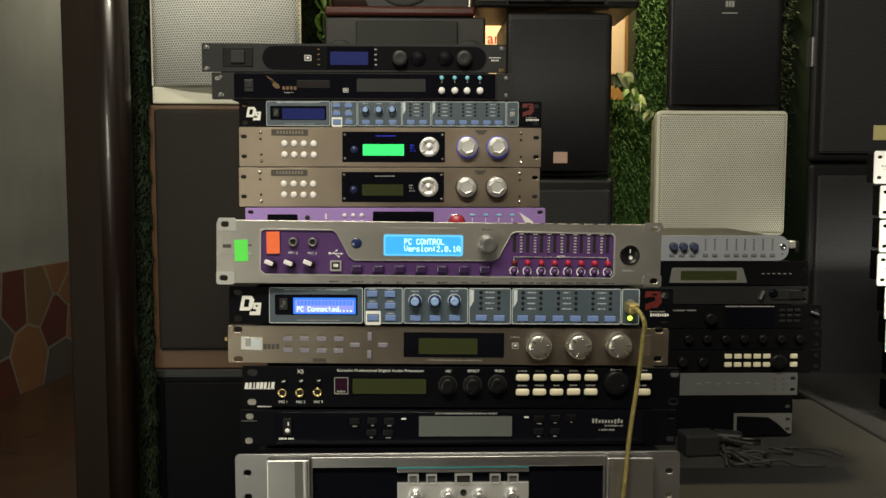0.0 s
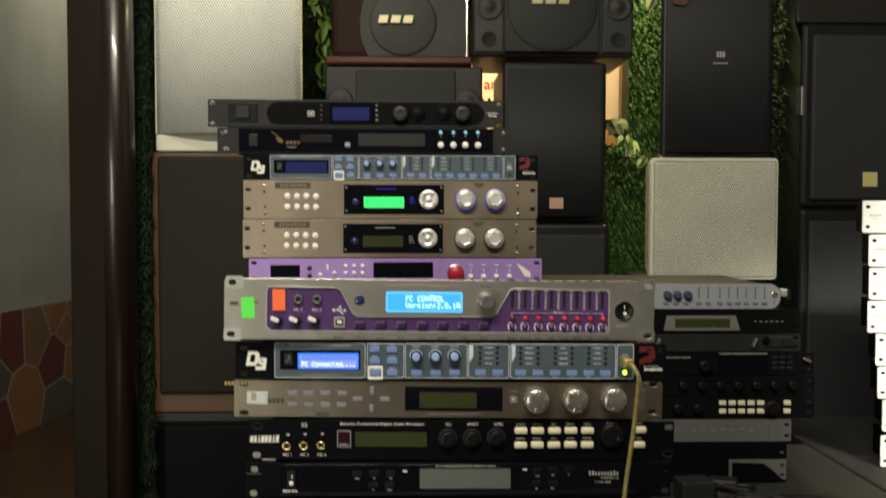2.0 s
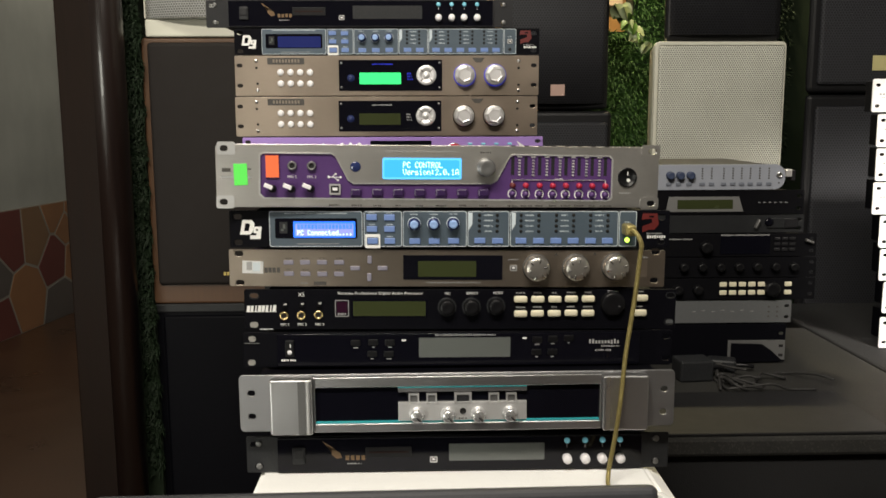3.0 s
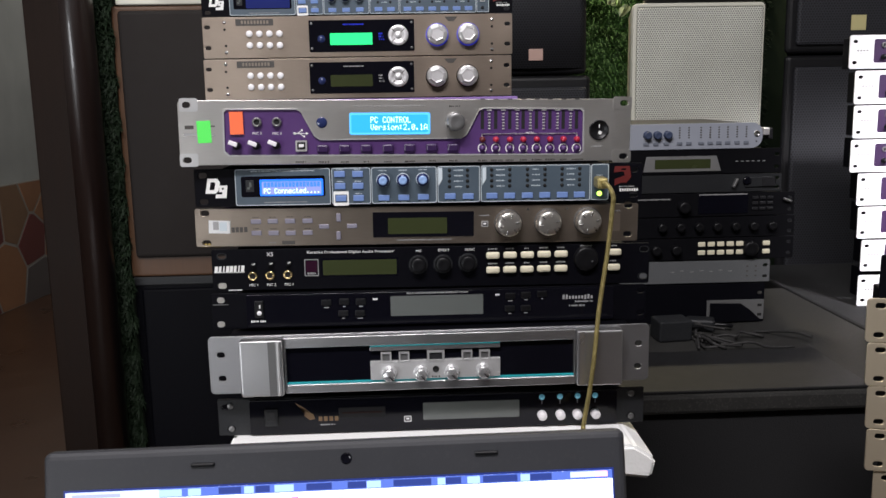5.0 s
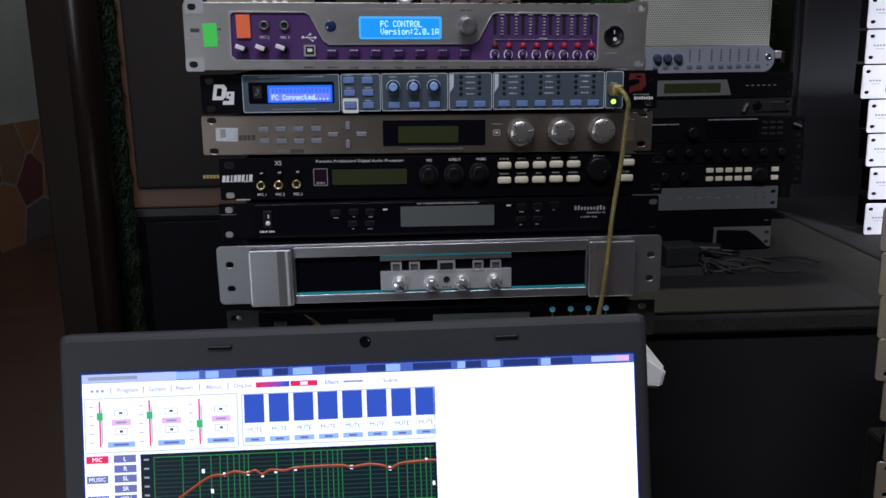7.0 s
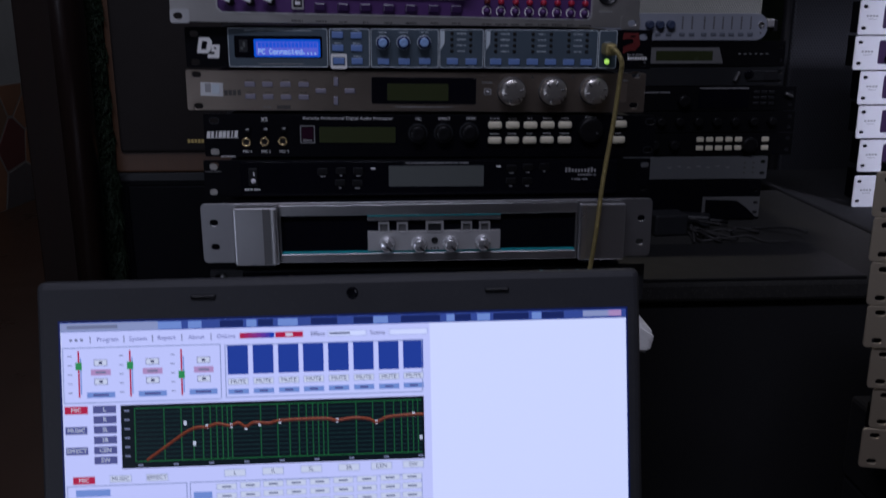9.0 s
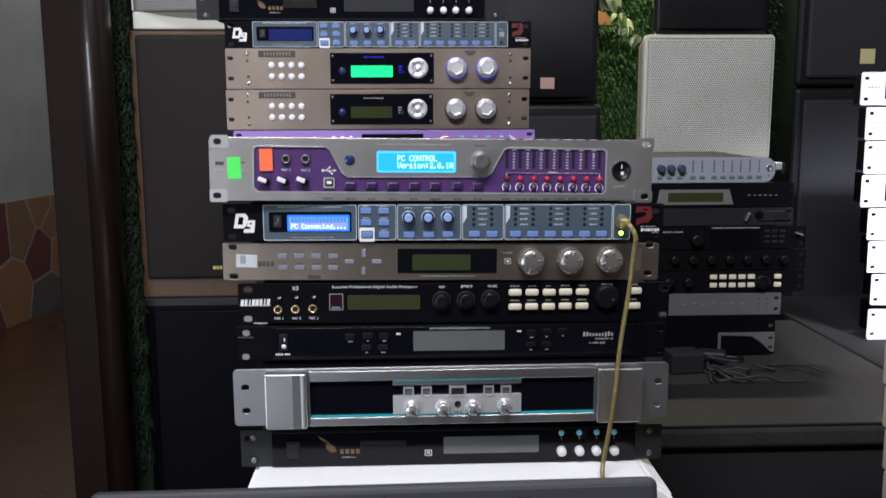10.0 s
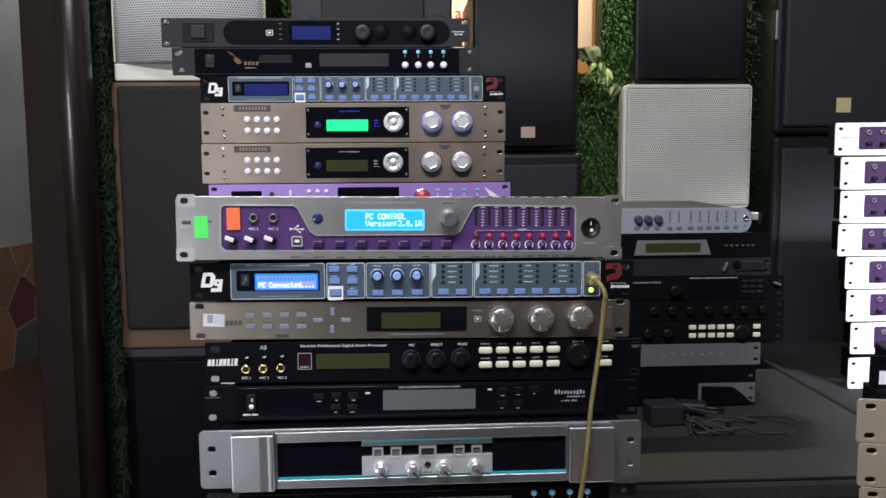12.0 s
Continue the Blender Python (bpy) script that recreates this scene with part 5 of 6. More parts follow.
        mid("step_face", x, y + 11.6, 11.6, 5.2, SCR_DOT, 2.5)
        mid("step_arrow", x, y + 11.6, 3.4, 2.6, SCR_TEXT, 3)
    for x, y in ((26.0, 44.5), (56.7, 44.5), (87.1, 44.3)):
        mid("channel_label", x, y, 27, 5.6, SCR_SKY, 2)
        mid("channel_mark", x, y, 15, 2.2, SCR_SLATE, 3)
    for x, y in ((108.2, 25.3), (123.5, 25.2), (138.8, 25.1), (153.9, 25.0), (169.2, 24.9), (184.5, 24.8), (199.9, 24.9), (215.0, 24.7)):
        mid("level_meter", x, y, 20, 29, SCR_BLUE, 2)
        mid("mute_button", x, y + 13.5, 20, 6.6, SCR_LINE, 2)
        mid("mute_face", x, y + 13.5, 19, 5.6, SCR_DOT, 3)
        words("MUTE", x, y + 13.5, 4.6, SCR_TEXT, 4)
        mid("output_label", x, y + 19.6, 20, 5.2, SCR_SKY, 2)
        mid("output_mark", x, y + 19.6, 8, 2, SCR_SLATE, 3)
    gx0, gy0 = 37.2, 51.2
    gx1, gy1 = 221.0, 88.0
    area("equaliser_graph", gx0, gy0, gx1 - gx0, gy1 - gy0 + 2.4, SCR_BLACK, 2)
    ax0, ax1 = gx0 + 8, gx1 - 1.5
    for k in range(13):
        area("grid_line", ax0, gy0 + 2 + k * (gy1 - gy0 - 4) / 12, ax1 - ax0, 0.55, SCR_GREEN if k in (0, 12) else SCR_FAINT, 3)
    for d in range(3):
        for n in range(1, 10):
            p = (d + math.log10(n)) / 3.0
            if p <= 1:
                area("grid_line", ax0 + p * (ax1 - ax0), gy0 + 2, 0.5, gy1 - gy0 - 4, SCR_GREEN, 3)
    for k in range(6):
        mid("scale_mark", gx0 + 3.6, gy0 + 3.5 + 5.6 * k, 5, 1.8, SCR_GREY, 3)
    for k in range(9):
        mid("scale_mark", ax0 + 3 + k * (ax1 - ax0 - 4) / 8, gy1 + 0.6, 5, 1.8, SCR_GREY, 3)
    curve = [(52.3, 85.3), (66.2, 75.4), (77.5, 67.9), (83.7, 65.9), (88.5, 66.0), (95.1, 64.1), (102.4, 65.5), (107.5, 63.9), (112.1, 66.5), (116.9, 64.1), (126.2, 64.7), (132.4, 63.4), (149.1, 62.9), (161.5, 63.1), (167.7, 64.3), (178.1, 63.1), (187.4, 64.3), (191.5, 66.3), (198.9, 63.3), (214.5, 62.3), (220.9, 62.3)]
    part("curve_glow", tube([(X0 + (x - 3.0) * K, Y0 - 0.0004, Z0 - (y + 0.5) * V) for x, y in curve], 0.0008, 5), SCR_RUST, lid, "dull red curve shadow")
    part("response_curve", tube([(X0 + (x - 3.0) * K, Y0 - 0.0005, Z0 - y * V) for x, y in curve], 0.0005, 5), SCR_ORANGE, lid, "orange response curve")
    for x, y in ((75.6, 63.3), (88.5, 66.0), (103.2, 65.9), (112.1, 67.4), (120.4, 65.2), (132.7, 64.2), (167.5, 64.7), (191.5, 66.5), (214.5, 62.3), (80.9, 76.1), (218.8, 77.0)):
        mid("curve_node", x, y, 2.6, 4.0, SCR_DOT, 6)
    for text, (x, y), m_ in (("MIC", (10.9, 53.6), SCR_RED), ("MUSIC", (10.6, 66.1), SCR_SLATE), ("EFFECT", (10.7, 78.7), SCR_SLATE), ("L", (27.7, 53.5), SCR_SLATE), ("R", (27.8, 59.8), SCR_SLATE), ("SL", (27.8, 65.9), SCR_SLATE), ("SR", (27.7, 72.3), SCR_SLATE), ("CEN", (27.6, 78.6), SCR_SLATE), ("SW", (27.6, 84.8), SCR_SLATE)):
        mid("menu_button", x, y, 22 if len(text) < 4 else 21, 7.6, m_, 2)
        words(text, x, y, 4.6, SCR_DOT, 4)
    for text, (x, y), m_ in (("MIC", (14.2, 95.4), SCR_RED), ("MUSIC", (36.0, 95.0), SCR_LINE), ("EFFECT", (57.8, 94.9), SCR_LINE), ("L", (104.7, 93.7), SCR_LINE), ("R", (127.7, 93.4), SCR_LINE), ("SL", (151.0, 93.0), SCR_LINE), ("SR", (174.1, 92.8), SCR_LINE), ("CEN", (194.0, 92.6), SCR_LINE), ("SW", (213.6, 92.2), SCR_LINE)):
        y += 1.6
        mid("tab_button", x, y, 21, 7.4, m_, 2)
        if m_ is SCR_LINE:
            mid("tab_face", x, y, 20, 6.4, SCR_DOT, 3)
        words(text, x, y, 4.6, SCR_DOT if m_ is SCR_RED else SCR_TEXT, 4)
    mid("blue_header", 19.4, 104.9, 33, 7, SCR_SKY, 2)
    mid("value_box", 19.6, 111.0, 26, 6, SCR_LINE, 2)
    for c, (x, y) in enumerate(((99.4, 103.8), (113.7, 103.3), (127.7, 103.0), (141.6, 102.8), (156.0, 102.7), (170.4, 102.4), (184.8, 102.1), (199.2, 101.7), (212.7, 101.6))):
        for r in range(6):
            mid("table_cell", x, y + 5.7 * r, 20, 6.4, SCR_LINE, 2)
            mid("table_face", x, y + 5.7 * r, 19, 5.6, SCR_DOT, 3)
            mid("table_mark", x, y + 5.7 * r, 9, 1.8, SCR_GREY, 4)
    for x, y in ((85.0, 108.6), (85.1, 114.0)):
        mid("blue_header", x, y, 18, 7, SCR_SKY, 2)
    return t


laptop()


# ---- desk and laptop table ----
def table(name, label, x0, x1, y0, y1, z, top_mat, body_mat, thick=0.03):
    t = thing(name, label, "table", pose((x0 + x1) / 2, (y0 + y1) / 2, 0))
    w, d = (x1 - x0) / 2, (y1 - y0) / 2
    part("tabletop", rbox(-w, w, -d, d, z - thick, z, 0.006), top_mat, t)
    part("front_skirt", rbox(-w + 0.01, w - 0.01, -d + 0.012, -d + 0.03, 0.0, z - thick), body_mat, t)
    for s in (-1, 1):
        part("side_panel", rbox(s * (w - 0.02) - 0.009, s * (w - 0.02) + 0.009, -d + 0.03, d - 0.02, 0.0, z - thick), body_mat, t)
    return t


table("laptop_table", "black cloth-covered table under the laptop", -0.30, 0.165, -0.76, -0.10, 0.6443, BLACKCLOTH, BLACKCLOTH)
table("desk", "dusty grey desk with adapters and cables on it", 0.245, 0.797, 0.245, 0.90, 0.686, GREYCLOTH, BLACKCLOTH)
table("side_desk", "dark desk carrying the stack of white amplifiers", 0.801, 1.50, 0.52, 1.15, 0.686, BLACKCLOTH, BLACKCLOTH)
# no real board: a dark sheet added where shadow falls on the desktop
board = thing("desk_shade_sheet", "thin dark sheet standing in for the shadow along the desk's front edge", "board", pose(0.448, 0.345, 0.6862))
part("shade_sheet", rbox(-0.197, 0.197, -0.096, 0.096, 0.0, 0.005, 0.0015), SHADESHEET, board)


# ---- second stack on the desk ----
NAVYKNOB = mat("dusty_navy_plastic", (0.035, 0.05, 0.10), 0.5, 0.0, 0.2, 60, dust=0.05)
DUSTBTN = mat("dusty_grey_blue_button", (0.14, 0.155, 0.19), 0.55, 0.0, 0.15, 60)


def mixer_unit():
    u = Rack("mixing_processor", "pale blue-white mixing unit with blue knobs, topmost on the desk stack", "mixer", 0.3815, 0.63, 1.0105, 47, depth=0.25, body=GREYEAR)
    u.plate("front_panel", round_rect(241.3, 23.5, 482, 46, 20, 8), mat("pale_grey_panel", (0.29, 0.31, 0.36), 0.55, 0.0, 0.15, 30, dust=0.1, spec=0.25), 2, 5, bevel=0.5)
    for x in (271, 289, 308):
        knob(u, x, 27, 7.4, NAVYKNOB, 12, name="blue_knob")
        u.box("push_button", x - 2, 11, 10, 6, DUSTBTN, 4, 2, 1)
    for x in (330, 347, 369, 386, 402, 418, 435, 452):
        for k in range(5):
            u.bar(x, 39 - 4.4 * k, 3.0, 2.6, DARKP, 2.2)
        u.box("push_button", x, 11, 10, 6, DUSTBTN, 4, 2, 1)
    u.turned("jack_socket", 471, 27, [(6, 2), (5.6, 4), (3, 4), (2.6, 2.4)], CHROME, 18)
    u.turned("panel_screw", 471, 13, [(1.6, 2), (1.4, 2.6), (0.001, 2.7)], DARKP, 10)
    u.box("side_connector", 490, 30, 12, 14, KNOBS, 0, -16, 2)
    u.box("side_connector", 499, 26, 8, 20, GREYEAR, -2, -20, 2)
    return u.done()


DUSKRACK = mat("dusty_black_rack_steel", (0.0045, 0.0045, 0.0058), 0.6, 0.0, 0.4, 60, dust=0.004, spec=0.06)


def dark_rack(name, label, right, z, h, y=0.63, material=DUSKRACK, depth=0.25):
    u = Rack(name, label, "audio processor", right - 0.2413, y, z, h, depth=depth, body=DUSKRACK)
    u.panel(material, [(474, h * 0.25), (474, h * 0.75)], corner=2)
    return u


mixer_unit()
u = dark_rack("rack_player", "black rack unit with a grey framed screen, dusty", 0.660, 0.9655, 45)
u.plate("screen_frame", [(228, 5.5), (234, 33), (362, 33), (371, 5.5)], mat("dull_silver_frame", (0.20, 0.20, 0.20), 0.5, 0.3, 0.15, 20, dust=0.1), 2.2, 2.2, bevel=0.3)
u.plate("screen", round_rect(300, 19, 102, 17, 1), OLIVE, 2.5, 0.4)
for k in range(6):
    u.bar(400 + 10 * k, 22, 5, 1.2, GREYP)
u.done()
u = dark_rack("rack_player", "dusty grey-black rack unit with a sloping front", 0.662, 0.9315, 33, material=DARKG)
u.box("handle", 215, 17, 5, 18, KNOBG, 9, 0, 2, turn=25)
u.box("handle", 395, 17, 5, 18, KNOBG, 9, 0, 2, turn=25)
u.box("drive_door", 440, 18, 50, 18, DARKG, 3, 0, 1)
u.box("end_badge", 458, 18, 24, 16, GREYEAR, 3.6, 3, 1)
u.turned("dial", 418, 20, [(8, 0), (7.6, 4), (6, 5), (0.001, 4)], BLACKG, 20)
u.done()
u = dark_rack("rack_player", "black rack unit with a dark display and silver keys", 0.688, 0.8875, 43)
u.plate("display_window", round_rect(350, 22, 92, 34, 1), BLACKG, 1, 1)
u.bar(350, 40, 90, 2.2, GREYP, 1.2)
knob(u, 276, 18, 11, BLACKB, 14)
for c in range(3):
    for r in range(3):
        u.box("silver_key", 409 + 14 * c, 33 - 10 * r, 11, 5.5, GREYEAR, 2.4, 0, 1)
u.box("lever", 468, 28, 16, 5, KNOBG, 8, 0, 2, turn=20)
u.bar(222, 33, 60, 2.2, GREYP, 1.2)
u.done()
u = dark_rack("rack_player", "plain black rack unit with a row of knobs", 0.690, 0.8485, 38)
for k in range(7):
    knob(u, 235 + 34 * k, 20, 8, BLACKB, 11, name="black_knob")
u.done()
u = dark_rack("karaoke_processor", "black karaoke processor with small ivory buttons on the desk", 0.690, 0.8065, 41)
for c in range(5):
    for r in range(2):
        u.box("ivory_button", 310 + 17.8 * c, 29.5 - 15.5 * r, 13.5, 8.6, IVORY, 4, 0, 1.5)
for r in range(2):
    u.box("ivory_button", 431, 29.5 - 15.5 * r, 13.5, 8.6, IVORY, 4, 0, 1.5)
knob(u, 400, 21, 14, BLACKB, 14, name="jog_wheel")
for x in (225, 262):
    knob(u, x, 20, 9, BLACKB, 12, name="black_knob")
u.done()
u = dark_rack("rack_processor", "silver-grey faced rack unit on the desk stack", 0.648, 0.7625, 42, material=mat("dull_grey_panel", (0.12, 0.125, 0.13), 0.55, 0.2, 0.12, 10, BRUSH, dust=0.2))
for x in (440, 456):
    for z in (12, 21, 30):
        u.bar(x, z, 4, 2.6, DARKP)
for k in range(7):
    u.bar(300 + 18 * k, 22 + (k % 2) * 2, 7, 1.4, GREYP)
u.done()
u = dark_rack("rack_processor", "grey rack unit standing on the desk, lowest of the stack", 0.640, 0.6862, 74, material=BLACKP)
u.box("silver_plate", 428, 24, 108, 38, mat("dull_silver_plate", (0.13, 0.13, 0.13), 0.55, 0.2, 0.12, 10, BRUSH), 1.5, 0, 0.5)
u.plate("dark_flap", [(378, 3), (378, 39), (436, 37), (452, 26), (476, 4)], BLACKP, 9, 3)
for z in (14, 32):
    u.box("slot_mark", 474, z, 8, 5, HOLE, 1.8, 1.4, 0)
u.done()


def adapter(x, y, z, w, d, h, turn):
    t = thing("power_adapter", "dusty black power adapter lying on the desk", "power adapter", pose(x, y, z, 0, 0, turn))
    part("adapter_case", rbox(-w / 2, w / 2, -d / 2, d / 2, 0, h, 0.004), DARKG, t)
    part("adapter_plug", tube([(w / 2 - 0.002, 0, h / 2), (w / 2 + 0.02, 0, h / 2), (w / 2 + 0.03, 0.004, h * 0.4)], 0.004, 8), BLACKB, t)
    return t


adapter(0.435, 0.532, 0.6862, 0.060, 0.046, 0.038, 6)
adapter(0.505, 0.585, 0.6862, 0.050, 0.032, 0.022, -18)
DUSTCORD = mat("dusty_black_cord", (0.020, 0.019, 0.019), 0.6, 0.0, 0.4, 60, dust=0.1)
for seed in range(6):
    random.seed(40 + seed)
    c = thing("loose_cable", "thin black cable lying loosely on the desk", "cable", pose(0, 0, 0), group="loose cables")
    x, y = random.uniform(0.45, 0.52), random.uniform(0.47, 0.58)
    pts = []
    for k in range(9):
        pts.append((x, y, 0.689 + random.uniform(0, 0.014)))
        x = min(0.66, x + random.uniform(-0.02, 0.048))
        y = min(0.61, max(0.45, y + random.uniform(-0.05, 0.05)))
    part("cord", tube(pts, 0.0024, 7), DUSTCORD, c)


# ---- stacks of amplifiers ----
DARKPURPLE = mat("dark_purple_window", (0.034, 0.014, 0.052), 0.4, 0.0, 0.15, 30)


def white_processor(x, z, n):
    u = Rack("white_processor", "white rack processor with a purple window, stacked on the side desk", "audio processor", x + 0.2413, 0.72, z, 63, group="white processors", depth=0.11, body_w=0.40)
    win = round_rect(243, 33, 392, 44, 4)
    u.panel(WHITEENAMEL, [(11, 12), (11, 51), (471, 12), (471, 51)], [win], 4)
    u.panel(DARKPURPLE, x0=40, x1=446, z0=6, z1=60, out=-1.4, thick=2, name="inset_panel", label="purple inset panel")
    for a in (66, 94, 122):
        u.jack(a, 44, 5, KNOBG)
        u.turned("level_knob", a, 22, [(5, -1.4), (4.6, 8), (0.001, 8.4)], BLACKB, 16)
    for k in range(4):
        u.bar(16 + 6 * k, 34, 4, 3.2, GREYP)
    u.bar(26, 28, 16, 1.2, GREYP)
    return u.done()


for n, (x, z) in enumerate(((0.820, 1.1497), (0.834, 1.0835), (0.836, 1.0183), (0.8345, 0.9531), (0.852, 0.8879), (0.857, 0.8225), (0.868, 0.7568), (0.866, 0.6865))):
    white_processor(x, z, n)


def near_rack(name, label, category, left, z, h, group="", y=-0.085):
    """A unit of the near stack, turned a little towards the laptop; left is its ear's edge."""
    return Rack(name, label, category, left + 0.2341, y - 0.0584, z, h, yaw=-14, depth=0.08, group=group)


def gold_amplifier(x, z, n):
    u = near_rack("gold_amplifier", "pale gold rack amplifier with oval slots in its ear", "amplifier", x, z, 47, "gold amplifiers")
    u.panel(GOLDPANEL, [(13, 8), (13, 39), (470, 8), (470, 39)], corner=4, slot=(10.5, 6))
    u.box("raised_fascia", 241, 23.5, 424, 44, GOLDPANEL, 5, 0, 2)
    return u.done()


for n, x in enumerate((0.447, 0.450, 0.4535, 0.456, 0.4665, 0.4745, 0.469)):
    gold_amplifier(x, 0.858 - 0.0473 * n, n)
u = near_rack("black_processor", "black rack unit with a white paper label on the gold amplifiers", "audio processor", 0.4585, 0.9053, 44.5)
u.panel(BLACKP, [(13, 8), (13, 36.5), (470, 8), (470, 36.5)], corner=2, slot=(11, 6))
u.box("paper_label", 18, 22, 18, 14, WHITEB, 0.5, 0, 0.1, label="white paper label")
u.done()
flight_case("equipment_case", "black equipment case under the gold amplifiers", 0.56, 0.90, -0.17, 0.10, 0.5738)


# ---- loudspeakers ----
def cabinet(name, label, x0, x1, y0, depth, z0, z1, material, r=0.006, taper=0.0):
    t = thing(name, label, "loudspeaker", pose((x0 + x1) / 2, y0, z0))
    w = (x1 - x0) / 2
    bm = rbox(-w, w, 0.0, depth, 0.0, z1 - z0, r, 3)
    for v in bm.verts:
        v.co.x *= 1 - taper * max(0.0, v.co.y - 0.03) / depth / w
    part("cabinet", bm, material, t)
    return t, w, z1 - z0


def grille_sheet(w, h0, h1, bulge, n=24):
    """A perforated front that bows outward."""
    bm = bmesh.new()
    cols = []
    for k in range(n + 1):
        a = -1 + 2 * k / n
        y = -0.004 - bulge * (1 - a * a)
        cols.append((bm.verts.new((a * w, y, h0)), bm.verts.new((a * w, y, h1)), bm.verts.new((a * w, 0.004, h0)), bm.verts.new((a * w, 0.004, h1))))
    for p, q in zip(cols, cols[1:]):
        bm.faces.new((p[0], q[0], q[1], p[1])).smooth = True
        bm.faces.new((p[1], q[1], q[3], p[3]))
        bm.faces.new((p[2], q[2], q[0], p[0]))
    bm.faces.new((cols[0][0], cols[0][1], cols[0][3], cols[0][2]))
    bm.faces.new((cols[-1][2], cols[-1][3], cols[-1][1], cols[-1][0]))
    bmesh.ops.recalc_face_normals(bm, faces=bm.faces[:])
    return bm


def disc_ring(r0, r1, out):
    return lathe([(r1, 0.0), (r1, 0.0035), (r1 - 0.003, 0.005), (r0, 0.0045), (r0 - 0.004, 0.0052), (0.0005, 0.0056)], 48)


MARK = mat("dull_champagne_metal", (0.30, 0.27, 0.17), 0.4, 0.6, 0.2, 60)


def led_marks(t, rows, material, slant=0.0):
    bm = bmesh.new()
    for x, z, w, h, y in rows:
        geo = rbox(x - w / 2, x + w / 2, y - 0.0012, y, z - h / 2, z + h / 2)
        me = bpy.data.meshes.new("tmp")
        for v in geo.verts:
            v.co.x += slant * (v.co.z - z)
        geo.to_mesh(me)
        geo.free()
        bm.from_mesh(me)
        bpy.data.meshes.remove(me)
    part("maker_mark", bm, material, t)


# white tall speaker on a walnut one on a black one
t, w, h = cabinet("loudspeaker", "black floor loudspeaker under the walnut one", -0.742, -0.36, 1.345, 0.36, 0.0, 0.655, BLACKP)
part("grille", rbox(-w + 0.02, w - 0.02, -0.008, 0.002, 0.03, h - 0.03, 0.006), BLACKP, t, "black cloth grille")
part("top_edge", rbox(-w, w, -0.004, 0.02, h - 0.022, h + 0.003, 0.004), DARKG, t)
led_marks(t, [(-0.01 + 0.012 * k, 0.05, 0.009, 0.012, -0.0085) for k in range(4)], GREYP)
t, w, h = cabinet("loudspeaker", "walnut veneer loudspeaker with a dark brown cloth grille", -0.742, -0.36, 1.335, 0.36, 0.659, 1.343, WALNUT)
part("grille", rbox(-w + 0.018, w - 0.018, -0.014, 0.002, 0.052, h - 0.012, 0.010, 3), BROWNCLOTH, t, "dark brown cloth grille")
led_marks(t, [(0.0 + 0.0085 * k, 0.082, 0.006, 0.009, -0.0145) for k in range(7)], mat("gold_print", (0.45, 0.33, 0.10), 0.4, 0.5, 0.0))
t, w, h = cabinet("loudspeaker", "tall white loudspeaker with a bowed perforated metal grille", -0.728, -0.352, 1.34, 0.32, 1.345, 2.12, CREAM, 0.012, 0.09)
part("grille", grille_sheet(w - 0.003, 0.045, h - 0.03, 0.048), GRILLEW, t, "white perforated metal grille")
part("base_strip", rbox(-w, w, -0.010, 0.004, 0.0, 0.043, 0.004), CREAM, t)
part("side_trim", rbox(-w - 0.001, -w + 0.003, -0.008, 0.002, 0.045, h - 0.02, 0.001), CREAM, t)

# karaoke speaker in mahogany, on a grey-fronted one
t, w, h = cabinet("loudspeaker", "black loudspeaker standing hidden behind the stack", -0.29, 0.11, 1.47, 0.3, 0.0, 1.372, BLACKBOX)
t, w, h = cabinet("karaoke_speaker", "black karaoke loudspeaker with a grey flat front", -0.305, 0.128, 1.46, 0.28, 1.375, 1.588, BLACKBOX)
part("front_panel", rbox(-w + 0.085, w - 0.075, -0.012, 0.002, 0.006, h - 0.012, 0.004), BAFFLE, t, "flat grey front panel")
for s in (-1, 1):
    part("tweeter", lathe([(0.036, 0), (0.035, 0.006), (0.028, 0.004), (0.012, 0.010), (0.0005, 0.014)], 28), BAFFLED, t).matrix_basis = pose(s * (w - 0.042), 0, h * 0.55)
    part("port", lathe([(0.022, 0), (0.021, 0.004), (0.018, 0.001), (0.0005, 0.0012)], 24), HOLE, t).matrix_basis = pose(s * (w - 0.042), 0, h * 0.2)

t, w, h = cabinet("karaoke_speaker", "red mahogany karaoke loudspeaker with a round black front", -0.29, 0.085, 1.48, 0.27, 1.612, 1.808, MAROON, 0.02)
for z0, z1 in ((-0.022, 0.004), (h - 0.004, h + 0.018)):
    part("end_plate", rbox(-w - 0.014, w + 0.016, -0.03, 0.285, z0, z1, 0.008, 3), MAHOG, t, "lacquered red mahogany plate")
part("baffle", sheet([[(-0.085, 0.004), (-0.105, 0.05), (-0.108, 0.1), (-0.1, 0.15), (-0.08, h - 0.004), (w - 0.004, h - 0.004), (w - 0.004, 0.004)]], 0.004, -0.008, 0.001, BAFFLED, "baffle"), BAFFLED, t, "soft black front baffle")
part("woofer_cover", disc_ring(0.080, 0.092, 0.012), BAFFLED, t).matrix_basis = pose(0.012, -0.007, h * 0.5)
part("corner_post", lathe([(0.006, 0), (0.006, 0.01)], 12), CHROME, t).matrix_basis = pose(w + 0.002, -0.012, h * 0.95)
part("edge_trim", rbox(w - 0.002, w + 0.001, -0.011, -0.006, 0.004, h - 0.004), CHROME, t)
led_marks(t, [(-0.042 + 0.034 * k, h * 0.53, 0.025, 0.020, -0.022) for k in range(3)], MARK, 0.25)

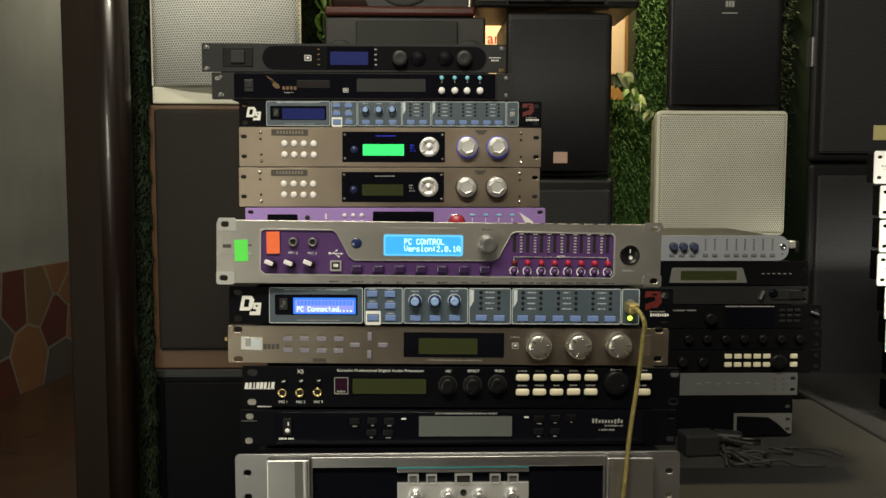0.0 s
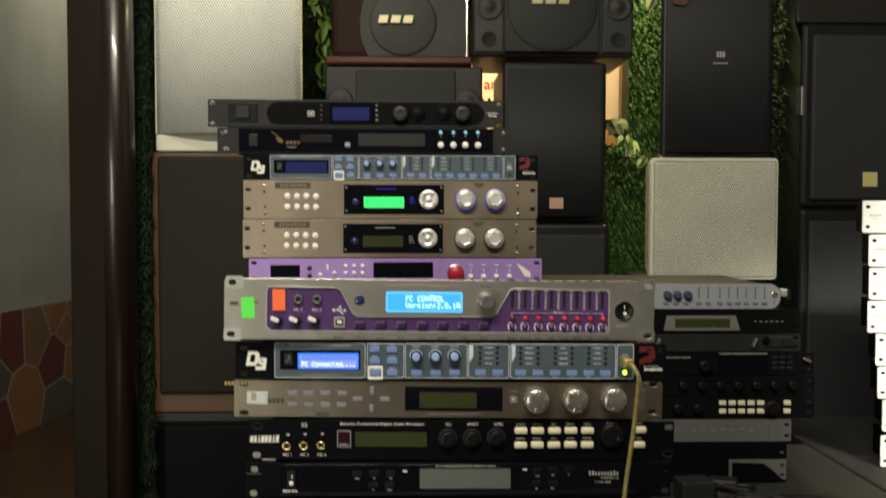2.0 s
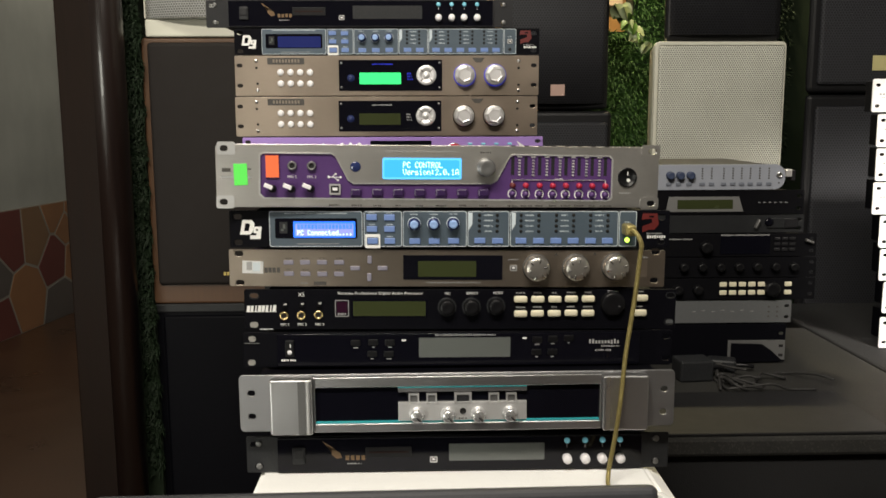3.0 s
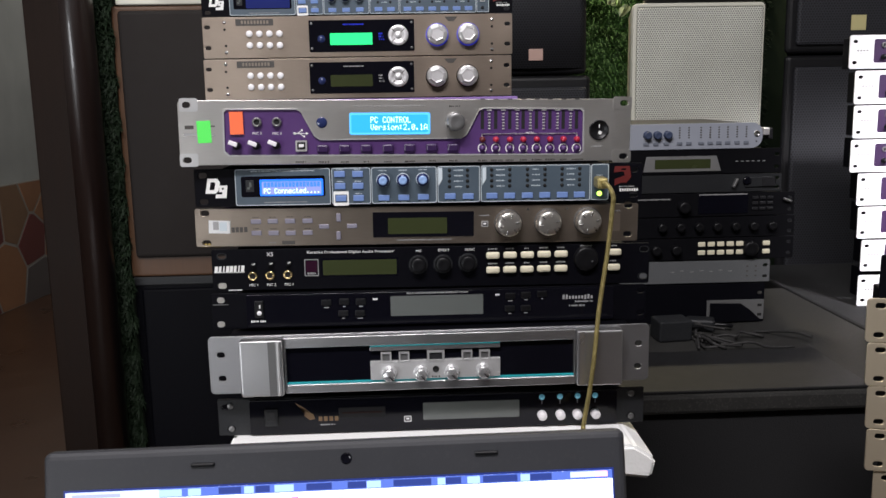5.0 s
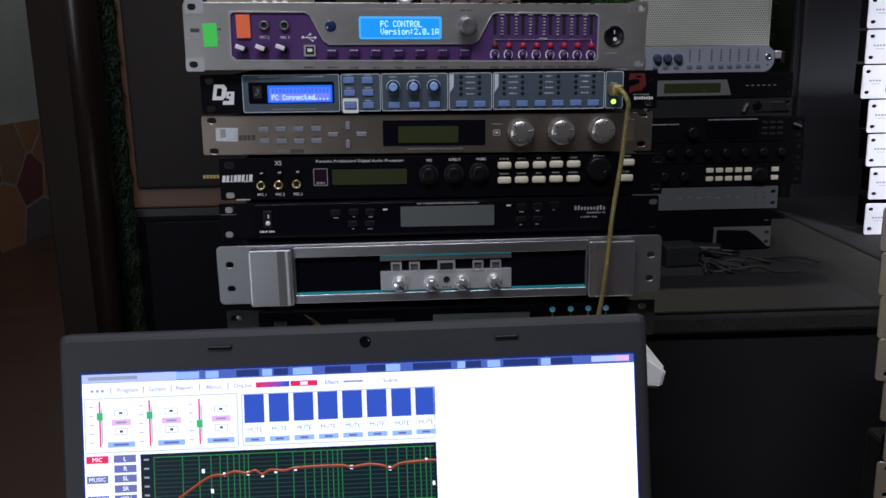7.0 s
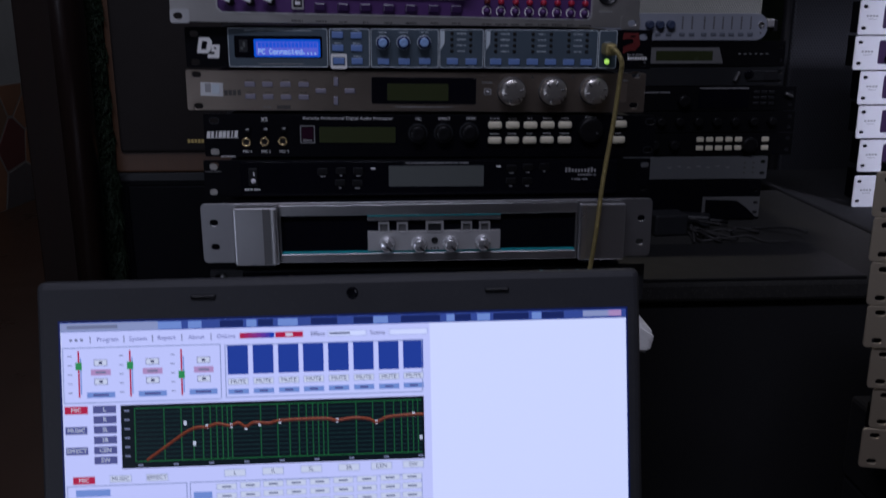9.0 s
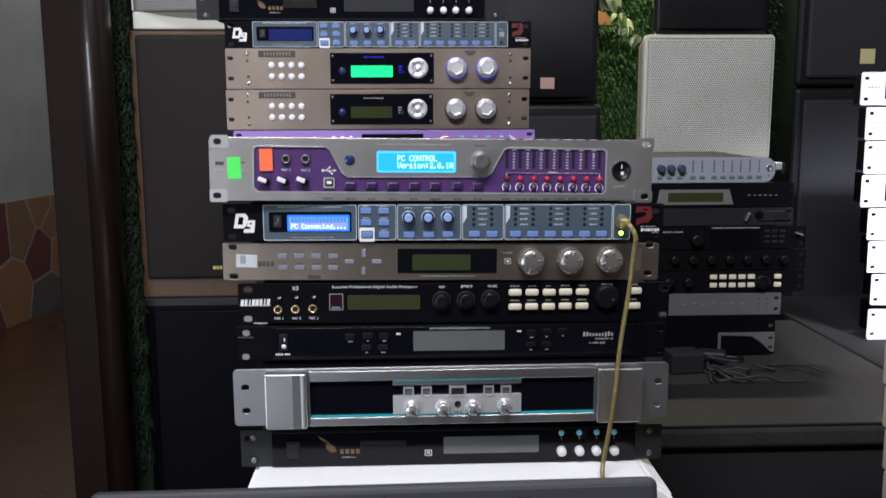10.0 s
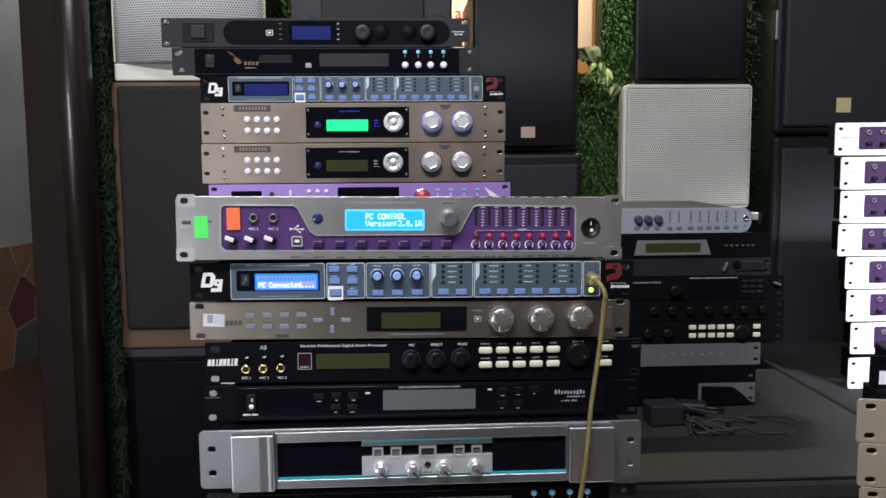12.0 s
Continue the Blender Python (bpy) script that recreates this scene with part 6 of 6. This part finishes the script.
# karaoke speaker on black stage speakers
t, w, h = cabinet("stage_speaker", "black loudspeaker with a perforated grille, lower of two", 0.178, 0.482, 1.45, 0.33, 0.0, 1.158, BLACKBOX, 0.012)
part("grille", rbox(-w + 0.012, w - 0.012, -0.012, 0.002, 0.12, h - 0.03, 0.008), GRILLEB, t, "black perforated grille")
t, w, h = cabinet("stage_speaker", "black stage loudspeaker with a perforated grille and small badge", 0.184, 0.470, 1.45, 0.33, 1.162, 1.601, BLACKBOX, 0.012)
part("grille", grille_sheet(w - 0.010, 0.016, h - 0.02, 0.012), GRILLEB, t, "black perforated grille")
part("badge", rbox(-0.022, 0.016, -0.020, -0.010, 0.036, 0.066, 0.001), mat("pale_pink_badge", (0.5, 0.33, 0.28), 0.5, 0.0, 0.1), t, "pale red and white badge").matrix_basis = pose(0.006, 0, 0)
t, w, h = cabinet("karaoke_speaker", "grey-black karaoke loudspeaker with two ports and a round front", 0.098, 0.540, 1.44, 0.30, 1.612, 1.93, BLACKBOX, 0.01)
part("front_panel", rbox(-0.134, 0.124, -0.014, 0.002, 0.012, h - 0.012, 0.003), BAFFLE, t, "flat grey front panel")
part("woofer_cover", disc_ring(0.10, 0.122, 0.006), BAFFLE, t).matrix_basis = pose(-0.004, -0.012, h * 0.42)
for s in (-1, 1):
    part("side_baffle", rbox(s * 0.176 - 0.040, s * 0.176 + 0.040, -0.006, 0.002, 0.012, h - 0.012, 0.003), BAFFLED, t)
    part("tweeter", lathe([(0.037, 0.004), (0.036, 0.012), (0.030, 0.007), (0.012, 0.014), (0.0005, 0.018)], 30), BAFFLED, t).matrix_basis = pose(s * 0.176, 0, 0.135)
    part("tweeter", lathe([(0.034, 0.004), (0.033, 0.012), (0.027, 0.007), (0.012, 0.014), (0.0005, 0.018)], 30), BAFFLED, t).matrix_basis = pose(s * 0.176, 0, 0.225)
    part("port", lathe([(0.021, 0.004), (0.020, 0.009), (0.017, 0.006), (0.0005, 0.0062)], 24), HOLE, t).matrix_basis = pose(s * 0.176, 0, 0.047)
led_marks(t, [(-0.045 + 0.036 * k, 0.150, 0.028, 0.021, -0.0215) for k in range(3)], MARK, 0.25)

# cream subwoofer with a black speaker on it
t, w, h = cabinet("loudspeaker", "black loudspeaker under the cream one", 0.58, 0.89, 1.36, 0.36, 0.0, 1.008, BLACKBOX)
t, w, h = cabinet("subwoofer", "cream painted subwoofer with a perforated metal grille", 0.567, 0.908, 1.35, 0.36, 1.01, 1.333, CREAM, 0.012, 0.088)
part("grille", rbox(-w + 0.010, w - 0.004, -0.010, 0.002, 0.006, h - 0.010, 0.005), GRILLEC, t, "cream perforated metal grille")
part("front_frame", sheet([round_rect(0, h / 2, 2 * w, h, 0.012), round_rect(0.003, h / 2 - 0.002, 2 * w - 0.012, h - 0.014, 0.006)], 0.002, -0.006, 0.001, CREAM, "front_frame"), CREAM, t)
t, w, h = cabinet("stage_speaker", "black stage loudspeaker with a perforated grille on the cream subwoofer", 0.597, 0.898, 1.36, 0.33, 1.3365, 2.0, BLACKBOX, 0.012, 0.095)
part("grille", grille_sheet(w - 0.010, 0.014, h - 0.02, 0.014), GRILLEB, t, "black perforated grille")
led_marks(t, [(-0.008 + 0.008 * k, 0.268, 0.006, 0.015, -0.0195) for k in range(3)] + [(0.0, 0.245, 0.04, 0.003, -0.0195)], GREYP)
# reddish reflection on the grille, drawn as a thin coloured polygon
part("reflection_patch", sheet([[(-0.128, 0.40), (-0.122, 0.52), (-0.04, 0.52), (-0.042, 0.47), (-0.095, 0.395)]], -0.017, -0.019, 0.0, mat("brown_red_reflection", (0.07, 0.026, 0.018), 0.6, 0.0, 0.15, 20), "reflection_patch"), RED, t, "brownish red reflection drawn as a flat patch")

# tall black speakers at the side
t, w, h = cabinet("stage_speaker", "black stage loudspeaker, lowest of the side tower", 0.972, 1.52, 1.35, 0.4, 0.0, 1.198, BLACKBOX, 0.012, 0.2)
part("grille", rbox(-w + 0.02, w - 0.02, -0.010, 0.002, 0.05, h - 0.03, 0.008), GRILLEB, t, "black perforated grille")
t, w, h = cabinet("stage_speaker", "black stage loudspeaker with perforated grille and yellow label", 0.966, 1.52, 1.34, 0.4, 1.202, 1.688, BLACKBOX, 0.012, 0.2)
part("grille", rbox(-w + 0.022, w - 0.02, -0.012, 0.002, 0.02, h - 0.03, 0.008), GRILLEB, t, "black perforated grille")
part("paper_label", rbox(-0.116, -0.077, -0.0138, -0.012, 0.056, 0.094, 0.0005), YELLOW, t, "pale yellow paper label")
part("side_handle", rbox(-w - 0.004, -w + 0.006, -0.004, 0.03, h * 0.50, h * 0.66, 0.003), KNOBG, t)
t, w, h = cabinet("stage_speaker", "dark brown loudspeaker on top of the side tower", 0.955, 1.52, 1.36, 0.38, 1.692, 2.25, BROWNCLOTH, 0.012, 0.2)
part("front_trim", rbox(-w, w, -0.008, 0.002, 0.0, 0.022, 0.003), DARKG, t)


# ---- the room ----
def wall(name, x0, x1, y0, y1, z0, z1, material):
    return tagged(new(name, new_mesh(name, rbox(x0, x1, y0, y1, z0, z1), material)), kind="structure")


wall("floor", -3.6, 2.6, -3.2, 4.9, -0.06, 0.0, FLOORM)
wall("ceiling", -3.6, 2.6, -3.2, 4.9, 2.85, 2.93, CEIL)
wall("wall_south", -3.6, 2.6, -3.2, -3.05, 0.0, 2.85, PLASTER)
wall("wall_east", 2.45, 2.6, -3.05, 4.05, 0.0, 2.85, PLASTER)
wall("wall_west", -3.6, -3.45, -3.05, 4.75, 0.0, 2.85, PLASTER)
wall("wall_north", -3.45, -0.95, 4.62, 4.75, 0.0, 2.85, PLASTER)
wall("wall_back_room", -0.95, 2.45, 2.95, 3.08, 0.0, 2.85, WARMWALL)
wall("wall_corridor", -0.95, -0.83, 1.78, 4.62, 0.0, 2.85, PLASTER)
# partition with an opening to the warm back room
wall("partition_west", -0.83, -0.25, 1.80, 1.90, 0.0, 2.85, GRASSBACK)
wall("partition_east", 0.615, 2.45, 1.80, 1.90, 0.0, 2.85, GRASSBACK)
wall("partition_low", -0.25, 0.615, 1.80, 1.90, 0.0, 1.40, GRASSBACK)
wall("partition_high", -0.25, 0.615, 1.80, 1.90, 2.35, 2.85, GRASSBACK)
tagged(new("door_post", new_mesh("door_post", rbox(-0.901, -0.803, 1.20, 1.33, 0.0, 2.85, 0.004), DARKWOOD)), "dark stained glossy wooden door post", "door post", kind="structure")
bm = bmesh.new()
bmesh.ops.create_cone(bm, cap_ends=True, segments=32, radius1=0.044, radius2=0.044, depth=2.85)
for f in bm.faces:
    f.smooth = len(f.verts) == 4
bmesh.ops.translate(bm, verts=bm.verts, vec=(-0.797, 1.238, 1.425))
tagged(new("post_moulding", new_mesh("post_moulding", bm, MOULDWOOD)), "dark glossy rounded wooden moulding", "moulding", kind="structure")

# slanting corridor wall with a flagstone wainscot
slant = pose(-2.25, 3.39, 0, 0, 0, 81.0)
corridor_wall = wall("wall_slanted", -2.2, 1.3, 0.0, 0.1, 0.0, 2.85, PLASTER)
corridor_wall.matrix_basis = slant
random.seed(7)
seeds = [(0.086, 0.526, 'O'), (0.284, 0.506, 'R'), (0.505, 0.514, 'T'), (0.723, 0.623, 'O'), (0.695, 0.355, 'R'), (0.877, 0.324, 'O'), (0.117, 0.326, 'G'), (0.392, 0.189, 'O'), (0.743, 0.092, 'G'), (0.147, 0.094, 'R'), (0.893, 0.607, 'O'), (0.823, 0.525, 'O')]
for r in range(3):
    for c in range(9):
        q = (-2.0 + 0.36 * c + (0.17 if r % 2 else 0) + random.uniform(-0.1, 0.1), 0.1 + 0.24 * r + random.uniform(-0.07, 0.07), "OROGT"[(c * 2 + r) % 5])
        if not -0.2 < q[0] < 1.0:
            seeds.append(q)
wall("wainscot", -2.2, 1.3, -0.02, 0.004, 0.0, 0.668, MORTAR)
wainscot = bpy.data.objects["wainscot"]
wainscot.matrix_basis = slant


def clip(poly, px, pz, nx, nz):
    out = []
    for k in range(len(poly)):
        a, b = poly[k], poly[(k + 1) % len(poly)]
        da, db = (a[0] - px) * nx + (a[1] - pz) * nz, (b[0] - px) * nx + (b[1] - pz) * nz
        if da <= 0:
            out.append(a)
        if da * db < 0:
            s = da / (da - db)
            out.append((a[0] + (b[0] - a[0]) * s, a[1] + (b[1] - a[1]) * s))
    return out


STONES = {"O": STONEO, "R": STONER, "G": STONEG, "T": mat("tan_sandstone", (0.20, 0.115, 0.065), 0.7, 0.0, 0.3, 9, bump=0.4, bscale=60)}
for i, (sx, sz, kind_) in enumerate(seeds):
    poly = [(sx - 0.4, 0.004), (sx + 0.4, 0.004), (sx + 0.4, 0.664), (sx - 0.4, 0.664)]
    for j, (qx, qz, _) in enumerate(seeds):
        if i != j and abs(qx - sx) < 0.9:
            d = math.hypot(qx - sx, qz - sz)
            nx, nz = (qx - sx) / d, (qz - sz) / d
            poly = clip(poly, (sx + qx) / 2 - nx * 0.008, (sz + qz) / 2 - nz * 0.008, nx, nz)
    if len(poly) > 2:
        stone = STONES[kind_]
        part("stone", sheet([poly], -0.017, -0.0225 - random.uniform(0, 0.002), 0.001, stone, "stone"), stone, wainscot)


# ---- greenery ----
# darker copy of the grass, with the shade put into its colour
SHADEGRASS = mat("shaded_artificial_grass", (0.013, 0.030, 0.011), 0.7, 0.0, 0.6, 40)


def turf(name, x0, x1, y, z0, z1, count, seed, length=0.035, material=GRASS):
    rng = np.random.default_rng(seed)
    verts, faces = [], []
    for k in range(count):
        x, z = rng.uniform(x0, x1), rng.uniform(z0, z1)
        L_, a = length * rng.uniform(0.5, 1.2), rng.uniform(0, 2 * math.pi)
        x += 0.006 * math.sin(z * 61)
        dx, dz = 0.6 * L_ * math.cos(a), 0.6 * L_ * math.sin(a) - 0.006
        wx, wz = 0.0015 * math.sin(a), -0.0015 * math.cos(a)
        n = len(verts)
        verts += [(x - wx, y, z - wz), (x + wx, y, z + wz), (x + dx * 0.6 + wx * 0.8, y - L_ * 0.7, z + dz * 0.5 + wz * 0.8), (x + dx * 0.6 - wx * 0.8, y - L_ * 0.7, z + dz * 0.5 - wz * 0.8), (x + dx, y - L_ * 0.85, z + dz)]
        faces += [(n, n + 1, n + 2, n + 3), (n + 3, n + 2, n + 4)]
    me = bpy.data.meshes.new(name)
    me.from_pydata(verts, [], faces)
    me.materials.append(material)
    return tagged(new(name, me), "artificial green grass covering the partition wall", "artificial grass", kind="stuff")


wall("partition_side", -0.83, -0.744, 1.335, 1.79, 0.0, 2.85, GRASSBACK)
turf("wall_grass", -0.815, -0.742, 1.335, 0.2, 2.3, 16000, 8, 0.030, SHADEGRASS)
turf("wall_grass", -0.83, -0.25, 1.80, 0.5, 2.4, 14000, 3, material=SHADEGRASS)
turf("wall_grass", 0.615, 0.90, 1.80, 0.9, 2.4, 26000, 4, 0.026)
# stretch behind the side speaker, its shadow carried by the darker grass
turf("wall_grass", 0.90, 1.10, 1.80, 0.9, 2.4, 12000, 6, 0.024, SHADEGRASS)
turf("wall_grass", 0.40, 0.615, 1.80, 0.9, 1.40, 9000, 5, 0.026)


def leaf_mesh(name, size, material):
    outline = ((0, 0), (0.32, 0.05), (0.46, 0.30), (0.36, 0.62), (0.16, 0.86), (0, 1.0))
    bm = bmesh.new()
    mid_ = [bm.verts.new((0, -0.08 * math.sin(t * 2.6) * size, -t * size)) for _, t in outline]
    for s in (-1, 1):
        side = [bm.verts.new((s * x * size, 0.10 * x * size - 0.08 * math.sin(t * 2.6) * size, -t * size)) for x, t in outline[1:-1]]
        chain = [mid_[0], *side, mid_[-1]]
        for k in range(len(chain) - 1):
            vs = [mid_[k], chain[k], chain[k + 1], mid_[k + 1]]
            vs = list(dict.fromkeys(vs))
            if len(vs) > 2:
                bm.faces.new(vs).smooth = True
    return new_mesh(name, bm, material)


def ivy(label, places, size, seed, material):
    rng = random.Random(seed)
    x, y, z = places[0]
    t = thing("hanging_plant", label, "plant", pose(0, 0, 0))
    meshes = [leaf_mesh("leaf", size * s, m_) for s, m_ in ((1.0, material), (0.8, LEAF), (0.65, material))]
    part("stem", tube(places, 0.0025, 6), GRASS, t)
    for a, b in zip(places, places[1:]):
        for k in range(6):
            s = k / 6
            p = Vector(a).lerp(Vector(b), s)
            leaf = part("leaf", rng.choice(meshes), material, t)
            leaf.matrix_basis = pose(p.x + rng.uniform(-0.02, 0.02), p.y - rng.uniform(0.0, 0.03), p.z + rng.uniform(-0.015, 0.015), rng.uniform(-35, 25), rng.uniform(-50, 50), rng.uniform(-50, 50))
    return t


ivy("variegated ivy with pale leaves hanging beside the black speaker", [(0.52, 1.62, 1.46), (0.54, 1.58, 1.42), (0.56, 1.56, 1.37), (0.60, 1.54, 1.33)], 0.044, 1, PALELEAF)
ivy("variegated ivy with pale leaves high on the grass wall", [(0.63, 1.66, 2.0), (0.645, 1.64, 1.93), (0.65, 1.63, 1.87), (0.66, 1.64, 1.82)], 0.042, 2, PALELEAF)
ivy("green trailing plant hanging between two loudspeakers", [(-0.345, 1.60, 1.90), (-0.33, 1.56, 1.82), (-0.315, 1.55, 1.72), (-0.31, 1.56, 1.62), (-0.315, 1.57, 1.55)], 0.055, 5, LEAF)

# warm back room seen through the gaps
sign = thing("paper_sign", "printed paper sign with red and black marks on a board", "sign", pose(0.221, 2.30, 1.55))
part("board", rbox(-0.12, 0.10, 0.0, 0.012, -0.12, 0.16, 0.001), WARMWOOD, sign)
part("sheet", rbox(-0.115, 0.095, -0.0015, 0.0, -0.1, 0.155, 0.0), PAPER, sign, "cream paper sheet")
for k in range(7):
    part("black_bar", rbox(-0.092 + 0.026 * k, -0.082 + 0.026 * k, -0.0025, -0.0015, 0.034, 0.060, 0.0), BLACKB, sign)
part("lettering", lettering("an", 0.058, RED, depth=0.0004), RED, sign).matrix_basis = pose(-0.002, -0.0025, 0.110)
part("stand_leg", rbox(-0.012, 0.012, 0.012, 0.03, -1.55, 0.1, 0.001), WARMWOOD, sign)
shelf = thing("pine_cupboard", "orange pine cupboard with a pale door in warm light", "cupboard", pose(0.60, 2.02, 0.0))
part("cupboard_body", rbox(-0.10, 0.12, 0.0, 0.3, 0.0, 1.9, 0.004), WARMWOOD, shelf)
part("cupboard_door", rbox(-0.098, 0.03, -0.016, 0.0, 1.50, 1.88, 0.003), PAPER, shelf, "pale cream door")
